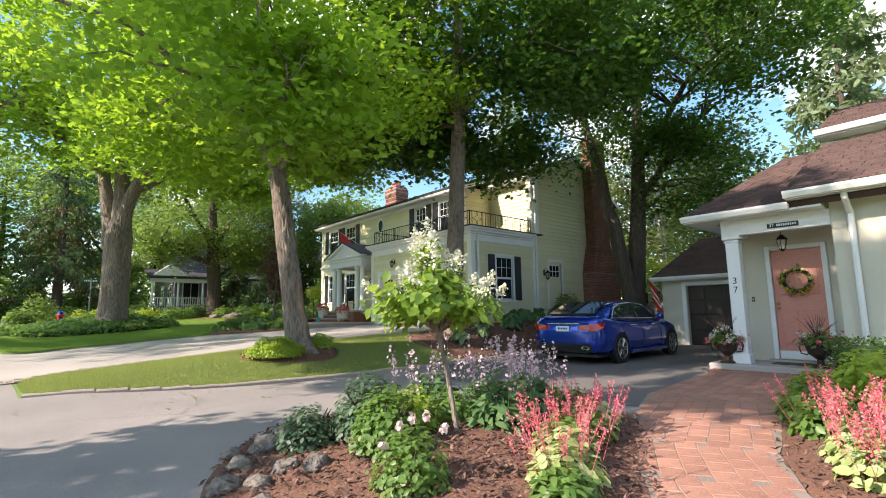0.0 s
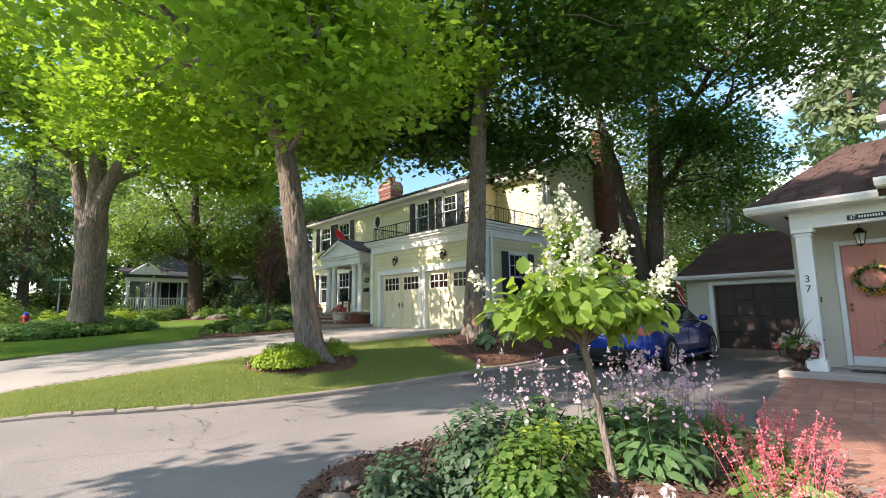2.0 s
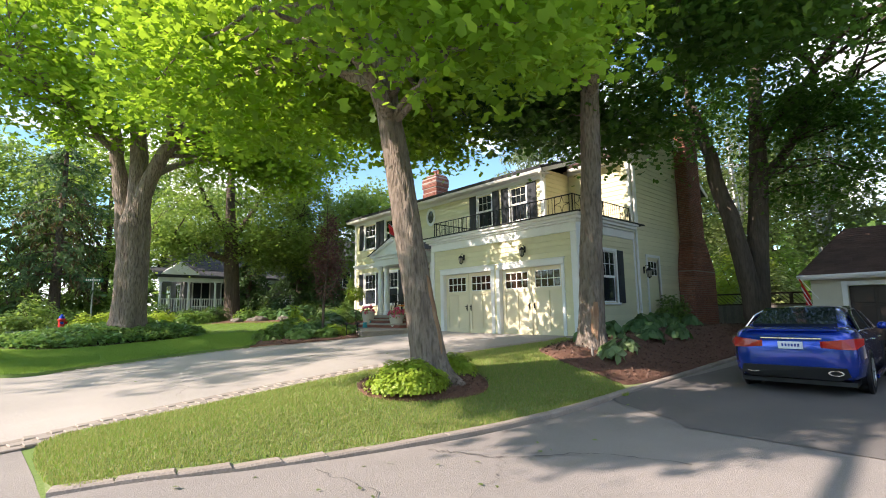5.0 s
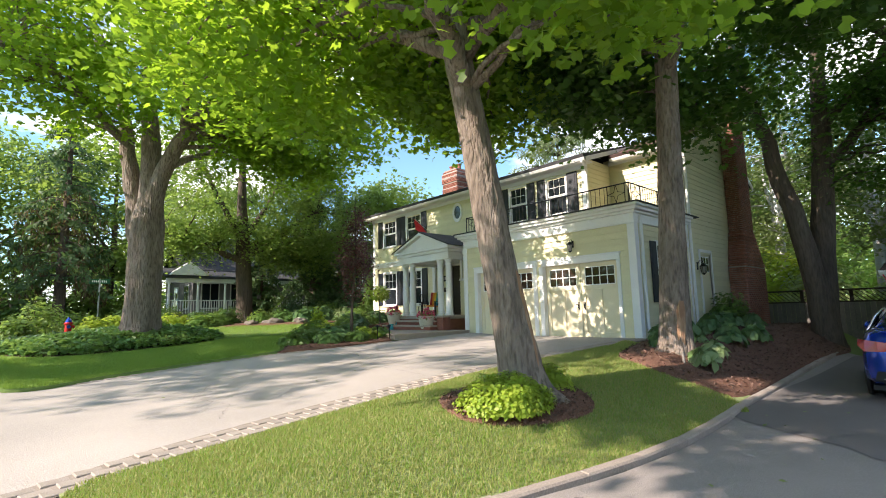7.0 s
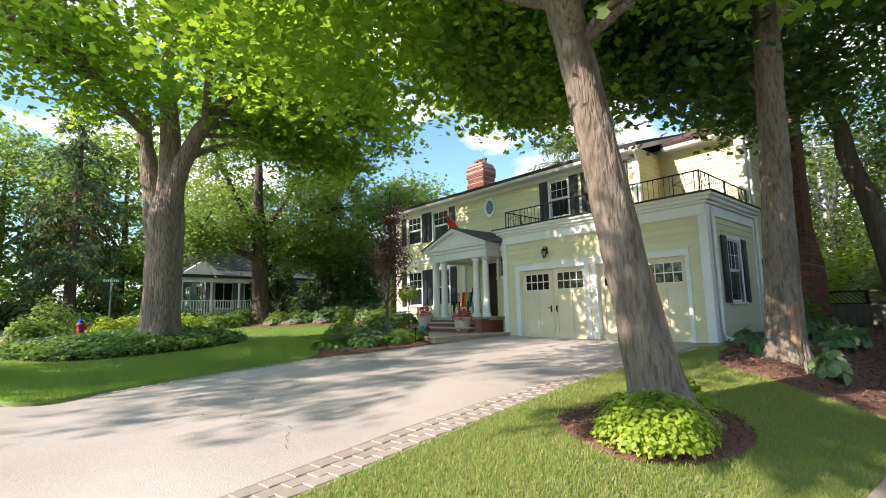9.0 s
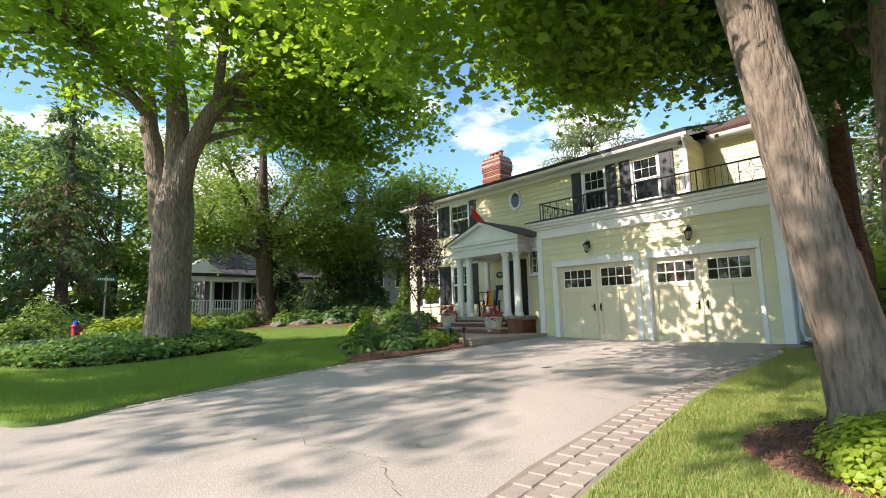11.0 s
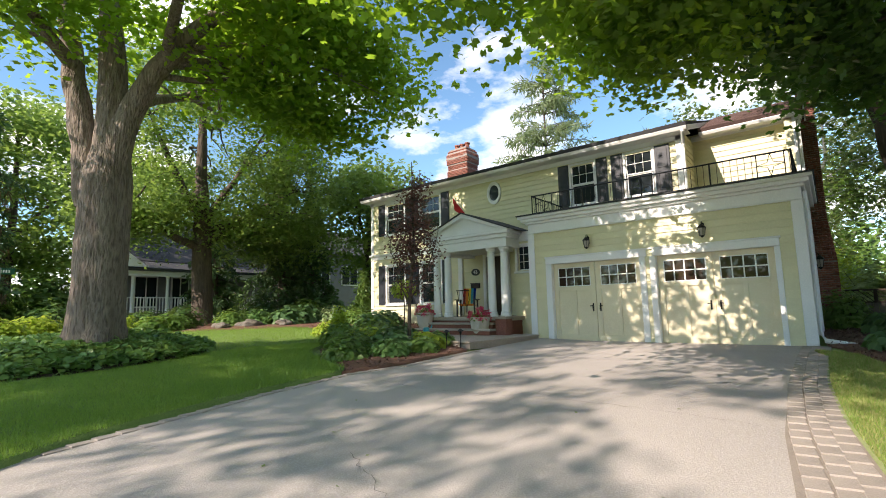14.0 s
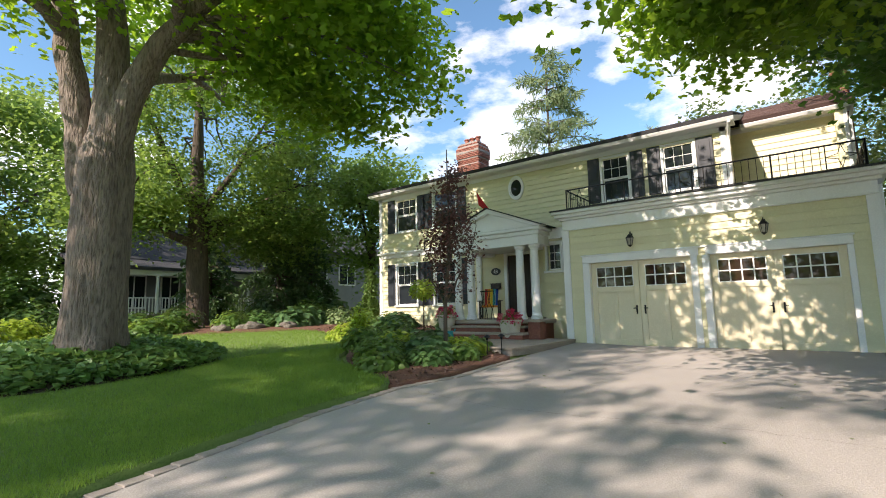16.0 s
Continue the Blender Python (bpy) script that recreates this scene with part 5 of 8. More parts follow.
DE = [(18.3, 9.4, 0.0, 0.42), (18.3, 9.38, 1.0, 0.36), (18.55, 9.3, 3.0, 0.33), (18.5, 9.0, 6.0, 0.28), (18.4, 8.8, 9.5, 0.18), (18.3, 8.6, 13.0, 0.07)]
broadleaf("maple_tree", "twin-stemmed dark maple behind the parked car", DE,
          [[(18.2, 9.35, 0.6, 0.33), (17.95, 9.55, 3.0, 0.29), (17.8, 10.1, 6.0, 0.24), (17.6, 10.7, 9.0, 0.15), (17.4, 11.0, 11.5, 0.05)],
           [(18.5, 9.0, 5.6, 0.16), (18.8, 7.6, 7.4, 0.12), (19.0, 6.2, 9.0, 0.06)], [(18.4, 8.9, 7.0, 0.14), (17.2, 6.4, 9.2, 0.09), (16.2, 3.8, 10.0, 0.03)]],
          [(17.6, 8.6, 11.0, 5.0, 4.8, 4.6, 170), (18.6, 7.0, 6.6, 2.0, 1.8, 2.2, 50), (15.2, 3.8, 9.4, 3.4, 2.4, 1.9, 76), (13.5, 8.0, 9.5, 2.6, 2.6, 1.6, 46)],
          "leaf_maple_shaded", "bark_dark", 13, 0.16, "simple", per=150, twigs=110, gap=0.32)
T1 = [(2.86, 24.6, 0.7, 0.72), (2.86, 24.55, 1.2, 0.56), (2.85, 24.5, 2.3, 0.50), (2.85, 24.5, 3.6, 0.49), (2.85, 24.5, 4.7, 0.50), (2.89, 24.46, 5.5, 0.35), (2.85, 24.52, 7.3, 0.28), (2.72, 24.65, 9.0, 0.20), (2.5, 24.7, 13.0, 0.08)]
broadleaf("maple_tree", "huge old maple with a forked furrowed trunk on the lawn", T1,
          [[(2.66, 24.75, 4.2, 0.30), (2.55, 24.88, 5.3, 0.26), (2.35, 25.15, 6.7, 0.23), (2.11, 25.46, 8.7, 0.18), (1.6, 25.8, 11.0, 0.08)],
           [(2.92, 24.4, 4.7, 0.34), (3.10, 24.18, 6.2, 0.25), (3.42, 23.77, 7.3, 0.22), (3.84, 23.2, 8.1, 0.19), (4.6, 22.3, 9.0, 0.14), (6.2, 21.0, 10.0, 0.06)],
           [(2.2, 25.3, 7.6, 0.16), (0.4, 23.6, 8.6, 0.10), (-1.6, 22.2, 8.8, 0.03)], [(3.0, 24.4, 6.6, 0.16), (5.4, 26.4, 8.2, 0.1), (7.4, 28.4, 8.6, 0.03)],
           [(3.6, 23.5, 7.7, 0.13), (3.0, 21.0, 8.9, 0.09), (2.4, 18.6, 9.0, 0.03)], [(3.5, 23.6, 7.5, 0.12), (5.6, 23.3, 8.3, 0.08), (8.0, 22.6, 8.4, 0.03)]],
          [(2.8, 24.2, 12.2, 6.6, 6.4, 4.4, 210), (7.2, 22.8, 8.3, 3.0, 2.4, 1.7, 95), (-1.0, 22.8, 8.6, 2.8, 2.6, 1.4, 26), (2.4, 18.6, 9.3, 2.7, 2.5, 1.3, 30), (5.2, 21.0, 9.6, 2.4, 2.0, 1.5, 26)],
          "leaf_maple", "bark", 14, 0.15, "maple", per=120, twigs=160, spread=(0.6, 0.6, 0.28), ring=16, gap=0.28, furrows=72)
T2 = [(9.75, 34.6, 0.7, 0.62), (9.7, 34.6, 1.4, 0.46), (9.5, 34.45, 4.0, 0.42), (9.4, 34.3, 5.4, 0.4), (9.2, 34.2, 8.0, 0.26), (9.1, 34.1, 13.0, 0.08)]
broadleaf("shade_tree", "broad shade tree with spreading boughs beyond the lawn", T2,
          [[(9.4, 34.3, 4.6, 0.2), (7.4, 34.2, 5.4, 0.14), (5.0, 34.0, 6.0, 0.05)], [(9.5, 34.3, 4.9, 0.22), (11.2, 33.6, 6.4, 0.15), (13.0, 32.8, 7.6, 0.05)],
           [(9.3, 34.3, 5.6, 0.2), (10.4, 33.4, 8.0, 0.13), (11.4, 32.4, 10.5, 0.04)], [(9.3, 34.3, 5.8, 0.2), (7.6, 33.6, 8.2, 0.13), (6.2, 33.0, 10.4, 0.04)]],
          [(9.4, 34.2, 9.8, 5.6, 5.2, 5.0, 220), (12.6, 32.4, 7.4, 2.6, 2.4, 2.6, 80), (7.0, 33.8, 5.9, 2.6, 2.0, 1.2, 55), (12.2, 33.4, 5.3, 2.2, 2.0, 1.2, 50)],
          "leaf_far", "bark_dark", 15, 0.17, "simple", per=150, twigs=120, spread=(0.65, 0.65, 0.32), gap=0.34)

# Unseen tree, added so its crown lobes dapple the lawn, drive and facade.
broadleaf("unseen_shade_tree", "very tall open tree out of view, added to cast dappled shade", [(-20.0, 24.0, 0.2, 0.6), (-20.0, 24.0, 1.5, 0.45), (-20.0, 24.1, 9.0, 0.30), (-19.8, 24.6, 13.0, 0.12), (-20.0, 25.2, 20.0, 0.03)],
          [[(-19.9, 24.4, 11.0, 0.09), (-19.6, 27.0, 14.5, 0.05), (-19.4, 29.0, 16.5, 0.02)], [(-19.9, 24.4, 11.5, 0.09), (-19.6, 22.4, 15.0, 0.05), (-19.4, 21.0, 16.5, 0.02)]],
          [(-20.0, 26.6, 20.6, 3.0, 4.0, 2.8, 80), (-19.5, 26.8, 17.2, 3.2, 4.6, 2.4, 130), (-20.0, 21.6, 16.4, 2.6, 3.0, 1.1, 34), (-20.0, 25.9, 15.0, 2.4, 2.6, 1.2, 70), (-20.0, 19.6, 19.6, 2.0, 1.7, 1.0, 16)], "leaf_maple", "bark_dark", 17, 0.24, "simple", per=46, twigs=40, spread=(0.45, 0.45, 0.25), gap=0.3)
# Second unseen tree; lobes placed to shade asphalt, path, stucco and maple foliage.
broadleaf("unseen_shade_tree", "leafy tree out of view, added to cast shade", [(-9.8, 8.4, -0.1, 0.42), (-9.8, 8.4, 1.2, 0.32), (-9.7, 8.3, 4.5, 0.26), (-9.9, 8.0, 8.0, 0.2), (-9.6, 7.6, 12.0, 0.12), (-9.6, 7.4, 16.5, 0.04)],
          [[(-9.7, 8.3, 4.2, 0.12), (-8.2, 7.9, 5.2, 0.07), (-6.8, 7.4, 5.6, 0.03)], [(-9.8, 8.0, 8.0, 0.12), (-9.4, 9.6, 11.5, 0.08), (-9.4, 10.8, 14.0, 0.03)], [(-9.8, 8.0, 8.5, 0.1), (-9.2, 6.6, 10.5, 0.06), (-9.0, 5.4, 11.5, 0.03)]],
          [(-7.2, 7.2, 5.6, 1.4, 1.0, 0.7, 26), (-9.5, 6.7, 12.7, 1.9, 1.9, 1.6, 90), (-9.6, 7.8, 16.2, 2.0, 2.0, 1.6, 90), (-9.5, 11.0, 14.0, 2.0, 1.5, 1.7, 90), (-9.4, 11.2, 10.9, 1.9, 1.5, 1.3, 44), (-9.6, 13.7, 11.3, 1.8, 1.3, 1.0, 24), (-9.5, 13.4, 15.2, 1.8, 1.4, 1.5, 46)], "leaf_maple", "bark_dark", 19, 0.15, "maple", per=90, twigs=60, spread=(0.34, 0.34, 0.2), gap=0.36)


# ---- neighbouring house with the salmon door ----
NX, NW = 11.75, 10.75          # door wall, wing front
clad_wall("wall_porch_37", "cream stucco porch wall in shade", front(NX, 3.72), 3.72 - 1.75, 0.0, 3.05, [(0.74, 1.60, 0.2, 2.42)], clad=False, material="stucco")
clad_wall("wall_wing_37", "cream stucco wing wall in sun", front(NW, 1.75), 7.0, 0.0, 3.2, [(2.2, 3.6, 1.0, 2.3)], clad=False, material="stucco")
clad_wall("wall_wing_return", "cream stucco return wall", pose(NX, 1.75, 0, 0, 0, 180), NX - NW, 0.0, 3.2, clad=False, material="stucco", thick=0.15)
clad_wall("wall_side_37", "cream stucco side wall", pose(17.2, 3.72, 0, 0, 0, 180), 17.2 - NX, 0.0, 3.1, clad=False, material="stucco", thick=0.18)
sash_window("window_10", "white window of the cream wing", front(NW, 1.75 - 2.2) @ pose(0, 0, 1.0), 1.4, 1.3, 3, 2)
pd = setting(new("door_5"), "closed salmon pink front door in a white frame", "door")
pd.matrix_world = front(NX, 3.72 - 0.74) @ pose(0, 0, 0.2)
bm = box(bmesh.new(), -0.09, -0.05, -0.02, 0, 0.08, 2.31)
box(bm, 0.86, -0.05, -0.02, 0.95, 0.08, 2.31)
box(bm, 0, -0.05, 2.22, 0.86, 0.08, 2.31)
part("door_frame", bm, "white", pd, bevel=0.008)
pl = part("door_leaf", cube(0.003, 0.02, 0.17, 0.857, 0.065, 2.215), "pink", pd)
part("kick_panel", cube(0.003, 0.0, 0.0, 0.857, 0.06, 0.168), "white", pd, "white kick panel", bevel=0.006)
for z0, z1 in ((0.30, 0.98), (1.30, 2.05)):
    for u in (0.10, 0.48):
        part("panel", cube(u, 0.010, z0, u + 0.28, 0.0195, z1), "pink", pl, bevel=0.006)
for z in (1.02, 1.12):
    bm = bmesh.new()
    lathe(bm, [(0.018, 0), (0.018, 0.03), (0.032, 0.045), (0.030, 0.07), (0.012, 0.078)], 12)
    kn = part("door_knob", bm, "brass", pl, "round brass knob", smooth=True)
    kn.matrix_local = pose(0.07, 0.02, z, 90)
# wreath of sunflowers and daisies
wr = thing("door_wreath", "sunflower and daisy wreath on a twig ring", "wreath", front(NX - 0.035, 2.56) @ pose(0, 0, 1.78))
bm = bmesh.new()
ring = [(0.22 * math.cos(2 * math.pi * i / 20), 0, 0.22 * math.sin(2 * math.pi * i / 20)) for i in range(21)]
tube(bm, ring, 0.035, 6)
part("twig_ring", bm, "wood_dark", wr)
rng = np.random.default_rng(5)
a = rng.uniform(0, 2 * math.pi, 420)
q = np.stack([(0.235 + rng.normal(0, 0.05, 420)) * np.cos(a), -0.04 - np.abs(rng.normal(0, 0.02, 420)), (0.235 + rng.normal(0, 0.05, 420)) * np.sin(a)], 1)
leaf_part("wreath_leaves", [leaf_arrays(rng, q[:170], 0.05, "simple", 0.8, out=np.tile((0, -1.0, 0), (170, 1)))], "leaf_bush", wr)
for j, (ang, rad, m, r) in enumerate([(-1.3, 0.24, "petal_yellow", 0.12), (-0.5, 0.25, "petal_yellow", 0.11), (-2.2, 0.24, "petal_yellow", 0.11), (0.15, 0.26, "petal_white", 0.065), (2.9, 0.25, "petal_yellow", 0.09), (1.0, 0.25, "petal_white", 0.065), (2.2, 0.25, "petal_pink", 0.05), (3.6, 0.26, "petal_white", 0.065)]):
    cx_, cz_ = rad * math.cos(ang), rad * math.sin(ang)
    t = np.linspace(0, 2 * math.pi, 13)[:-1]
    q = np.stack([cx_ + 0.3 * r * np.cos(t), np.full(12, -0.10), cz_ + 0.3 * r * np.sin(t)], 1)
    o = np.stack([np.cos(t), np.full(12, -0.3), np.sin(t)], 1)
    fl = leaf_part("flower", [leaf_arrays(rng, q, r, "long", 0.1, out=o * 3)], m, wr)
    bm = bmesh.new()
    prism(bm, [(cx_ + 0.35 * r * math.cos(2 * math.pi * i / 10), -0.095, cz_ + 0.35 * r * math.sin(2 * math.pi * i / 10)) for i in range(10)], (0, -0.025, 0))
    part("flower_centre", bm, "brown_door" if m == "petal_yellow" else "yellow", fl)
# pillar, beam and eaves
pil = setting(new("pillar_37"), "square white porch pillar numbered 37", "pillar")
part("shaft", cube(NW, 3.25, 0.155, NW + 0.22, 3.49, 2.62), "white", pil, bevel=0.01)
for z0, z1, o in ((0.155, 0.34, 0.03), (2.56, 2.60, 0.02), (2.62, 2.70, 0.045)):
    part("moulding", cube(NW - o, 3.25 - o, z0, NW + 0.22 + o, 3.49 + o, z1), "white", pil, bevel=0.008)
part("inset_panel", cube(NW - 0.008, 3.29, 0.5, NW - 0.0005, 3.45, 2.45), "white", pil, bevel=0.003)
for ch_, z in (("3", 1.78), ("7", 1.60)):
    lettering("numeral", ch_, 0.18, "black", pil, front(NW - 0.011, 3.37) @ pose(0, 0, z, 90), 0.003, "black numeral " + ch_)
T37 = setting(new("trim_37"), "white beam, soffit and gutters of the cream house", "trim")
part("beam", cube(NW, 1.75, 2.70, NW + 0.2, 3.55, 3.0), "white", T37, bevel=0.01)
part("beam", cube(NW + 0.2, 3.33, 2.70, NX - 0.03, 3.55, 3.0), "white", T37, bevel=0.01)
part("porch_ceiling", cube(NW + 0.2, 1.78, 2.9, NX, 3.33, 2.95), "white", T37)
part("soffit", cube(10.38, 1.8, 3.0, NW + 0.3, 4.12, 3.04), "white", T37)
part("soffit", cube(10.18, -5.2, 3.16, NW + 0.2, 2.25, 3.2), "white", T37)
part("soffit", cube(NW + 0.3, 3.74, 3.0, 16.6, 4.12, 3.04), "white", T37)
gutter("gutter", (10.38, 4.15, 3.14), (10.38, 2.26, 3.14), T37, 0.12)
gutter("gutter", (10.18, 2.28, 3.30), (10.18, -5.2, 3.30), T37, 0.12)
part("fascia", cube(10.385, 2.26, 3.0, 10.42, 4.14, 3.13), "white", T37)
part("fascia", cube(10.40, 4.105, 3.0, 16.6, 4.14, 3.13), "white", T37)
part("fascia", cube(10.185, -5.2, 3.16, 10.22, 2.27, 3.29), "white", T37)
part("fascia", cube(10.19, 2.235, 3.16, 10.9, 2.27, 3.32), "white", T37)
bm = bmesh.new()
tube(bm, [(10.25, 1.46, 3.2), (10.3, 1.46, 3.08), (NW - 0.08, 1.46, 2.85), (NW - 0.07, 1.46, 0.1)], 0.05, 8)
part("downspout", bm, "white", T37)
shingle_roof("roof_37_front", "brown asphalt-shingled hip roof over the porch", [(10.36, 4.17, 3.13), (10.36, -5.3, 3.13), (13.2, -5.3, 4.70), (13.2, 2.85, 4.70)], "roof_brown")
shingle_roof("roof_37_wing", "brown asphalt-shingled wing roof", [(10.16, 2.28, 3.33), (10.16, -5.3, 3.33), (13.0, -5.3, 4.78), (13.0, 2.1, 4.78)], "roof_brown")
shingle_roof("roof_37_side", "brown asphalt-shingled hip slope", [(16.6, 4.17, 3.13), (10.36, 4.17, 3.13), (13.2, 2.85, 4.70), (16.6, 2.85, 4.70)], "roof_brown")
clad_wall("wall_upper_37", "grey upper wall of the cream house", front(13.9, 2.0), 7.0, 4.4, 5.15, clad=False, material="stucco")
clad_wall("wall_upper_side_37", "grey upper side wall", pose(18.5, 2.0, 0, 0, 0, 180), 4.6, 3.0, 5.15, clad=False, material="stucco")
shingle_roof("roof_37_upper", "brown shingled upper roof", [(13.4, 2.3, 5.22), (13.4, -5.3, 5.22), (16.5, -5.3, 6.6), (16.5, 2.3, 6.6)], "roof_brown", course=0.2)
gutter("gutter", (13.41, 2.3, 5.23), (13.41, -5.3, 5.23), T37, 0.12)
part("soffit", cube(13.42, -5.3, 5.08, 13.95, 2.28, 5.12), "white", T37)
# name board and lantern
nb = thing("name_board", "black board with white number 37 and lettering", "sign", front(NW - 0.004, 2.72) @ pose(0, 0, 2.80))
part("board", cube(0, -0.025, -0.045, 0.50, 0, 0.045), "black", nb, bevel=0.004)
lettering("number", "37", 0.085, "white", nb, pose(0.075, -0.027, 0, 90), 0.002)
for k in range(9):
    part("letter_bar", cube(0.155 + 0.036 * k, -0.029, -0.02, 0.155 + 0.036 * k + 0.022, -0.0255, 0.022), "white", nb)


def lantern(name, label, m, hang=0.0, wall=True, s=1.0):
    """A small black lantern: cap, glazed cage, base; on a wall bracket or a rod."""
    ob = thing(name, label, "lantern", m)
    bm = bmesh.new()
    lathe(bm, [(0.03 * s, 0.30 * s), (0.10 * s, 0.22 * s), (0.115 * s, 0.20 * s), (0.10 * s, 0.195 * s)], 8)
    part("cap", bm, "iron", ob)
    bm = bmesh.new()
    lathe(bm, [(0.05 * s, 0.0), (0.055 * s, 0.012 * s), (0.09 * s, 0.193 * s)], 6)
    part("glass", bm, "lamp_glass", ob, "clear bevelled glass")
    for i in range(6):
        a = 2 * math.pi * i / 6
        bm = bmesh.new()
        tube(bm, [(0.058 * s * math.cos(a), 0.058 * s * math.sin(a), 0), (0.098 * s * math.cos(a), 0.098 * s * math.sin(a), 0.2 * s)], 0.007 * s, 4)
        part("bar", bm, "iron", ob)
    bm = bmesh.new()
    lathe(bm, [(0.015 * s, -0.05 * s), (0.03 * s, -0.03 * s), (0.062 * s, -0.004 * s), (0.062 * s, 0.004 * s)], 8)
    part("base", bm, "iron", ob)
    bm = bmesh.new()
    if wall:
        tube(bm, [(0, 0, 0.29 * s), (0, 0.02, 0.36 * s), (0, 0.10 * s, 0.38 * s), (0, 0.16 * s, 0.28 * s)], 0.010 * s, 6)
        box(bm, -0.035 * s, 0.155 * s, 0.12 * s, 0.035 * s, 0.175 * s, 0.34 * s)
        part("bracket", bm, "iron", ob)
    else:
        tube(bm, [(0, 0, 0.29 * s), (0, 0, hang)], 0.006, 6)
        part("hanging_rod", bm, "iron", ob)
    return ob


lantern("hanging_lantern", "black hanging porch lantern with clear glass", pose(11.2, 2.62, 2.38), hang=0.52, wall=False, s=0.95)
for y, z in ((16.86, 3.20), (14.05, 3.20)):
    tagged(lantern("wall_lantern", "black carriage lantern above the garage doors", front(XG - 0.19, y) @ pose(0, 0, z), s=0.92), group="garage lanterns")
lantern("wall_lantern", "black carriage lantern beside the side door", side(16.25, YS - 0.22) @ pose(0, 0, 2.55), s=1.1)
# door bell, stoop
bell = thing("door_bell", "small dark door bell on stucco", "door bell", front(NX - 0.002, 3.36) @ pose(0, 0, 1.42))
part("case", cube(-0.025, -0.02, -0.05, 0.025, 0, 0.05), "black", bell, bevel=0.005)
part("button", cube(-0.01, -0.026, -0.012, 0.01, -0.0205, 0.012), "white", bell)
stoop = setting(new("stoop_37"), "grey concrete front stoop", "steps")
part("slab", cube(10.55, 1.78, -0.05, NX, 3.92, 0.155), "concrete", stoop, bevel=0.02)
part("threshold", cube(NX - 0.35, 1.95, 0.156, NX, 3.1, 0.20), "concrete", stoop, bevel=0.012)
mt = thing("door_mat", "dark rubber door mat on the stoop", "door mat", pose(11.2, 2.55, 0.156))
part("mat", cube(-0.2, -0.4, 0, 0.2, 0.4, 0.012), "black_plastic", mt, bevel=0.004)

# attached garage beyond
clad_wall("wall_garage_37", "cream stucco garage front", front(16.9, 7.62), 7.62 - 3.72, 0.0, 2.3, [(0.82, 3.0, 0.0, 2.0)], clad=False, material="stucco")
clad_wall("wall_garage_37_side", "cream stucco garage side", pose(22.0, 7.62, 0, 0, 0, 180), 5.1, 0.0, 2.3, clad=False, material="stucco")
g37 = setting(new("door_6"), "dark brown panelled garage door", "garage door")
g37.matrix_world = front(17.0, 6.80)
part("door_slab", cube(0.005, 0.03, 0.0, 2.175, 0.07, 1.99), "brown_door", g37)
for r in range(4):
    for c in range(4):
        part("panel", cube(0.06 + c * 0.53, 0.012, 0.05 + r * 0.49, 0.06 + c * 0.53 + 0.46, 0.029, 0.05 + r * 0.49 + 0.41), "brown_door", g37, bevel=0.012)
for y0, y1, z0, z1 in ((6.802, 6.93, 0.0, 2.12), (4.49, 4.618, 0.0, 2.12), (4.618, 6.802, 2.0, 2.12)):
    part("door_casing", cube(16.84, y0, z0, 16.95, y1, z1), "white", T37, bevel=0.006)
shingle_roof("roof_garage_37", "brown shingled garage roof in dappled shade", [(16.55, 7.85, 2.30), (16.55, 3.72, 2.30), (19.2, 3.72, 3.85), (19.2, 7.05, 3.85)], "roof_brown")
shingle_roof("roof_garage_37_side", "brown shingled garage hip", [(22.0, 7.85, 2.30), (16.55, 7.85, 2.30), (19.2, 7.05, 3.85), (22.0, 7.05, 3.85)], "roof_brown", course=0.3)
gutter("gutter", (16.56, 7.85, 2.32), (16.56, 3.75, 2.32), T37, 0.11)
part("fascia", cube(16.56, 3.75, 2.18, 16.6, 7.83, 2.30), "white", T37)


def cloth_flag(name, label, m, bands, w, h, pole, spread=(0, 0, 0)):
    """A limp flag on a slanted pole: cloth in bands with folds."""
    ob = thing(name, label, "flag", m)
    bm = bmesh.new()
    tube(bm, pole, 0.012, 6)
    part("pole", bm, "white", ob)
    p0, p1 = Vector(pole[1]), Vector(pole[0])
    d = (p1 - p0).normalized()
    u0 = 0.0
    for mtl, frac in bands:
        v, f = [], []
        nu, nv = 8, 10
        for i in range(nu + 1):
            for j in range(nv + 1):
                u, vv = (u0 + frac * i / nu) * w, h * j / nv
                fold = 0.035 * math.sin(u * 26 + vv * 3)
                q = p0 + d * (vv * 0.75) + Vector((fold, fold * 0.5, -u - 0.25 * vv)) + Vector((0.10 * u, -0.12 * u, 0)) + Vector(spread) * (vv / h) * (0.3 + 0.7 * u / w)
                v.append(q)
        for i in range(nu):
            for j in range(nv):
                k = i * (nv + 1) + j
                f.append((k, k + 1, k + nv + 2, k + nv + 1))
        part_ob = mesh_np("cloth", v, f, mtl, ob, smooth=True)
        u0 += frac
    return ob


cloth_flag("flag", "red and white flag hanging limp from a pole", pose(16.5, 7.45, 1.9), [("flag_red", 0.28), ("flag_white", 0.16), ("flag_red", 0.14), ("flag_white", 0.14), ("flag_red", 0.28)], 0.85, 0.55, [(0.3, 0.0, -0.25), (-0.25, 0.30, 0.35)])
cloth_flag("flag", "small red flag on a pole above the porch", pose(XM - 0.1, 22.1, 4.6), [("flag_red", 1.0)], 0.46, 0.5, [(0.0, 0.0, -0.1), (-2.3, -0.7, 0.75)], (0.30, -0.36, -0.12))


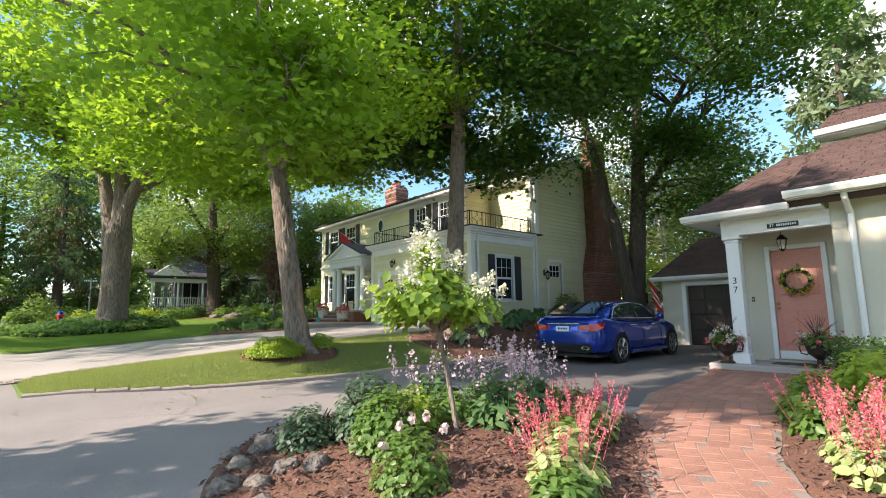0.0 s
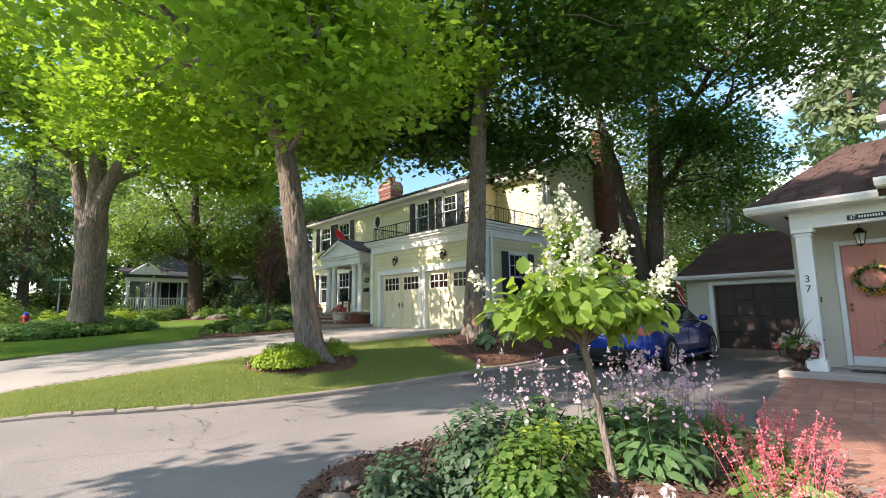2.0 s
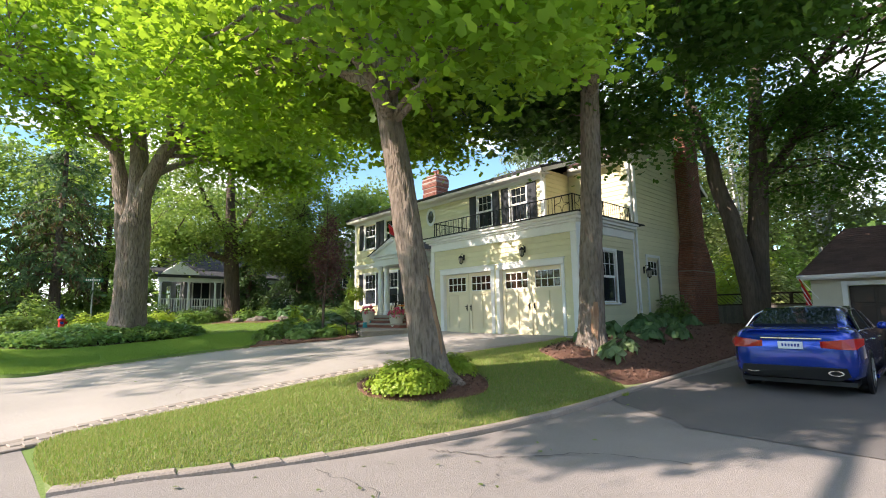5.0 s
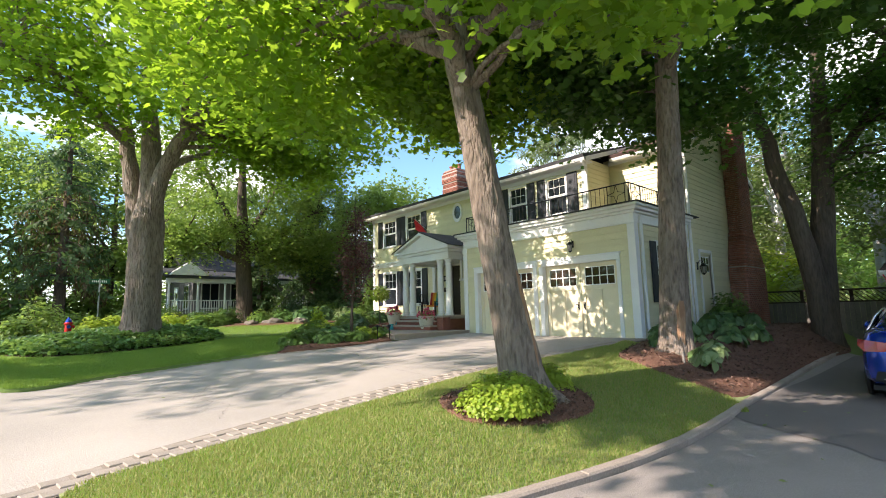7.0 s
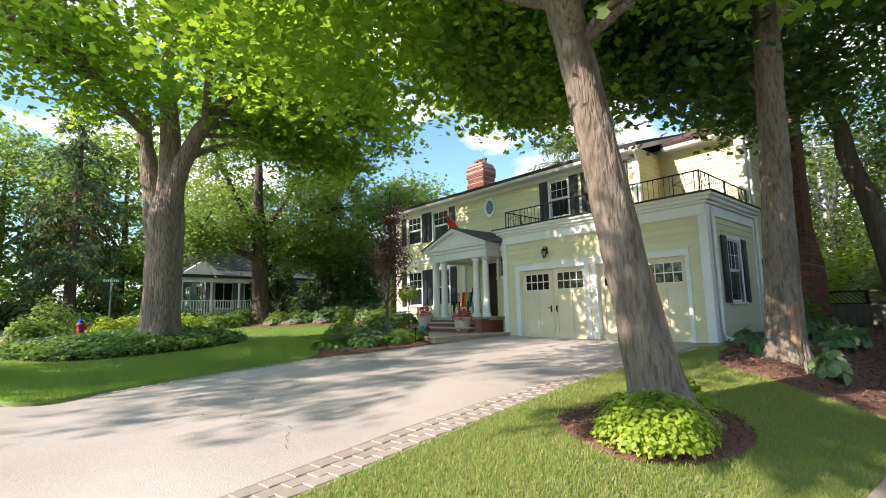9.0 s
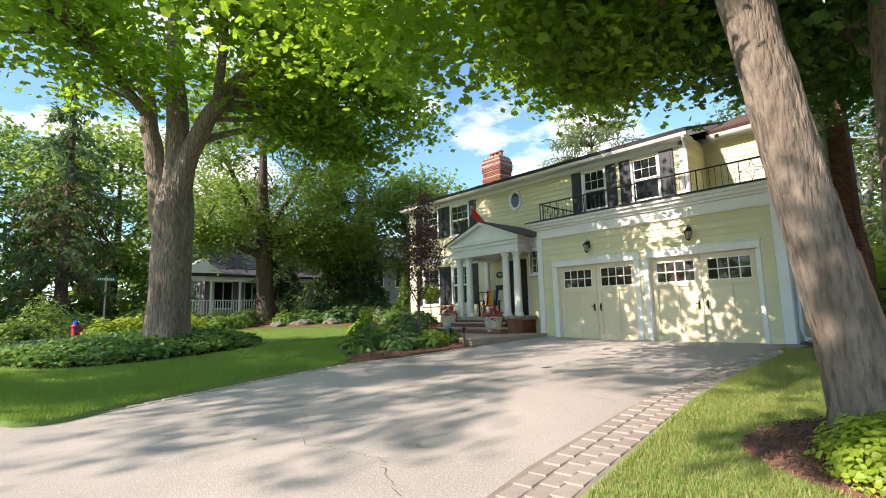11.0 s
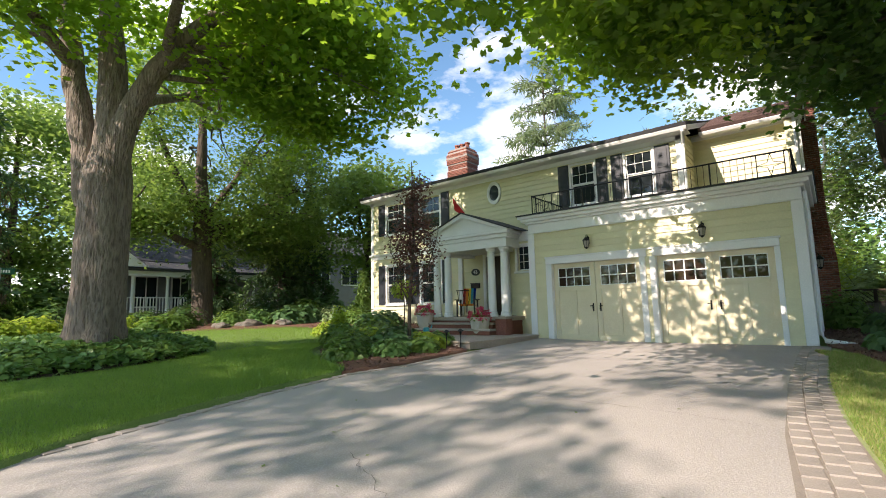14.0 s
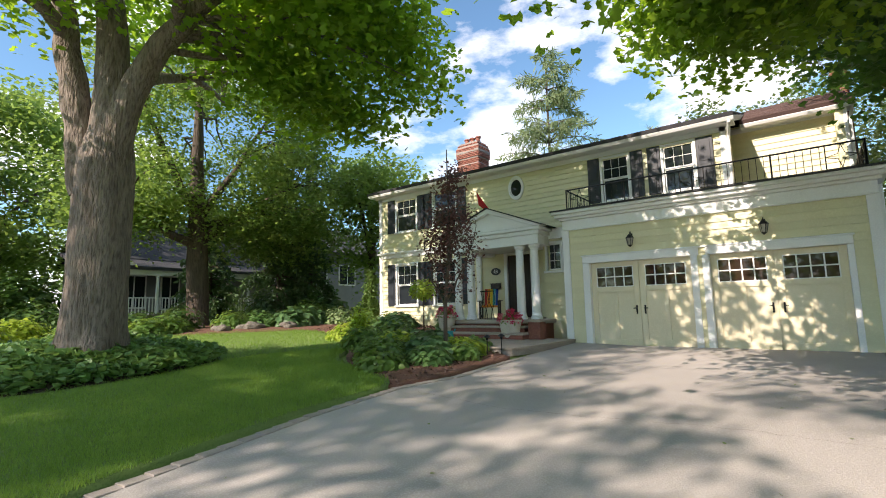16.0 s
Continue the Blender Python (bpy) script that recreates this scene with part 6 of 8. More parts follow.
# ---- parked saloon car ----
def loft(sections, close=True):
    """A body skinned over matching rows of points, mirrored about y = 0."""
    bm = bmesh.new()
    rows = []
    for s in sections:
        half = [Vector(p) for p in s]
        full = half + [Vector((p.x, -p.y, p.z)) for p in reversed(half) if abs(p.y) > 1e-6]
        rows.append([bm.verts.new(p) for p in full])
    for a, b in zip(rows, rows[1:]):
        for i in range(len(a) - 1):
            bm.faces.new((a[i], a[i + 1], b[i + 1], b[i]))
        bm.faces.new((a[-1], a[0], b[0], b[-1]))
    if close:
        bm.faces.new(rows[0])
        bm.faces.new(rows[-1])
    return bm


def saloon(m):
    car = thing("car", "metallic blue saloon parked on dark asphalt", "car", m)
    st = [(-1.03, .58, .40, .74), (-1.01, .74, .34, .92), (-.94, .83, .29, 1.02), (-.80, .87, .26, 1.07), (-.55, .895, .24, 1.10), (-.2, .905, .22, 1.06), (.3, .905, .2, 1.0), (1.2, .905, .2, .97),
          (2.0, .905, .2, .96), (2.45, .90, .2, .97), (2.9, .885, .22, .92), (3.3, .84, .24, .85), (3.52, .76, .26, .77), (3.64, .62, .30, .68), (3.69, .42, .36, .60)]
    secs = []
    for x, w, zb, zt in st:
        h = zt - zb
        secs.append([(x, 0, zb), (x, w * .86, zb), (x, w * .975, zb + .10 * h), (x, w, zb + .36 * h), (x, w * .995, zb + .56 * h), (x, w * .975, zb + .74 * h), (x, w * .955, zb + .86 * h), (x, w * .90, zb + .95 * h), (x, w * .78, zt), (x, w * .4, zt + .012), (x, 0, zt + .016)])
    body = part("body", loft(secs), "car_blue", car, smooth=True)
    cab = [(-.72, 1.06, .74, .68), (-.35, 1.22, .80, .64), (0.05, 1.36, .83, .60), (.5, 1.425, .84, .58), (1.0, 1.44, .84, .575), (1.5, 1.405, .84, .575), (1.95, 1.26, .83, .61), (2.42, 1.0, .80, .68)]
    secs = []
    for x, zt, wb, wt in cab:
        zb = .94
        zm = zb + (zt - zb) * .9
        secs.append([(x, 0, zb), (x, wb, zb), (x, wb * .5 + wt * .5 + .02, (zb + zm) / 2), (x, wt, zm), (x, wt * .82, zt - .008), (x, wt * .4, zt + .012), (x, 0, zt + .016)])
    part("roof", loft(secs), "car_blue", car, smooth=True)
    for s in (1, -1):
        sd_pts = [(-.28, .805, 1.03), (.10, .825, 1.03), (1.0, .845, 1.01), (2.12, .825, 1.0), (1.62, .66, 1.335), (1.0, .64, 1.385), (.45, .645, 1.365), (.02, .70, 1.27)]
        bm = bmesh.new()
        c = [bm.verts.new((x, s * (y + .018), z)) for x, y, z in sd_pts]
        c2_ = [bm.verts.new((x, s * (y - .01), z)) for x, y, z in sd_pts]
        bm.faces.new(c)
        bm.faces.new(c2_[::-1])
        for i in range(8):
            bm.faces.new((c[i], c[(i + 1) % 8], c2_[(i + 1) % 8], c2_[i]))
        win = part("side_window", bm, "glass", car, "dark side glass")
        bm = bmesh.new()
        tube(bm, [(x, s * (y + .022), z) for x, y, z in sd_pts] + [(sd_pts[0][0], s * (sd_pts[0][1] + .022), sd_pts[0][2])], 0.013, 5)
        part("chrome_surround", bm, "chrome", car, "chrome window surround")
        part("door_pillar", prism(bmesh.new(), [(.95, s * .868, 1.0), (1.03, s * .868, 1.0), (1.03, s * .668, 1.385), (.95, s * .668, 1.385)], (0, -s * .02, 0)), "black_plastic", car)
        for x, z in ((.62, .86), (1.75, .85)):
            bm = bmesh.new()
            tube(bm, [(x - .10, s * .90, z), (x - .08, s * .935, z + .004), (x + .08, s * .935, z + .004), (x + .10, s * .90, z)], .013, 6)
            part("door_handle", bm, "chrome", car)
        for x in (.18, 1.12, 2.2):
            part("door_seam", cube(x - .004, s * .905 - .006, .36, x + .004, s * .905 + .004, .90), "black_plastic", car)
        part("sill", cube(.42, s * .905 - .05, .20, 2.42, s * .905 + .008, .27), "car_blue", car, bevel=.01)
        bm = bmesh.new()
        lathe(bm, [(.02, -.02), (.09, 0), (.10, .06), (.07, .12), (.02, .13)], 10)
        mr = part("wing_mirror", bm, "car_blue", car, smooth=True)
        mr.matrix_local = pose(2.02, s * .97, .99, 0, 0, 0)
    # rear window, windscreen
    def pane(name, pts, push):
        bm = bmesh.new()
        return part(name, prism(bm, pts, push), "glass", car, "dark tinted glass")
    pane("rear_window", [(-.66, -.60, 1.10), (-.66, .60, 1.10), (.03, .52, 1.375), (.03, -.52, 1.375)], (-.022, 0, .045))
    pane("windscreen", [(2.36, -.66, 1.06), (2.36, .66, 1.06), (1.62, .54, 1.39), (1.62, -.54, 1.39)], (.02, 0, .04))
    # tail: lid edge, lamps, plate, bumper, exhausts
    part("boot_edge", cube(-1.0, -.62, 1.035, -.90, .62, 1.065), "car_blue", car, bevel=.012)
    part("chrome_strip", cube(-1.034, -.42, .905, -1.0, .42, .93), "chrome", car, bevel=.006)
    for s in (1, -1):
        bm = bmesh.new()
        outer = [[(-1.055, .42, .875), (-1.02, .66, .905), (-.955, .80, .925), (-.74, .905, .925)], [(-1.06, .42, .775), (-1.035, .66, .755), (-.985, .815, .755), (-.83, .905, .83)]]
        g_ = [[[bm.verts.new((x + k * .05, s * (y + .012 - k * .05), z)) for x, y, z in row] for row in outer] for k in (0, 1)]
        for i in range(3):
            bm.faces.new((g_[0][0][i], g_[0][0][i + 1], g_[0][1][i + 1], g_[0][1][i]))
            bm.faces.new((g_[0][0][i], g_[1][0][i], g_[1][0][i + 1], g_[0][0][i + 1]))
            bm.faces.new((g_[0][1][i], g_[0][1][i + 1], g_[1][1][i + 1], g_[1][1][i]))
        bm.faces.new((g_[0][0][0], g_[0][1][0], g_[1][1][0], g_[1][0][0]))
        bm.faces.new((g_[0][0][3], g_[1][0][3], g_[1][1][3], g_[0][1][3]))
        lamp = part("tail_lamp", bm, "red_lens", car, "red wraparound tail lamp")
        bm = bmesh.new()
        lathe(bm, [(.055, 0), (.06, .02), (.06, .05), (.045, .05), (.045, .02)], 14)
        ex = part("exhaust_tip", bm, "chrome", car, "chrome exhaust trim")
        ex.matrix_local = pose(-.985, s * .56, .385, 0, -90) @ Matrix.Diagonal((0.7, 1.7, 1, 1))
    part("number_plate", cube(-1.048, -.17, .745, -1.032, .17, .865), "plate", car, "white number plate", bevel=.003)
    for k in range(6):
        part("plate_mark", cube(-1.0505, -.125 + .043 * k, .785, -1.0485, -.125 + .043 * k + .027, .83), "car_blue", car)
    bm = bmesh.new()
    prism(bm, [(-1.035, -.70, .47), (-1.035, .70, .47), (-1.02, .74, .34), (-.98, .6, .27), (-.98, -.6, .27), (-1.02, -.74, .34)], (-.012, 0, 0))
    part("diffuser", bm, "black_plastic", car, "black bumper diffuser")
    part("underbody", cube(-.85, -.78, .17, 3.3, .78, .24), "black_plastic", car)
    # wheels
    for x in (0.0, 2.84):
        for s in (1, -1):
            wh = part("wheel_arch", lathe(bmesh.new(), [(.365, 0), (.375, .004), (.375, .05), (.365, .055)], 32), "black_plastic", car)
            wh.matrix_local = pose(x, s * (.905 - .048), .335, -90 if s > 0 else 90)
            bm = bmesh.new()
            lathe(bm, [(.22, -.20), (.30, -.205), (.325, -.17), (.33, -.02), (.325, .01), (.295, .02), (.24, .012), (.235, 0)], 32)
            ty = part("wheel", bm, "rubber", car, "black tyre on a five-spoke alloy wheel", smooth=False)
            ty.matrix_local = pose(x, s * .905, .335, -90 if s > 0 else 90)
            bm = bmesh.new()
            lathe(bm, [(.235, .0), (.24, .014), (.225, .018), (.21, -.03), (.06, -.05), (.055, -.01), (.02, -.005)], 24)
            part("rim", bm, "alloy", ty, "silver alloy rim")
            for k in range(5):
                a = 2 * math.pi * k / 5
                ca, sa = math.cos(a), math.sin(a)
                bm = bmesh.new()
                for o in (-.022, .022):
                    tube(bm, [(.04 * ca - o * sa, .04 * sa + o * ca, .0), (.215 * ca - 1.5 * o * sa, .215 * sa + 1.5 * o * ca, .012)], .014, 4)
                part("spoke", bm, "alloy", ty)
            bm = bmesh.new()
            lathe(bm, [(.19, -.052), (.19, -.045)], 20)
            part("brake_disc", bm, "black_plastic", ty)
    return car


saloon(pose(10.45, 6.64, 0.022, 0, 0, 2.0))


# ---- beds and plants ----
def setting_bed(name, pts, centre, h, label, bumps=0.03, edge=0.02):
    return setting(patch(name, pts, centre, h, "mulch", edge=edge, bumps=bumps, rings=16), label, "flower bed")


BED37 = [(0.95, 2.7), (1.0, 3.7), (1.35, 4.5), (2.1, 5.3), (3.2, 5.45), (4.4, 5.0), (5.2, 4.0), (5.5, 3.0), (4.9, 2.45), (3.6, 1.75), (2.6, 1.15), (1.5, 1.3)]
setting_bed("flower_bed_front", BED37, (3.0, 3.3), 0.2, "bark-mulched flower bed edged with rocks")
BED37R = [(3.75, 0.3), (4.1, 1.0), (5.0, 1.42), (6.8, 1.85), (8.6, 1.95), (10.3, 1.75), (10.6, 0.5), (10.2, -1.5), (7.0, -1.8), (4.6, -1.2)]
setting_bed("flower_bed_path", BED37R, (7.0, 0.2), 0.18, "bark-mulched bed beside the brick path")
BEDC = [(8.15, 10.75), (7.55, 9.95), (7.95, 9.25), (8.4, 8.82), (11, 8.88), (14.5, 8.98), (18.5, 8.9), (20.5, 10.2), (18, 12.05), (15, 12.05), (12.3, 12.0), (11.6, 11.75), (9.6, 11.3)]
setting_bed("flower_bed_garage", BEDC, (12.5, 10.4), 0.10, "red-brown mulch bed by the garage", edge=0.055)
BEDB = [(3.55, 10.55), (3.35, 9.95), (3.9, 9.55), (4.9, 9.42), (5.35, 9.7), (5.3, 10.3), (4.7, 10.85), (4.0, 10.95)]
setting_bed("flower_bed_maple", BEDB, (4.45, 10.15), 0.06, "round mulch bed at the foot of the maple", edge=0.055)
BEDH = [(4.95, 18.75), (6.0, 18.45), (7.4, 18.5), (8.6, 18.6), (9.0, 19.9), (9.6, 21.3), (10.3, 22.7), (13.9, 23.0), (13.9, 27.9), (11.0, 28.2), (8.4, 23.4), (6.6, 21.5), (5.7, 19.9)]
setting_bed("flower_bed_entry", BEDH, (9.6, 22.4), 0.10, "mulched bed of shrubs beside the driveway", edge=0.05)
BEDL = [(-0.6, 30.2), (3.0, 30.6), (7.6, 29.8), (10.6, 27.8), (13.8, 28.4), (15.5, 33), (10, 37), (3, 35), (-0.5, 33)]
setting_bed("flower_bed_far", BEDL, (7.4, 32.2), 0.10, "mulched shrub border beyond the lawn", edge=0.05)


def within(q, loop):
    """Which points lie inside a closed outline."""
    inside = np.zeros(len(q), bool)
    for (x0, y0), (x1, y1) in zip(loop, np.roll(loop, -1, 0)):
        cond = ((y0 > q[:, 1]) != (y1 > q[:, 1]))
        inside ^= cond & (q[:, 0] < (x1 - x0) * (q[:, 1] - y0) / (y1 - y0 + 1e-12) + x0)
    return inside


def scatter(rng, pts, n):
    """Even points inside an outline."""
    p = np.array(smooth_loop(pts))
    lo, hi = p.min(0), p.max(0)
    out = []
    while len(out) < n:
        q = rng.uniform(lo, hi, (n * 2, 2))
        out += list(q[within(q, p)])
    return np.array(out[:n])


def bed_height(x, y, pts, centre, h, edge):
    loop = np.array(smooth_loop(pts)) - np.array(centre)
    ang = np.arctan2(loop[:, 1], loop[:, 0])
    order = np.argsort(ang)
    R = np.interp(np.arctan2(y - centre[1], x - centre[0]), ang[order], np.hypot(loop[order, 0], loop[order, 1]), period=2 * math.pi)
    r = min(1.0, math.hypot(x - centre[0], y - centre[1]) / max(R, 1e-3))
    return land(x, y) + edge + h * (1 - r * r)


def mulch_chips(name, pts, centre, h, n, seed, edge=0.02, size=0.05):
    rng = np.random.default_rng(seed)
    q = scatter(rng, pts, n)
    p = np.array([(x, y, bed_height(x, y, pts, centre, h, edge) + 0.012 + 0.02 * rng.random()) for x, y in q])
    v, f = leaf_arrays(rng, p, size, "long", 0.45, vary=0.6)
    ob = mesh_np(name, v, f, "chip")
    return tagged(ob, "loose brown bark chips on the flower bed", "mulch", kind="stuff")


mulch_chips("bark_chips", BED37, (3.0, 3.3), 0.2, 9000, 31)
mulch_chips("bark_chips", BED37R, (7.0, 0.2), 0.18, 5000, 32)
mulch_chips("bark_chips", BEDC, (12.5, 10.4), 0.10, 9000, 33, 0.055, 0.06)
mulch_chips("bark_chips", BEDB, (4.45, 10.15), 0.06, 3600, 34, 0.055, 0.035)
mulch_chips("bark_chips", BEDH, (9.6, 22.4), 0.10, 5000, 35, 0.05, 0.07)


def dome_points(rng, n, rx, ry, h, fill=0.75, flat=0.0):
    """Points and outward directions in the outer shell of a lumpy dome that sits on the ground."""
    g = rng.normal(0, 1, (n, 3))
    g[:, 2] = np.abs(g[:, 2]) * (1 - flat) + 0.02
    g /= np.linalg.norm(g, axis=1)[:, None]
    r = rng.uniform(fill, 1.0, n)
    lump = np.array([1 + 0.22 * noise.noise((a[0] * 2.5 + rx * 7, a[1] * 2.5 + h * 5, a[2] * 2.5)) for a in g])
    p = g * (r * lump)[:, None] * np.array((rx, ry, h))
    return p, g


def shrub(name, label, x, y, rx, h, leaf, n, size, seed, shape="oval", ry=None, z=None, fill=0.55, tilt=0.5, stems=7, category="shrub", group=""):
    """A leafy shrub: stems from the ground and leaves through its outer shell."""
    rng = np.random.default_rng(seed)
    ry = ry or rx
    ob = thing(name, label, category, pose(x, y, land(x, y) if z is None else z), group)
    if stems:
        arr = []
        for k in range(stems):
            a = rng.uniform(0, 2 * math.pi)
            tip = (rx * 0.7 * math.cos(a), ry * 0.7 * math.sin(a), h * rng.uniform(0.5, 0.9))
            arr.append(bark_tube(bend((0.05 * math.cos(a), 0.05 * math.sin(a), -0.03), tip, 5, 0.08), np.linspace(0.012 + 0.006 * h, 0.004, 5), 5, 0, seed))
        leaf_part("stems", arr, "bark_dark", ob)
    p, g = dome_points(rng, n, rx, ry, h, fill)
    leaf_part("foliage", [leaf_arrays(rng, p, size, shape, tilt, out=g * 0.9)], leaf, ob)
    return ob


def hosta(name, label, x, y, r, leaf, seed, z=None, size=0.28, n=70, category="hosta"):
    """Rosette of large arching leaves on stalks."""
    rng = np.random.default_rng(seed)
    ob = thing(name, label, category, pose(x, y, land(x, y) if z is None else z))
    a = rng.uniform(0, 2 * math.pi, n)
    t = rng.uniform(0.15, 1.0, n)
    p = np.stack([r * 0.55 * t * np.cos(a), r * 0.55 * t * np.sin(a), r * (0.75 - 0.45 * t ** 1.5)], 1)
    o = np.stack([np.cos(a), np.sin(a), 0.9 - 1.1 * t], 1)
    leaf_part("leaves", [leaf_arrays(rng, p, size, "oval", 0.25, out=o, droop=0.2)], leaf, ob)
    arr = [bark_tube([(0, 0, -0.02), tuple(q * 0.5), tuple(q)], [0.008, 0.007, 0.005], 4) for q in p[::3]]
    leaf_part("stalks", arr, "leaf_bush", ob)
    return ob


def spikes(ob, rng, count, r, h0, h1, petal, size, per, width, stalk="leaf_bush", lean=0.2, name="flower_spike"):
    """Flower stalks, each with a loose spike of small petals, as parts of one plant."""
    stalks, petals = [], []
    for k in range(count):
        a, d = rng.uniform(0, 2 * math.pi), r * math.sqrt(rng.uniform(0, 1))
        base = np.array((d * math.cos(a), d * math.sin(a), 0.05))
        h = rng.uniform(h0, h1)
        tip = base + np.array((lean * d * math.cos(a) + rng.normal(0, 0.03), lean * d * math.sin(a) + rng.normal(0, 0.03), h))
        stalks.append(bark_tube([base, (base + tip) / 2 + rng.normal(0, 0.01, 3), tip], [0.0022, 0.0018, 0.0012], 4))
        t = rng.uniform(0.55, 1.0, per)
        q = base + (tip - base) * t[:, None] + rng.normal(0, 1, (per, 3)) * (width * (1.25 - t))[:, None]
        petals.append(leaf_arrays(rng, q, size, "petal", 1.5, vary=0.5))
    leaf_part("flower_stem", stalks, stalk, ob)["kind"] = "stuff"
    leaf_part("flower_spray", petals, petal, ob)["kind"] = "stuff"


def bz(x, y):
    return bed_height(x, y, BED37, (3.0, 3.3), 0.2, 0.02)


def bzr(x, y):
    return bed_height(x, y, BED37R, (7.0, 0.2), 0.18, 0.02)


# hydrangea standard
def hydrangea(x, y):
    """A leaning stem under two loose tiers of shoots, each shoot with paired leaves and an upright panicle."""
    rng = np.random.default_rng(71)
    z = bz(x, y) - 0.02
    ob = thing("hydrangea", "panicle hydrangea grown as a small tree, white blooms", "shrub", pose(x, y, z))
    head = np.array((-0.12, 0.10, 0.88))
    part_stem = bark_tube([(0, 0, 0), (-0.035, 0.035, 0.32), (-0.08, 0.06, 0.62), tuple(head)], [0.026, 0.022, 0.020, 0.024], 8, 0.05)
    leaf_part("stem", [part_stem], "bark", ob)
    shoots = []
    for k in range(30):
        a = 2 * math.pi * (k * 0.382 + rng.uniform(-0.06, 0.06))
        low = k < 19
        rr = rng.uniform(0.30, 0.60) if low else rng.uniform(0.03, 0.30)
        zz = rng.uniform(1.10, 1.30) if low else rng.uniform(1.42, 1.72) - 0.35 * rr
        tip = np.array((head[0] - 0.03 + rr * math.cos(a), head[1] + 0.03 + rr * math.sin(a), zz))
        shoots.append((tip, low))
    for tip, low in shoots:
        leaf_part("branch", [bark_tube(bend(head, tip, 6, 0.06, rng), np.linspace(0.012, 0.004, 6), 5)], "bark", ob)
    pts, outs = [], []
    for tip, low in shoots:
        m = 48 if low else 40
        t = rng.uniform(0.42, 1.0, m) ** 0.8
        q = head + (tip - head) * t[:, None] + rng.normal(0, 1, (m, 3)) * (0.055, 0.055, 0.06)
        q[:, 2] += 0.06 * np.sin(np.pi * t) - (0.04 if low else 0.02)
        pts.append(q)
        o = tip - head
        o = o / np.linalg.norm(o) * np.array((1, 1, 0.15))
        outs.append(np.tile(o, (m, 1)) + rng.normal(0, 0.55, (m, 3)))
    leaf_part("foliage", [leaf_arrays(rng, np.concatenate(pts), 0.098, "oval", 0.5, out=np.concatenate(outs) * 0.6, droop=0.55)], "leaf_hydr", ob)
    for tip, low in shoots[::-1][:20]:
        d = np.array(((tip - head)[0] * 0.5, (tip - head)[1] * 0.5, 0.34))
        d = d / np.linalg.norm(d)
        m = 120
        t = rng.uniform(0, 1, m)
        q = tip + (0, 0, 0.03) + d * (t * 0.19)[:, None] + rng.normal(0, 1, (m, 3)) * (0.048 * (1.1 - t))[:, None]
        leaf_part("bloom", [leaf_arrays(rng, q, 0.025, "petal", 1.2)], "petal_white", ob, "cream-white flower panicle")
    return ob


hydrangea(2.92, 3.18)
# shrubs and flowers of the front bed
shrub("rose_bush", "blue-green shrub rose in mulch", 2.45, 3.85, 0.36, 0.52, "leaf_blue", 1700, 0.050, 41, z=bz(2.45, 3.85))
shrub("rose_bush", "leafy green shrub with yellow-green new growth", 2.30, 3.35, 0.32, 0.46, "leaf_bush", 1500, 0.052, 42, z=bz(2.30, 3.35))
shrub("shrub", "small blue-grey shrub beside the rocks", 1.95, 4.05, 0.28, 0.34, "leaf_blue", 1200, 0.042, 43, z=bz(1.95, 4.05))
shrub("shrub", "yellow-green shrub in the flower bed", 2.70, 3.55, 0.26, 0.38, "leaf_lime", 800, 0.05, 48, z=bz(2.70, 3.55))
rb = shrub("rose_bush", "low rose bush with pale pink blooms", 1.98, 2.62, 0.28, 0.36, "leaf_bush", 1000, 0.042, 44, z=bz(1.98, 2.62))
rng = np.random.default_rng(45)
for dx, dy, dz in ((-0.02, -0.05, 0.44), (0.03, -0.14, 0.46), (-0.18, 0.05, 0.28), (0.0, 0.12, 0.36), (0.10, -0.22, 0.38)):
    t = rng.uniform(0, 2 * math.pi, 26)
    g = rng.normal(0, 1, (26, 3))
    g /= np.linalg.norm(g, axis=1)[:, None]
    leaf_part("rose_bloom", [leaf_arrays(rng, np.array((dx, dy, dz)) + g * 0.016, 0.036, "oval", 0.2, out=g * 2)], "petal_pink", rb, "blush rose bloom")
for k, (x, y, r, h) in enumerate(((3.35, 4.05, 0.34, 0.42), (3.75, 3.55, 0.36, 0.40), (3.45, 3.1, 0.32, 0.36), (4.3, 3.5, 0.3, 0.38))):
    pn = shrub("penstemon", "dark-leaved penstemon with lilac-white flower spikes", x, y, r, h, "leaf_hosta", 420, 0.13, 50 + k, "long", z=bz(x, y), group="penstemons")
    spikes(pn, np.random.default_rng(80 + k), 17, r * 1.15, 0.5, 0.80, "petal_lilac", 0.031, 18, 0.045)
for k, (x, y, r) in enumerate(((3.15, 2.25, 0.26), (3.5, 2.45, 0.26), (2.75, 1.95, 0.26), (3.9, 2.55, 0.26), (4.35, 2.75, 0.25))):
    hc = shrub("coral_bells", "coral bells with red flower sprays over pale leaves", x, y, r, 0.24, "leaf_pale" if k % 2 == 0 else "leaf_bush", 300, 0.085, 60 + k, "oval", z=bz(x, y), stems=0, category="flowers", group="coral bells")
    spikes(hc, np.random.default_rng(90 + k), 18, r * 0.95, 0.22, 0.46, "petal_red", 0.0125, 46, 0.026, "petal_red", 0.7)
for k, (x, y, r, h) in enumerate(((3.2, 3.6, 0.3, 0.3), (4.6, 3.1, 0.28, 0.28), (4.7, 3.6, 0.3, 0.32), (2.5, 1.8, 0.2, 0.2))):
    shrub("perennial", "low green perennial in mulch", x, y, r, h, "leaf_bush", 420, 0.09, 66 + k, "long", z=bz(x, y), stems=0, category="plant")
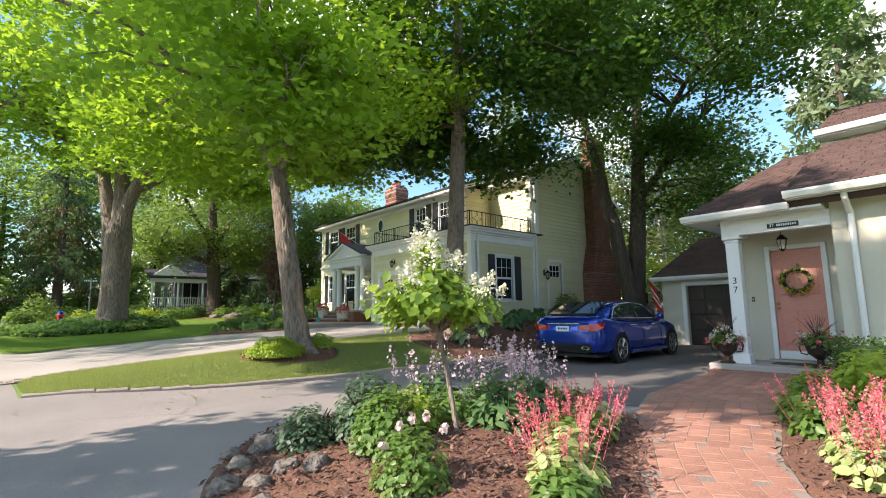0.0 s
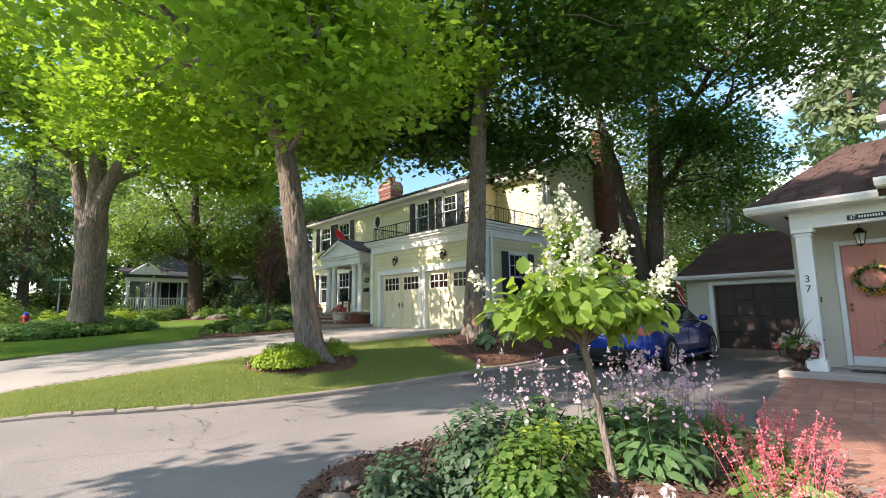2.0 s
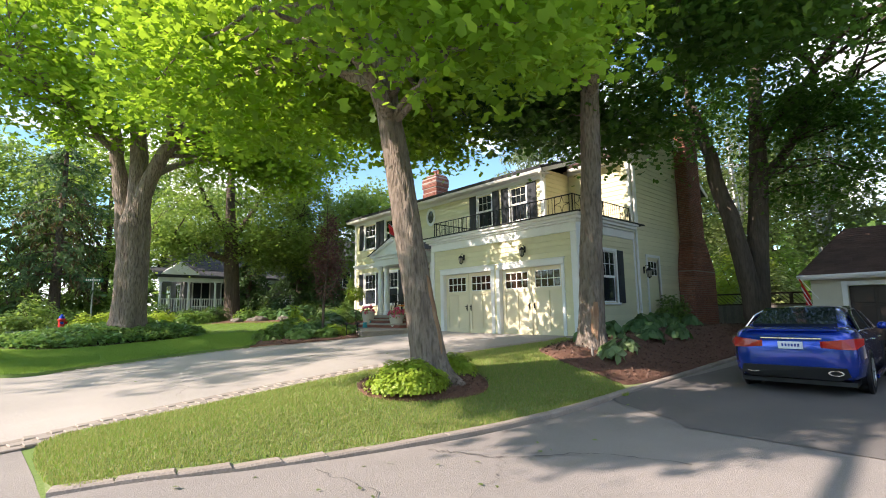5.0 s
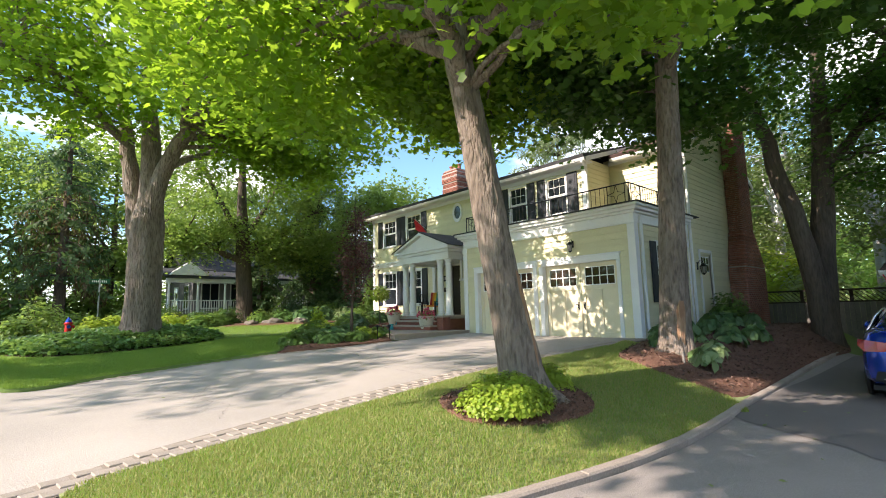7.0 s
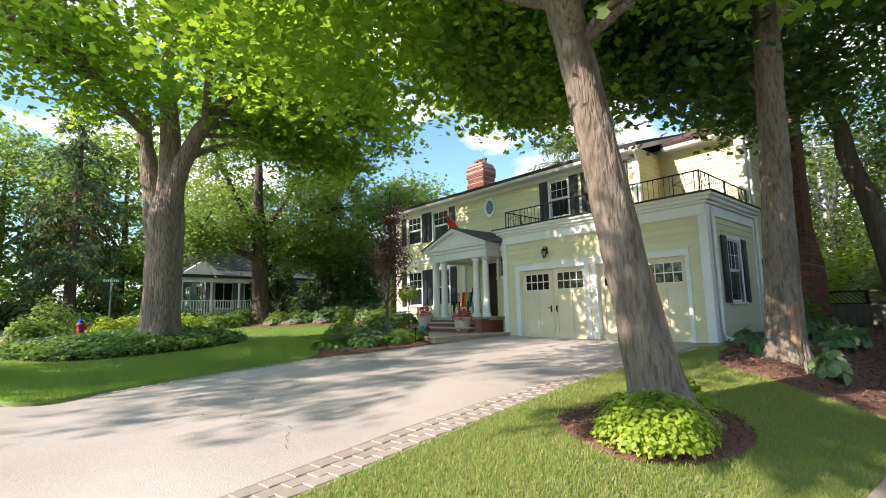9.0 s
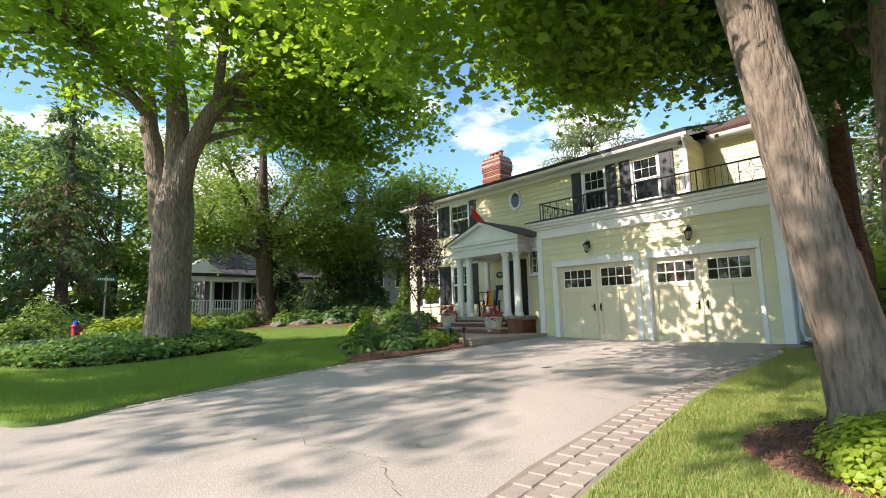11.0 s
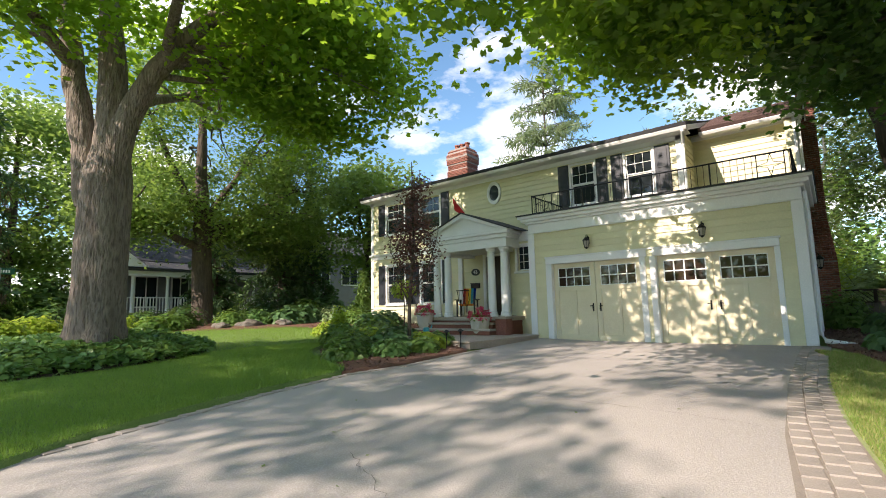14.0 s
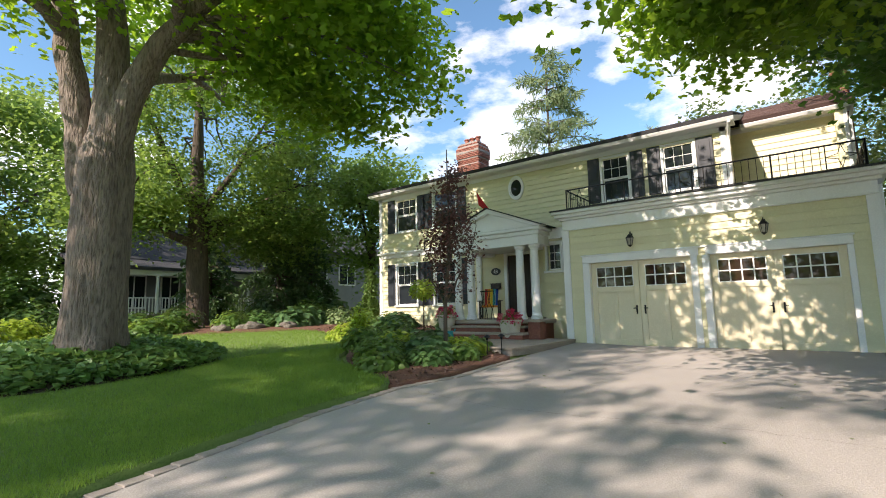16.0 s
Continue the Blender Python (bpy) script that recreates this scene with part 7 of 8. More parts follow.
for k, (x, y, r, leaf, h) in enumerate(((4.45, 0.55, 0.30, "leaf_pale", 0.24), (4.9, 0.75, 0.28, "leaf_pale", 0.24), (5.6, 1.1, 0.30, "leaf_bush", 0.34), (6.2, 1.35, 0.32, "leaf_bush", 0.40), (5.4, 0.35, 0.30, "leaf_lime", 0.3))):
    hc = shrub("coral_bells", "coral bells with red sprays beside the path", x, y, r, h, leaf, 340, 0.09, 110 + k, "oval", z=bzr(x, y), stems=0, category="flowers", group="coral bells")
    if k != 3:
        spikes(hc, np.random.default_rng(120 + k), 26, r * 0.9, 0.28, 0.56, "petal_red", 0.016, 44, 0.030, "petal_red", 0.7)
for k, (x, y, r, h) in enumerate(((7.0, 0.9, 0.55, 0.62), (7.6, 0.1, 0.6, 0.70), (6.4, 0.1, 0.5, 0.55), (8.2, 1.1, 0.5, 0.5), (7.2, 1.5, 0.3, 0.4), (8.4, -0.5, 0.6, 0.7), (5.9, -0.5, 0.5, 0.5))):
    shrub("perennial", "tall lime-green perennial clump beside the path", x, y, r, h, "leaf_lime", 1100, 0.11, 130 + k, "long", z=bzr(x, y), stems=5, category="plant")
hg = thing("hedge", "clipped boxwood hedge before the cream wing", "hedge", pose(9.9, 0.6, 0.02))
rng = np.random.default_rng(140)
q = rng.uniform((-0.38, -1.6, 0.02), (0.38, 1.2, 0.72), (9000, 3))
edge_d = np.minimum.reduce([q[:, 0] + 0.38, 0.38 - q[:, 0], q[:, 1] + 1.6, 1.2 - q[:, 1], 0.72 - q[:, 2]])
q = q[edge_d < 0.10]
leaf_part("foliage", [leaf_arrays(rng, q + rng.normal(0, 0.02, q.shape), 0.05, "oval", 1.0)], "leaf_boxwood", hg)
part("inner_branchwork", cube(-0.28, -1.5, 0.0, 0.28, 1.1, 0.6), "leaf_boxwood", hg)


# rocks at the bed's edge
def rock(x, y, sx, sy, sz, seed):
    bm = bmesh.new()
    bmesh.ops.create_icosphere(bm, subdivisions=3, radius=1.0)
    for v in bm.verts:
        d = 1 + 0.45 * noise.noise(v.co * 1.4 + Vector((seed * 3.1, 0, 0))) + 0.26 * noise.noise(v.co * 3.2 + Vector((seed, 5, 0))) + 0.10 * noise.noise(v.co * 8)
        v.co = Vector((v.co.x * sx * d, v.co.y * sy * d, v.co.z * sz * d))
    ob = part("rock", bm, "rock", None, smooth=True)
    ob.matrix_world = pose(x, y, bz(x, y) + sz * 0.25, 0, 0, seed * 57)
    return tagged(ob, "rough weathered limestone rock edging the bed", "rock", "rocks edging the bed")


for k, (x, y, a, b, c) in enumerate(((1.42, 4.15, 0.17, 0.13, 0.11), (1.72, 4.42, 0.20, 0.13, 0.15), (1.62, 3.72, 0.15, 0.11, 0.08), (1.76, 3.50, 0.17, 0.12, 0.10), (1.36, 3.62, 0.13, 0.10, 0.09), (1.2, 3.85, 0.16, 0.12, 0.10), (1.5, 4.62, 0.14, 0.1, 0.08), (2.0, 4.75, 0.15, 0.11, 0.09), (1.25, 3.3, 0.13, 0.1, 0.08))):
    rock(x, y, a * 0.75, b * 0.8, c * 0.68, k + 1)
for k, (x, y, a, b, c) in enumerate(((9.6, 30.2, 0.5, 0.3, 0.2), (10.8, 29.6, 0.45, 0.3, 0.18), (8.6, 30.6, 0.4, 0.3, 0.18))):
    r_ = rock(2, 4, a, b, c, k + 20)
    r_.matrix_world = pose(x, y, land(x, y) + 0.15, 0, 0, k * 40)
    r_["label"] = "flat buff rock in the shrub border"


# foot of the leaning maple
def ground_cover(name, label, pts, centre, h, edge, leaf, n, size, lift, seed, shape="simple", swell=0.0):
    rng = np.random.default_rng(seed)
    ob = thing(name, label, "ground cover", pose(centre[0], centre[1], land(*centre)))
    p2 = scatter(rng, pts, n)
    base = np.array((centre[0], centre[1], land(*centre)))
    p = np.array([(x, y, bed_height(x, y, pts, centre, h, edge) + lift * rng.uniform(0.2, 1.0) * (0.7 + 0.5 * noise.noise((x * 2.5, y * 2.5, seed)))) for x, y in p2]) - base
    leaf_part("foliage", [leaf_arrays(rng, p, size, shape, 0.45)], leaf, ob)
    arr = [bark_tube([q - (0, 0, 0.16), q + rng.normal(0, 0.03, 3) - (0, 0, 0.08), q], [0.006, 0.005, 0.003], 4) for q in p[::14]]
    leaf_part("stems", arr, "leaf_bush", ob)
    return ob


shrub("ground_cover", "bright lime variegated ground cover at the maple's foot", 4.05, 9.98, 0.62, 0.40, "leaf_lime", 8500, 0.048, 151, ry=0.52, z=land(4.12, 9.95) + 0.03, stems=4)
shrub("ground_cover", "green ground cover behind the maple trunk", 5.15, 10.2, 0.36, 0.30, "leaf_lime", 1600, 0.06, 152, z=land(5.15, 10.2) + 0.03, stems=4)
# mulch bed by the garage: hostas
for k, (x, y, r, leaf, s) in enumerate(((8.9, 9.55, 0.48, "leaf_variegated", 0.26), (9.6, 10.6, 0.45, "leaf_hosta", 0.22), (10.6, 10.4, 0.6, "leaf_hosta", 0.28), (11.4, 9.9, 0.65, "leaf_hosta", 0.30), (12.3, 10.6, 0.7, "leaf_hosta", 0.32), (13.3, 10.9, 0.7, "leaf_hosta", 0.32), (14.2, 11.0, 0.7, "leaf_hosta", 0.32), (12.8, 9.8, 0.6, "leaf_hosta", 0.3), (15.2, 11.0, 0.65, "leaf_hosta", 0.3), (10.9, 11.2, 0.5, "leaf_hosta", 0.24), (16.4, 10.8, 0.6, "leaf_hosta", 0.3), (9.9, 9.7, 0.4, "leaf_variegated", 0.22))):
    tagged(hosta("hosta", "large variegated hosta in mulch" if leaf == "leaf_variegated" else "dark green hosta clump against the house", x, y, r * 0.8, leaf, 160 + k, land(x, y) + 0.09, s * 0.78, 80), group="hostas by the garage")
shrub("shrub", "leafy green shrub below the side door", 16.9, 11.6, 0.7, 1.3, "leaf_bush", 1600, 0.12, 175, z=0.7)
rs = thing("stake", "small grey wooden stake in the mulch", "stake", pose(8.55, 9.75, land(8.55, 9.75)))
part("post", cube(-0.02, -0.02, -0.05, 0.02, 0.02, 0.28), "wood_grey", rs, bevel=0.004)

# mound of pachysandra round the old maple
MOUND = [(-0.9, 26.3), (-0.4, 24.4), (1.4, 23.1), (3.4, 22.9), (4.9, 23.6), (5.3, 24.6), (5.0, 26.0), (3.6, 27.4), (1.0, 27.6)]
setting(patch("mound", MOUND, (2.7, 25.0), 0.42, "soil", edge=0.08, power=2.5), "low soil mound under the old maple", "mound")
ground_cover("ground_cover", "dense green pachysandra carpet round the old maple", MOUND, (2.7, 25.0), 0.42, 0.10, "leaf_pach", 17000, 0.15, 0.20, 181, "oval")
ground_cover("ground_cover", "blue-green low ground cover near the hydrant", [(-0.4, 30.8), (0.0, 29.0), (1.6, 28.4), (3.0, 29.2), (2.8, 31.0), (1.0, 31.6)], (1.4, 30.0), 0.15, 0.08, "leaf_blue", 4500, 0.15, 0.16, 182, "oval")
# entry bed
EB = [(5.9, 19.75, 0.45, 0.40, "leaf_bush"), (6.3, 20.2, 0.5, 0.5, "leaf_bush"), (6.8, 19.35, 0.45, 0.42, "leaf_pach"), (7.3, 19.8, 0.6, 0.55, "leaf_hosta"), (7.7, 19.2, 0.42, 0.36, "leaf_bush"), (8.2, 19.5, 0.5, 0.45, "leaf_lime"),
      (6.8, 20.6, 0.65, 0.62, "leaf_bush"), (7.6, 21.0, 0.6, 0.6, "leaf_lime"), (8.4, 20.6, 0.6, 0.6, "leaf_hosta"), (7.8, 22.2, 0.6, 0.7, "leaf_bush"), (9.0, 22.3, 0.7, 0.75, "leaf_bush"), (10.2, 23.6, 0.7, 0.8, "leaf_hosta"), (11.4, 24.6, 0.7, 0.8, "leaf_bush"), (12.8, 25.6, 0.7, 0.7, "leaf_hosta"), (13.3, 23.6, 0.5, 0.6, "leaf_hosta"), (12.6, 27.2, 0.7, 0.8, "leaf_bush"), (9.0, 24.2, 0.6, 0.6, "leaf_lime"), (8.8, 19.6, 0.4, 0.4, "leaf_bush")]
for k, (x, y, r, h, leaf) in enumerate(EB):
    shrub("shrub", {"leaf_bush": "rounded green shrub in the entry bed", "leaf_pach": "low glossy green shrub beside the driveway", "leaf_hosta": "broad-leaved dark green plant in the entry bed", "leaf_lime": "yellow-green shrub in the entry bed"}[leaf],
          x, y, r, h * 0.8, leaf, 800, 0.12 if leaf != "leaf_hosta" else 0.2, 200 + k, z=land(x, y) + 0.08, stems=4)
conifer("dwarf_conifer", "small golden-green conical conifer in the entry bed", 8.3, 22.9, 1.05, 0.32, "leaf_lime", 221, layers=16, bare=0.02, per=60, size=0.12, trunk_r=0.03)
conifer("arborvitae", "upright pale green arborvitae by the house corner", 14.5, 28.9, 2.5, 0.55, "leaf_far", 222, layers=22, bare=0.03, per=80, size=0.16, trunk_r=0.05)
# purple-leaved young tree and topiary
broadleaf("plum_tree", "slender young tree with sparse purple-bronze leaves", [(7.85, 19.75, 0.6, 0.05), (7.87, 19.74, 1.8, 0.042), (7.95, 19.65, 3.2, 0.03), (7.93, 19.66, 5.3, 0.010)],
          [[(7.88, 19.74, 1.7, 0.022), (7.65, 20.0, 2.6, 0.013), (7.52, 20.15, 3.5, 0.005)], [(7.9, 19.72, 1.9, 0.022), (8.2, 19.35, 2.8, 0.013), (8.35, 19.15, 3.7, 0.005)], [(7.92, 19.68, 2.4, 0.016), (7.85, 19.4, 3.3, 0.009), (7.8, 19.3, 4.1, 0.004)],
           [(7.93, 19.66, 2.7, 0.016), (8.05, 19.9, 3.5, 0.009), (8.1, 20.0, 4.3, 0.004)]],
          [(7.95, 19.65, 3.15, 0.62, 0.62, 1.15, 84), (7.93, 19.66, 4.6, 0.28, 0.28, 0.7, 18)], "leaf_purple", "bark_dark", 231, 0.075, "simple", per=40, spread=(0.14, 0.14, 0.16), twigs=70, ring=8, flare=0)
tp = thing("topiary", "standard topiary with a loose green ball head", "topiary", pose(11.3, 23.2, land(11.3, 23.2) + 0.05))
bm = bmesh.new()
tube(bm, [(0, 0, 0), (0.01, 0, 0.6), (0, 0, 1.3)], [0.025, 0.02, 0.016], 8)
part("stem", bm, "bark_dark", tp)
rng = np.random.default_rng(232)
g = rng.normal(0, 1, (900, 3))
g /= np.linalg.norm(g, axis=1)[:, None]
leaf_part("foliage", [leaf_arrays(rng, g * (rng.uniform(0.4, 1.1, 900) ** 0.5)[:, None] * (0.42, 0.42, 0.32) + (0, 0, 1.45), 0.11, "long", 0.6, out=g * 0.7)], "leaf_lime", tp)


def planter(name, label, m, material, flowers, urn=False, seed=0, scale=1.0):
    """A pot filled with soil, leaves and blooms."""
    rng = np.random.default_rng(seed)
    ob = thing(name, label, "planter", m)
    bm = bmesh.new()
    if urn:
        rows = [(0.14, 0), (0.14, 0.03), (0.06, 0.06), (0.05, 0.14), (0.09, 0.18), (0.17, 0.24), (0.20, 0.36), (0.21, 0.42), (0.25, 0.45), (0.25, 0.47), (0.20, 0.46)]
        top, sp = 0.46, 0.30
    else:
        rows = [(0.16, 0), (0.20, 0.1), (0.235, 0.28), (0.245, 0.38), (0.265, 0.39), (0.27, 0.44), (0.23, 0.44), (0.22, 0.40)]
        top, sp = 0.42, 0.24
    lathe(bm, [(r * scale, z * scale) for r, z in rows], 24)
    part("pot", bm, material, ob, smooth=False)
    if urn:
        for s in (-1, 1):
            bm = bmesh.new()
            tube(bm, [(0, s * 0.17, 0.22), (0, s * 0.27, 0.24), (0, s * 0.30, 0.36), (0, s * 0.24, 0.45)], 0.014, 6)
            part("handle", bm, material, ob)
    n = 420
    p, g = dome_points(rng, n, sp * scale * 1.15, sp * scale * 1.15, 0.26 * scale, 0.3)
    p[:, 2] += top * scale - 0.06
    leaf_part("foliage", [leaf_arrays(rng, p, 0.085, "long", 0.5, out=g)], "leaf_bush", ob)
    for mtl, cnt in flowers:
        p, g = dome_points(rng, cnt, sp * scale * 1.2, sp * scale * 1.2, 0.30 * scale, 0.85)
        p[:, 2] += top * scale - 0.06
        for q in p:
            leaf_part("bloom", [leaf_arrays(rng, q + rng.normal(0, 0.022, (16, 3)), 0.040, "petal", 1.0)], mtl, ob)
    if urn:
        arr = []
        for k in range(22):
            a = rng.uniform(0, 2 * math.pi)
            rr = rng.uniform(0.1, 0.42)
            arr.append(bark_tube(bend((0, 0, top), (rr * math.cos(a), rr * math.sin(a), top + rng.uniform(0.28, 0.5)), 5, 0.12), np.linspace(0.006, 0.002, 5), 4))
        leaf_part("spiky_grass", arr, "leaf_purple", ob, "thin bronze spike leaves")
        q = rng.normal(0, 1, (120, 3)) * (0.08, 0.05, 0.10) + (0.10, -0.28, top - 0.06)
        leaf_part("trailing_bloom", [leaf_arrays(rng, q, 0.045, "petal", 1.0)], "petal_hot", ob)
    return ob


planter("planter", "cream stone pot of red and pink flowers on the step", pose(11.45, 22.40, 1.02), "pot_grey", [("petal_hot", 44), ("petal_red", 20)], seed=241, scale=1.15)
planter("planter", "cream stone pot of pink flowers on the step", pose(11.25, 20.05, 0.842), "pot_grey", [("petal_hot", 52), ("petal_red", 20)], seed=242, scale=1.2)
planter("urn", "brown urn of mixed flowers and spikes on the stoop", pose(10.72, 3.62, 0.157), "pot_brown", [("petal_red", 7), ("petal_white", 14), ("petal_pink", 8)], True, 243)
planter("urn", "brown urn of red and white flowers beside the door", pose(10.85, 2.15, 0.157), "pot_brown", [("petal_red", 9), ("petal_white", 8), ("petal_pink", 6)], True, 244)

# chair on the porch with coloured slats
chair = thing("garden_chair", "wooden armchair with rainbow-painted back slats", "chair", pose(13.0, 21.75, PZ, 0, 0, 205))
for k, mtl in enumerate(("red", "orange", "yellow", "teal", "car_blue")):
    bm = bmesh.new()
    prism(bm, [(-0.20, -0.22 + 0.09 * k, 0.36), (-0.20, -0.14 + 0.09 * k, 0.36), (-0.42, -0.135 + 0.092 * k, 0.98), (-0.42, -0.225 + 0.092 * k, 0.98)], (-0.02, 0, 0))
    part("back_slat", bm, mtl, chair)
for k in range(5):
    part("seat_slat", cube(-0.16 + 0.11 * k, -0.26, 0.36 + 0.012 * k, -0.07 + 0.11 * k, 0.26, 0.38 + 0.012 * k), "orange", chair)
for s in (-1, 1):
    part("arm", cube(-0.28, s * 0.33 - 0.06, 0.56, 0.42, s * 0.33 + 0.06, 0.585), "brown_door", chair, bevel=0.006)
    for x in (-0.25, 0.34):
        part("leg", cube(x, s * 0.30 - 0.025, 0, x + 0.07, s * 0.30 + 0.025, 0.56), "brown_door", chair)
ir = thing("porch_rail", "black wrought-iron scroll rail on the porch", "railing", pose(12.1, 21.3, PZ))
for k in range(5):
    bm = bmesh.new()
    y = -0.22 + 0.11 * k
    tube(bm, [(0, y, 0), (0, y + 0.05 * (-1) ** k, 0.3), (0, y - 0.05 * (-1) ** k, 0.55), (0, y, 0.85)], 0.009, 5)
    part("scroll", bm, "iron", ir)
bm = bmesh.new()
tube(bm, [(0, -0.26, 0.86), (0, 0.26, 0.86)], 0.014, 6)
part("rail", bm, "iron", ir)
wcan = thing("watering_can", "teal watering can by the steps", "watering can", pose(11.0, 21.95, 0.842))
bm = bmesh.new()
lathe(bm, [(0.10, 0), (0.11, 0.02), (0.10, 0.2), (0.07, 0.22)], 16)
part("body", bm, "teal", wcan)
bm = bmesh.new()
tube(bm, [(0.09, 0, 0.05), (0.2, 0, 0.16), (0.27, 0, 0.26)], [0.02, 0.016, 0.028], 8)
part("spout", bm, "teal", wcan)
for x, y in ((8.7, 18.85), (8.35, 19.0)):
    pl_ = thing("path_light", "small bronze path light on a stake", "path light", pose(x, y, land(x, y) + 0.06), "path lights")
    bm = bmesh.new()
    tube(bm, [(0, 0, -0.05), (0, 0, 0.36)], 0.012, 6)
    part("stake", bm, "iron", pl_)
    bm = bmesh.new()
    lathe(bm, [(0.025, 0.33), (0.03, 0.38), (0.085, 0.40), (0.02, 0.45)], 12)
    part("hood", bm, "iron", pl_)

# ---- beyond the lawn ----
hyd = thing("fire_hydrant", "red fire hydrant with a blue cap beside the street", "fire hydrant", pose(1.4, 31.0, land(1.4, 31.0) + 0.15))
bm = bmesh.new()
lathe(bm, [(0.16, 0), (0.16, 0.05), (0.115, 0.06), (0.115, 0.5), (0.15, 0.52), (0.15, 0.56), (0.12, 0.6)], 16)
part("barrel", bm, "red", hyd)
bm = bmesh.new()
lathe(bm, [(0.12, 0.60), (0.10, 0.70), (0.04, 0.75), (0.03, 0.8)], 16)
part("bonnet", bm, "car_blue", hyd, "blue bonnet")
for a in (0, 90, 180):
    bm = bmesh.new()
    lathe(bm, [(0.055, 0), (0.055, 0.16), (0.07, 0.165), (0.07, 0.2)], 12)
    cp = part("outlet", bm, "car_blue" if a != 90 else "red", hyd)
    cp.matrix_local = pose(0, 0, 0.42, 90, 0, a)
ss = thing("street_sign", "green street name blade on a galvanised pole", "street sign", pose(3.2, 39.0, land(3.2, 39.0)))
bm = bmesh.new()
tube(bm, [(0, 0, 0), (0, 0, 2.9)], 0.045, 8)
part("pole", bm, "galv", ss)
part("blade", cube(-0.48, -0.02, 2.62, 0.48, 0.02, 2.88), "sign_green", ss, bevel=0.01)
for k in range(8):
    part("letter_bar", cube(-0.36 + 0.09 * k, -0.024, 2.69, -0.36 + 0.09 * k + 0.055, -0.0205, 2.81), "white", ss)


def far_house(name, label, x0, y0, x1, y1, z0, eave, ridge, wall, roof, windows, porch_y=None, along="x"):
    """A house at a distance: walls, gabled roof, windows with frames, and a railed porch."""
    ob = thing(name, label, "house", pose(x0, y0, z0))
    w, d = x1 - x0, y1 - y0
    bm = box(bmesh.new(), 0, 0, -0.5, w, d, eave)
    if along == "x":
        prism(bm, [(0, 0, eave), (0, d, eave), (0, d / 2, ridge)], (w, 0, 0))
    else:
        prism(bm, [(0, 0, eave), (w, 0, eave), (w / 2, 0, ridge)], (0, d, 0))
    part("wall", bm, wall, ob)
    for s in (0, 1):
        bm = bmesh.new()
        if along == "x":
            ya, yb = (-0.5, d / 2) if s == 0 else (d + 0.5, d / 2)
            prism(bm, [(-0.4, ya, eave - 0.1), (w + 0.4, ya, eave - 0.1), (w + 0.4, yb, ridge + 0.15), (-0.4, yb, ridge + 0.15)], (0, 0, 0.14))
        else:
            xa, xb = (-0.5, w / 2) if s == 0 else (w + 0.5, w / 2)
            prism(bm, [(xa, -0.4, eave - 0.1), (xa, d + 0.4, eave - 0.1), (xb, d + 0.4, ridge + 0.15), (xb, -0.4, ridge + 0.15)], (0, 0, 0.14))
        part("roof", bm, roof, ob)
    for face, u, z, ww, hh in windows:
        if face == "y":
            wn_ = part("window", box(bmesh.new(), u - 0.08, -0.05, z - 0.08, u + ww + 0.08, 0.0, z + hh + 0.08), "white", ob)
            part("pane", cube(u, -0.06, z, u + ww, -0.051, z + hh), "glass", wn_)
            part("glazing_bar", cube(u + ww / 2 - 0.03, -0.075, z, u + ww / 2 + 0.03, -0.061, z + hh), "white", wn_)
        else:
            wn_ = part("window", box(bmesh.new(), -0.05, u - 0.08, z - 0.08, 0.0, u + ww + 0.08, z + hh + 0.08), "white", ob)
            part("pane", cube(-0.06, u, z, -0.051, u + ww, z + hh), "glass", wn_)
            part("glazing_bar", cube(-0.075, u + ww / 2 - 0.03, z, -0.061, u + ww / 2 + 0.03, z + hh), "white", wn_)
    if porch_y:
        part("porch_floor", cube(-2.0, -2.2, 0.3, w, 0, 0.6), "wood_grey", ob)
        part("porch_roof", prism(bmesh.new(), [(-2.2, -2.4, 2.9), (w + 0.2, -2.4, 2.9), (w + 0.2, 0.1, 3.6), (-2.2, 0.1, 3.6)], (0, 0, 0.16)), roof, ob)
        part("porch_frieze", cube(-2.1, -2.25, 2.62, w, -2.05, 2.9), "white", ob)
        n = 6
        for i in range(n + 1):
            u = -1.95 + (w + 1.9) * i / n
            bm = bmesh.new()
            lathe(bm, [(0.11, 0.6), (0.11, 0.7), (0.085, 0.75), (0.075, 2.5), (0.11, 2.55), (0.11, 2.62)], 10, (u, -2.12))
            part("column", bm, "white", ob)
        part("rail", cube(-1.95, -2.15, 1.42, w - 0.05, -2.08, 1.48), "white", ob)
        k = -1.9
        while k < w:
            part("baluster", cube(k, -2.135, 0.6, k + 0.045, -2.09, 1.42), "white", ob)
            k += 0.16
        prism_bm = prism(bmesh.new(), [(-2.0, -2.45, 3.1), (0.4, -2.45, 3.1), (-0.8, -2.45, 4.0)], (0, 1.2, 0))
        part("gablet", prism_bm, "white", ob)
    return ob


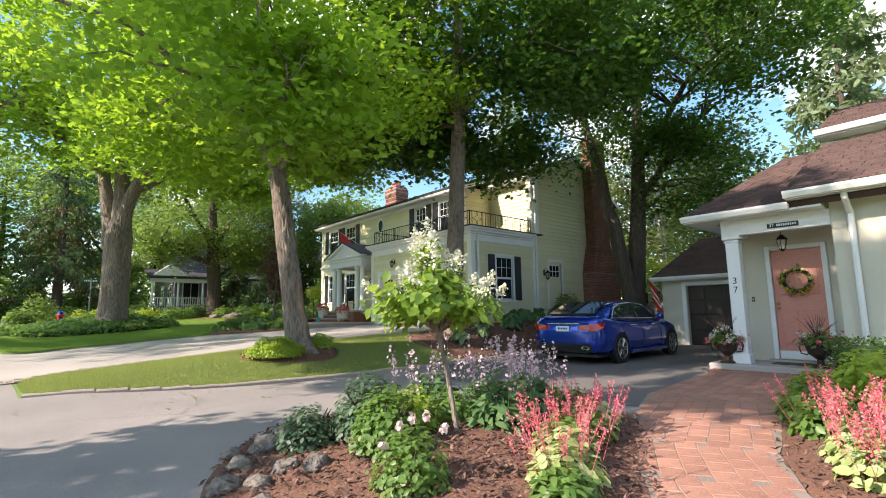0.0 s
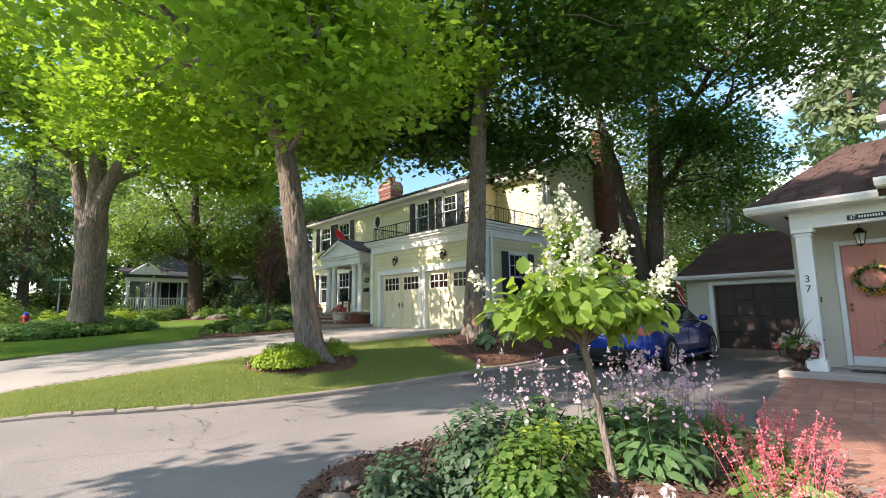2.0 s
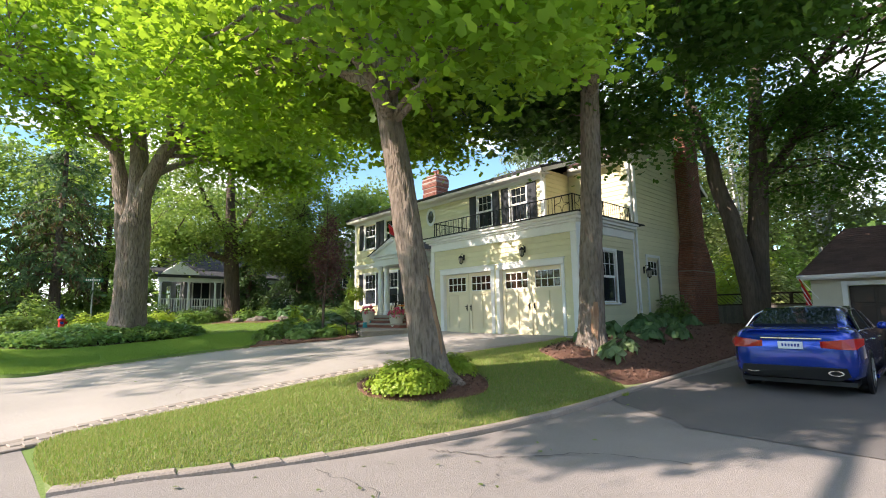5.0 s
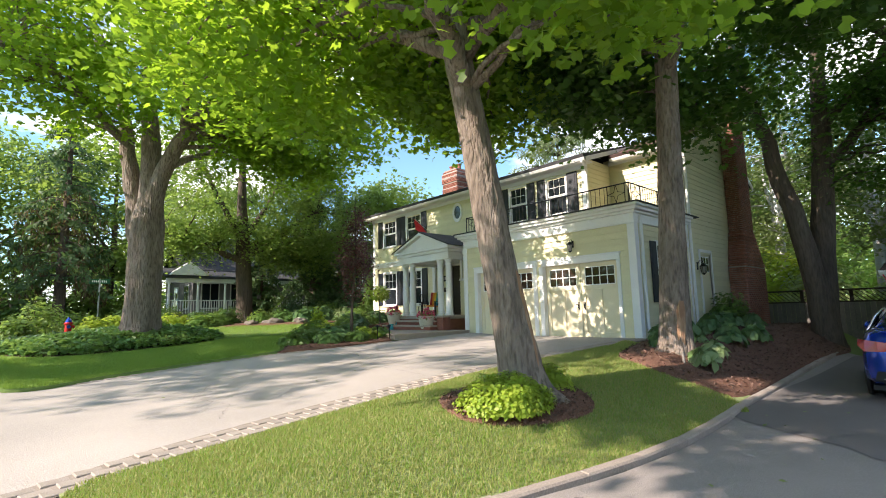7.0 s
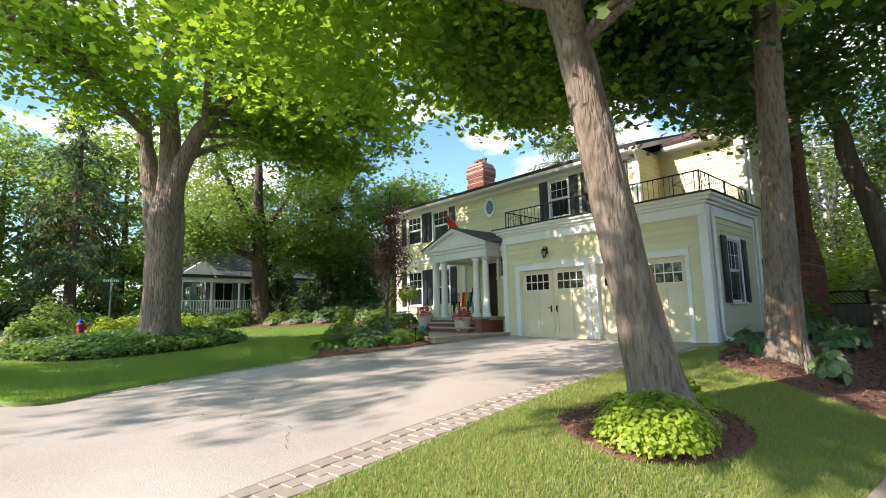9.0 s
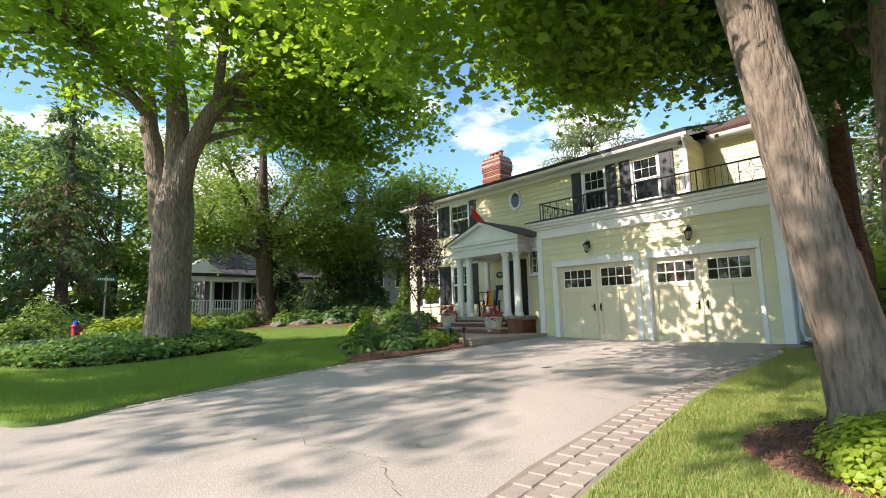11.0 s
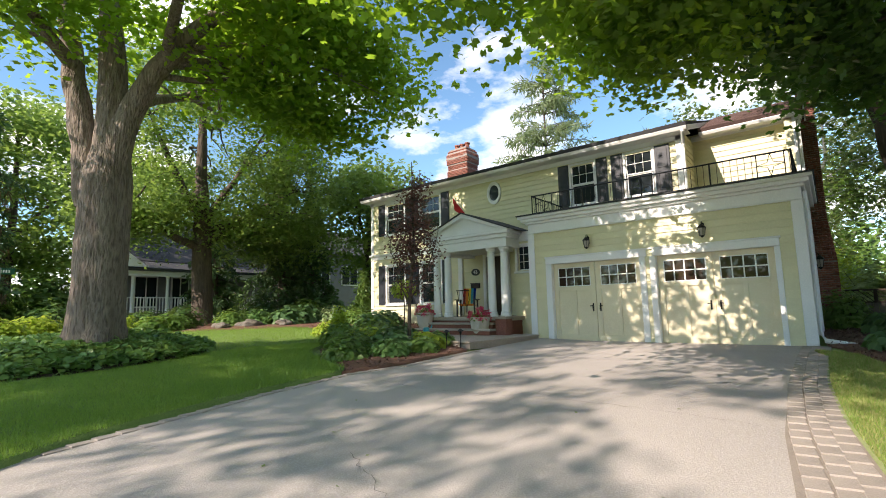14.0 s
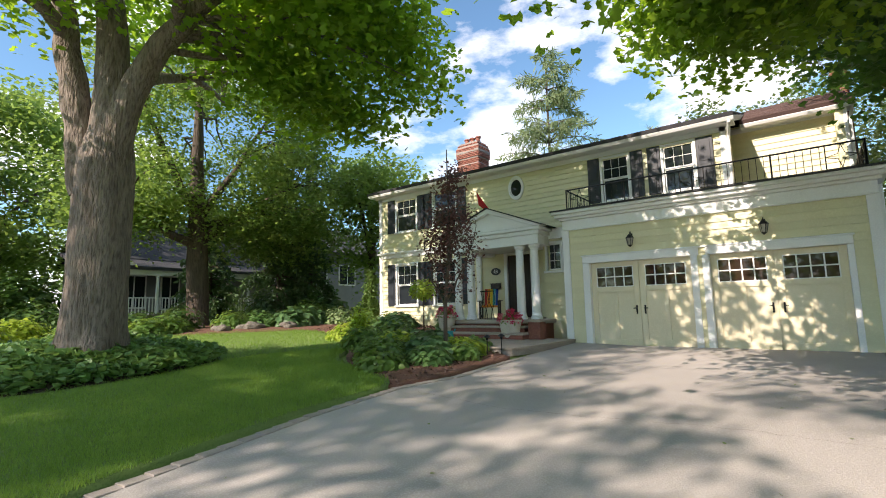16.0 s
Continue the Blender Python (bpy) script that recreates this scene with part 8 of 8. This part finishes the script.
far_house("house", "white house with a railed porch behind trees", 9.0, 43.0, 17.5, 51.0, 1.15, 3.6, 6.4, "grey_wall", "roof_dark", [("y", 0.6, 1.0, 1.1, 1.7), ("y", 2.6, 0.9, 0.9, 1.8), ("y", 4.6, 1.0, 1.1, 1.5), ("x", 1.0, 1.0, 1.0, 1.6), ("x", 4.0, 1.0, 1.0, 1.6)], True)
far_house("house", "dark grey house glimpsed past conifers", 19.0, 40.0, 27.0, 50.0, 1.0, 4.8, 7.2, "grey_wall", "roof_dark", [("y", 0.6, 2.6, 1.4, 1.3), ("y", 3.2, 2.6, 1.4, 1.3), ("x", 1.0, 2.4, 1.6, 1.4), ("x", 1.4, 0.6, 1.6, 1.6), ("y", 0.8, 0.4, 1.4, 1.5)])
far_house("house", "grey bungalow across the cross street", -16.0, 52.0, -4.0, 62.0, 1.0, 3.0, 5.2, "grey_wall", "roof_dark", [("y", 2.0, 0.9, 1.4, 1.2), ("y", 7.0, 0.9, 1.8, 1.2)])

# fence and shrubs behind the house side
fc = thing("fence", "weathered grey wooden fence with a dark lattice top", "fence", pose(21.9, 7.7, 0.1))
for k in range(31):
    part("fence_board", cube(0, 0.145 * k, 0, 0.022, 0.145 * k + 0.137, 1.42), "wood_grey", fc)
for k in range(4):
    part("post", cube(0.023, 1.45 * k, 0, 0.12, 1.45 * k + 0.1, 1.9), "wood_dark", fc)
part("rail", cube(-0.02, 0, 1.421, 0.1, 4.5, 1.47), "wood_dark", fc)
part("rail", cube(-0.02, 0, 1.84, 0.1, 4.5, 1.90), "wood_dark", fc)
for k in range(30):
    bm = bmesh.new()
    prism(bm, [(0.01, 0.15 * k, 1.47), (0.01, 0.15 * k + 0.03, 1.47), (0.01, min(4.48, 0.15 * k + 0.40), 1.84), (0.01, min(4.46, 0.15 * k + 0.37), 1.84)], (0.012, 0, 0))
    part("lattice", bm, "wood_dark", fc)
shrub("dogwood", "pale variegated dogwood above the fence", 24.2, 10.4, 1.8, 3.0, "leaf_pale", 5200, 0.16, 301, z=0.2)
shrub("dogwood", "pale variegated dogwood above the fence", 23.8, 7.6, 1.5, 2.7, "leaf_pale", 3800, 0.16, 302, z=0.2)
shrub("shrub", "bright green shrub behind the fence", 26.5, 12.0, 2.4, 4.2, "leaf_lime", 4600, 0.20, 303, z=0.2)

# border shrubs beyond the lawn
rng0 = random.Random(9)
BORDER = [(-0.2, 31.8, 0.7, 1.0, "leaf_far"), (0.6, 33.0, 1.0, 1.9, "leaf_far"), (2.4, 32.2, 0.8, 0.8, "leaf_lime"), (3.4, 33.2, 0.9, 0.9, "leaf_lime"), (4.4, 31.4, 0.7, 0.7, "leaf_bush"), (5.4, 32.0, 0.9, 0.8, "leaf_lime"), (6.4, 31.2, 0.7, 0.6, "leaf_bush"),
          (7.2, 31.6, 0.8, 0.7, "leaf_bush"), (8.1, 32.8, 1.0, 1.0, "leaf_boxwood"), (7.0, 33.6, 1.0, 0.9, "leaf_boxwood"), (9.4, 31.2, 0.8, 0.7, "leaf_bush"), (10.4, 31.0, 0.8, 0.7, "leaf_pach"), (11.4, 30.2, 0.9, 0.8, "leaf_hosta"), (12.4, 30.6, 0.9, 0.8, "leaf_hosta"), (11.6, 32.6, 0.75, 1.5, "leaf_blue"),
          (13.2, 31.6, 1.0, 1.1, "leaf_bush"), (14.4, 31.6, 1.0, 1.2, "leaf_hosta"), (13.4, 29.6, 0.8, 0.7, "leaf_variegated"), (14.6, 29.6, 0.8, 0.9, "leaf_bush"), (5.6, 34.4, 1.2, 1.2, "leaf_boxwood"), (4.2, 35.2, 1.2, 1.3, "leaf_bush"), (12.6, 35.0, 1.3, 1.8, "leaf_boxwood"), (1.8, 34.6, 1.0, 1.2, "leaf_far")]
for k, (x, y, r, h, leaf) in enumerate(BORDER):
    shrub("shrub", {"leaf_far": "light green arching shrub by the street", "leaf_lime": "yellow-green shrub in the border", "leaf_bush": "rounded green shrub in the border", "leaf_boxwood": "dark clipped shrub before the porch", "leaf_hosta": "broad-leaved hosta clump in the border", "leaf_pach": "low glossy shrub in the border", "leaf_blue": "pale blue-green rounded shrub", "leaf_variegated": "variegated shrub in the border"}[leaf],
          x, y, r, h, leaf, 900, 0.15 if leaf != "leaf_hosta" else 0.28, 320 + k, z=land(x, y) + 0.05, stems=3)
for k, (x, y, r, h) in enumerate(((-11.5, 45.2, 2.2, 3.4), (-8.2, 44.6, 2.0, 3.0), (-5.2, 45.4, 2.2, 3.8), (-2.6, 44.4, 1.7, 2.6), (0.4, 45.0, 2.0, 3.2), (3.2, 44.6, 1.9, 3.0), (6.2, 45.6, 2.0, 3.4))):
    tagged(shrub("shrub", "tall loose green shrub across the cross street", x, y, r, h, "leaf_far" if k % 2 else "leaf_bush", 2000, 0.28, 360 + k, z=land(x, y), stems=4), group="shrubs across the cross street")
shrub("japanese_maple", "low red-brown Japanese maple across the street", -1.0, 47.0, 1.8, 2.0, "leaf_purple", 2600, 0.16, 350, z=land(-1, 47))

# conifers and trees behind
conifer("spruce", "old spruce with brown hanging twigs", 1.6, 41.5, 16, 4.2, "needle", 401, layers=19, bare=0.20, per=95, size=0.34, trunk_r=0.34, hang="needle_brown")
conifer("spruce", "dark spruce behind the border", 14.4, 35.6, 11, 2.6, "needle", 402, layers=26, bare=0.03, per=150, size=0.26)
conifer("spruce", "dark spruce behind the border", 17.0, 36.6, 9.5, 2.5, "needle", 403, layers=26, bare=0.03, per=150, size=0.26)
conifer("spruce", "dark spruce beside the far porch", 12.0, 38.4, 7.0, 2.2, "needle", 404, layers=20, bare=0.05, per=140, size=0.26)
conifer("white_pine", "tall open white pine behind the roof", 32.0, 27.8, 20.5, 5.6, "needle_pine", 405, layers=17, bare=0.30, per=170, size=0.55, droop=-0.08, z0=0.8, taper=0.42, shape="needle")
conifer("white_pine", "open pine behind the gable", 38.0, 22.0, 15, 4.0, "needle_pine", 406, layers=16, bare=0.3, per=130, size=0.5, droop=0.05, z0=1.0, shape="needle")
conifer("white_pine", "tall layered conifer behind the cream house", 31.0, 4.0, 20, 6.5, "needle_pine", 407, layers=18, bare=0.15, per=220, size=0.45, droop=0.12, z0=0.5)
conifer("white_pine", "tall layered conifer behind the cream house", 30.0, -4.0, 18, 6.0, "needle_pine", 408, layers=18, bare=0.15, per=200, size=0.45, droop=0.12, z0=0.5)


def simple_tree(name, label, x, y, h, r, leaf, seed, size=0.28, sprays=150, per=80, bark="bark_dark", bottom=0.35, gap=0.3):
    z = land(x, y)
    return broadleaf(name, label, [(x, y, z - 0.1, 0.32), (x, y, z + 1.0, 0.25), (x + 0.1, y, z + h * 0.45, 0.2), (x, y + 0.1, z + h * 0.85, 0.06)],
                     [[(x, y, z + h * 0.35, 0.14), (x + r * 0.5, y + r * 0.2, z + h * 0.6, 0.08), (x + r * 0.7, y + r * 0.3, z + h * 0.75, 0.03)], [(x, y, z + h * 0.35, 0.14), (x - r * 0.5, y - r * 0.3, z + h * 0.6, 0.08), (x - r * 0.7, y - r * 0.3, z + h * 0.75, 0.03)]],
                     [(x, y, z + h * (bottom + 1) / 2, r, r, h * (1 - bottom) / 2, sprays)], leaf, bark, seed, size, "simple", per=per, spread=(0.75, 0.75, 0.4), twigs=30, ring=8, gap=gap, flare=0)


simple_tree("shade_tree", "tall leafy tree across the street", -2.0, 56.0, 15, 6.0, "leaf_far", 501, 0.34, 220, bottom=0.12)
simple_tree("shade_tree", "tall leafy tree across the street", -9.0, 50.0, 14, 6.0, "leaf_far", 502, 0.34, 200, bottom=0.1)
simple_tree("shade_tree", "full green tree beyond the corner", 5.0, 50.0, 15, 5.5, "leaf_far", 503, 0.34, 220, bottom=0.15)
simple_tree("shade_tree", "full green tree beyond the corner", -9.5, 41.0, 12, 4.0, "leaf_far", 504, 0.30, 150, bottom=0.15)
simple_tree("shade_tree", "full green tree behind the white house", 15.0, 56.0, 14, 6.0, "leaf_far", 505, 0.34, 200, bottom=0.1)
simple_tree("shade_tree", "green tree between the houses", 18.5, 33.0, 10, 3.2, "leaf_far", 506, 0.26, 150, bottom=0.2)
simple_tree("birch_tree", "light airy birch behind the garage", 25.5, 8.6, 11, 3.0, "leaf_birch", 507, 0.20, 130, 70, "galv", bottom=0.25, gap=0.4)
simple_tree("birch_tree", "light airy birch behind the garage", 28.0, 12.5, 12, 3.4, "leaf_birch", 508, 0.20, 140, 70, "galv", bottom=0.2, gap=0.4)
simple_tree("shade_tree", "grey-green tree behind the house", 29.0, 17.0, 12, 4.0, "leaf_birch", 509, 0.26, 150, bottom=0.2)
simple_tree("shade_tree", "green tree behind the cream house", 24.0, 2.5, 8, 3.0, "leaf_far", 510, 0.24, 130, bottom=0.15)
simple_tree("shade_tree", "grey-green tree behind the house", 40.0, 14.0, 13, 5.0, "leaf_far", 511, 0.32, 170, bottom=0.1)

# far woods all round
rng = np.random.default_rng(600)
wp = []
for k in range(420):
    a = rng.uniform(0, 2 * math.pi)
    d = rng.uniform(68, 95)
    cx_, cy_, hh, rr = 8 + d * math.cos(a), 20 + d * math.sin(a), rng.uniform(8, 15), rng.uniform(3.5, 6)
    g = rng.normal(0, 1, (90, 3))
    g /= np.linalg.norm(g, axis=1)[:, None]
    wp.append(g * np.array((rr, rr, hh / 2)) * (rng.uniform(0.6, 1.0, 90) ** 0.5)[:, None] + (cx_, cy_, hh / 2))
wp = np.concatenate(wp)
v, f = leaf_arrays(rng, wp, 1.5, "simple", 0.7)
tagged(mesh_np("far_woods", v, f, "leaf_far"), "soft green belt of distant trees", "woods", kind="stuff")


# ---- grass blades ----
def grass(name, pts, n, m, seed, h=0.05, lift=0.03, label="short mown grass blades", avoid=()):
    rng = np.random.default_rng(seed)
    q = scatter(rng, pts, n)
    for bed in avoid:
        q = q[~within(q, np.array(smooth_loop(bed)))]
    n = len(q)
    z = np.array([land(x, y) for x, y in q]) + lift
    a = rng.uniform(0, 2 * math.pi, n)
    w = 0.0035 + 0.0025 * rng.random(n)
    hh = h * rng.uniform(0.5, 1.25, n)
    lean = rng.normal(0, 0.35, (n, 2)) * hh[:, None]
    p = np.stack([q[:, 0], q[:, 1], z], 1)
    s = np.stack([np.cos(a) * w, np.sin(a) * w, np.zeros(n)], 1)
    t = p + np.stack([lean[:, 0], lean[:, 1], hh], 1)
    v = np.stack([p - s, p + s, t], 1).reshape(-1, 3)
    return tagged(mesh_np(name, v, np.arange(3 * n).reshape(-1, 3), m), label, "grass", kind="stuff")


STRIP = [(x, curve_at(KERB, x) + 0.13) for x in np.linspace(0.1, 7.9, 14)] + [(x, curve_at(PAVE_OUT, x) - 0.03) for x in np.linspace(11.0, 0.1, 14)]
grass("grass", STRIP, 100000, "blade", 701, 0.038, 0.03, avoid=(BEDB, BEDC))
grass("grass", STRIP, 110000, "blade_pale", 702, 0.045, 0.03, avoid=(BEDB, BEDC))
grass("grass", [(-0.5, 18.0), (1.2, 18.3), (3.4, 18.65), (4.9, 18.75), (5.5, 19.8), (6.2, 21.4), (7.4, 22.6), (5.5, 23.4), (2, 22.8), (-0.8, 23.5)], 110000, "blade", 703, 0.05, 0.075)
grass("grass", LAWN_LOOP, 70000, "blade", 704, 0.06, 0.075)

LITTER = [(0.4, 9.0), (2.4, 8.6), (5.0, 8.25), (8.0, 8.4), (12.0, 8.6), (12.0, 7.6), (7.0, 7.2), (3.0, 7.2), (0.2, 7.8)]
rng = np.random.default_rng(710)
lq = scatter(rng, LITTER, 40)
v, f = leaf_arrays(rng, [(x, y, land(x, y) + 0.03) for x, y in lq], 0.06, "simple", 0.25)
tagged(mesh_np("leaf_litter", v, f, "leaf_birch"), "few fallen leaves on the asphalt by the kerb", "fallen leaves", kind="stuff")
lq = scatter(rng, [(1, 12.6), (5, 12.8), (11, 12.8), (11, 18), (5, 18), (1, 17.8)], 30)
v, f = leaf_arrays(rng, [(x, y, land(x, y) + 0.03) for x, y in lq], 0.05, "simple", 0.25)
tagged(mesh_np("leaf_litter", v, f, "leaf_birch"), "few fallen leaves on the concrete driveway", "fallen leaves", kind="stuff")

# ---- small pieces of the ground, last ----
def brick_mesh(name, l, w, h, bev=0.008):
    bm = cube(-l / 2, -w / 2, -h, l / 2, w / 2, 0)
    bmesh.ops.bevel(bm, geom=[e for e in bm.edges if all(v.co.z > -1e-6 for v in e.verts)], offset=bev, segments=1, affect="EDGES")
    me = bpy.data.meshes.new(name)
    bm.to_mesh(me)
    bm.free()
    return me


def lay(me, name, parent, x, y, z, ang):
    ob = new(name, me)
    ob.parent = parent
    ob.matrix_basis = pose(x, y, z, random.uniform(-0.4, 0.4), random.uniform(-0.4, 0.4), ang)
    return ob


edging = setting(new("paver_edging"), "tan paver border along the concrete driveway", "paving")
pm = brick_mesh("paver", 0.229, 0.150, 0.06, 0.006)
pm.materials.append(M["paver"])
x = -0.4
while x < 11.85:
    lo, hi = curve_at(PAVE_OUT, x), curve_at(PAVE_IN, x)
    ang = math.degrees(math.atan2(curve_at(PAVE_OUT, x + 0.3) - lo, 0.3))
    for r in range(3):
        y = (lo + hi) / 2 + (r - 1) * 0.155
        xx = x + (0.115 if r % 2 else 0)
        lay(pm, "paver", edging, xx, y, land(xx, y) + 0.034, ang)
    x += 0.233
edge2 = setting(new("paver_row"), "single worn paver row along the lawn edge", "paving")
x = -0.6
while x < 8.6:
    y = curve_at(LAWN_EDGE, x) - 0.07
    ang = math.degrees(math.atan2(curve_at(LAWN_EDGE, x + 0.2) - curve_at(LAWN_EDGE, x), 0.2))
    lay(pm, "paver", edge2, x, y, land(x, y) + 0.03, ang)
    x += 0.235
setting(ruled("paver_bed", -0.45, 11.95, 50, 4, lambda x: curve_at(PAVE_OUT, x) - 0.02, lambda x: curve_at(PAVE_IN, x) + 0.02, "joint", 0.026), "dark sand under the paver border", "paving")
kerb = setting(new("kerb"), "weathered stone kerb along the driveway", "kerb")
x = 0.08
while x < 16.0:
    L = random.uniform(0.75, 1.05) if x > 2.2 else 0.42
    y0, y1 = curve_at(KERB, x), curve_at(KERB, min(16.4, x + L))
    km = brick_mesh("kerb_stone", L + 0.02, 0.13, 0.22, 0.018)
    km.materials.append(M["kerb"])
    ang = math.degrees(math.atan2(y1 - y0, L))
    ob = lay(km, "kerb_stone", kerb, x + L / 2, (y0 + y1) / 2 + 0.07, max(0.085, land(x + L / 2, (y0 + y1) / 2 + 0.1) + 0.045), ang)
    x += L
path = setting(new("brick_path"), "worn clay-brick garden path to the stoop", "path")
CL = [(1.2, -0.5), (2.4, 0.35), (3.6, 1.33), (4.6, 1.88), (5.6, 2.2), (7.0, 2.62), (8.6, 2.75), (10.45, 2.95)]
WD = [(1.2, 0.75), (3.6, 0.95), (5.0, 1.25), (7.0, 1.5), (10.45, 1.7)]
pmesh = brick_mesh("brick", 0.240, 0.173, 0.05, 0.006)
pmesh.materials.append(M["path_brick"])
P_ = [Vector((*p, 0)) for p in CL]
seglen = [0.0]
for a, b in zip(P_, P_[1:]):
    seglen.append(seglen[-1] + (b - a).length)
def along_path(s):
    x = float(np.interp(s, seglen, [p.x for p in P_]))
    y = float(np.interp(s, seglen, [p.y for p in P_]))
    return Vector((x, y, 0))
s = 0.15
row = 0
while s < seglen[-1]:
    p = along_path(s)
    d = (along_path(s + 0.3) - along_path(s - 0.3)).normalized()
    nrm = Vector((-d.y, d.x, 0))
    w = curve_at(WD, p.x)
    n = max(3, round(w / 0.176))
    for k in range(n):
        q = p + nrm * ((k - (n - 1) / 2) * 0.176) + d * (0.12 if k % 2 else 0.0)
        lay(pmesh, "brick", path, q.x, q.y, max(land(q.x, q.y), -0.02) + 0.05, math.degrees(math.atan2(d.y, d.x)) + random.uniform(-1.2, 1.2))
    s += 0.243
    row += 1
pb = []
for s in np.linspace(0, seglen[-1], 40):
    p = along_path(s)
    d = (along_path(s + 0.3) - along_path(s - 0.3)).normalized()
    nrm = Vector((-d.y, d.x, 0))
    w = curve_at(WD, p.x) / 2 + 0.04
    for e in (-w, w):
        q = p + nrm * e
        pb.append((q.x, q.y, max(land(q.x, q.y), -0.02) + 0.045))
setting(mesh_np("path_bed", pb, [(2 * i, 2 * i + 2, 2 * i + 3, 2 * i + 1) for i in range(39)], "joint"), "dark sand between the path bricks", "path")
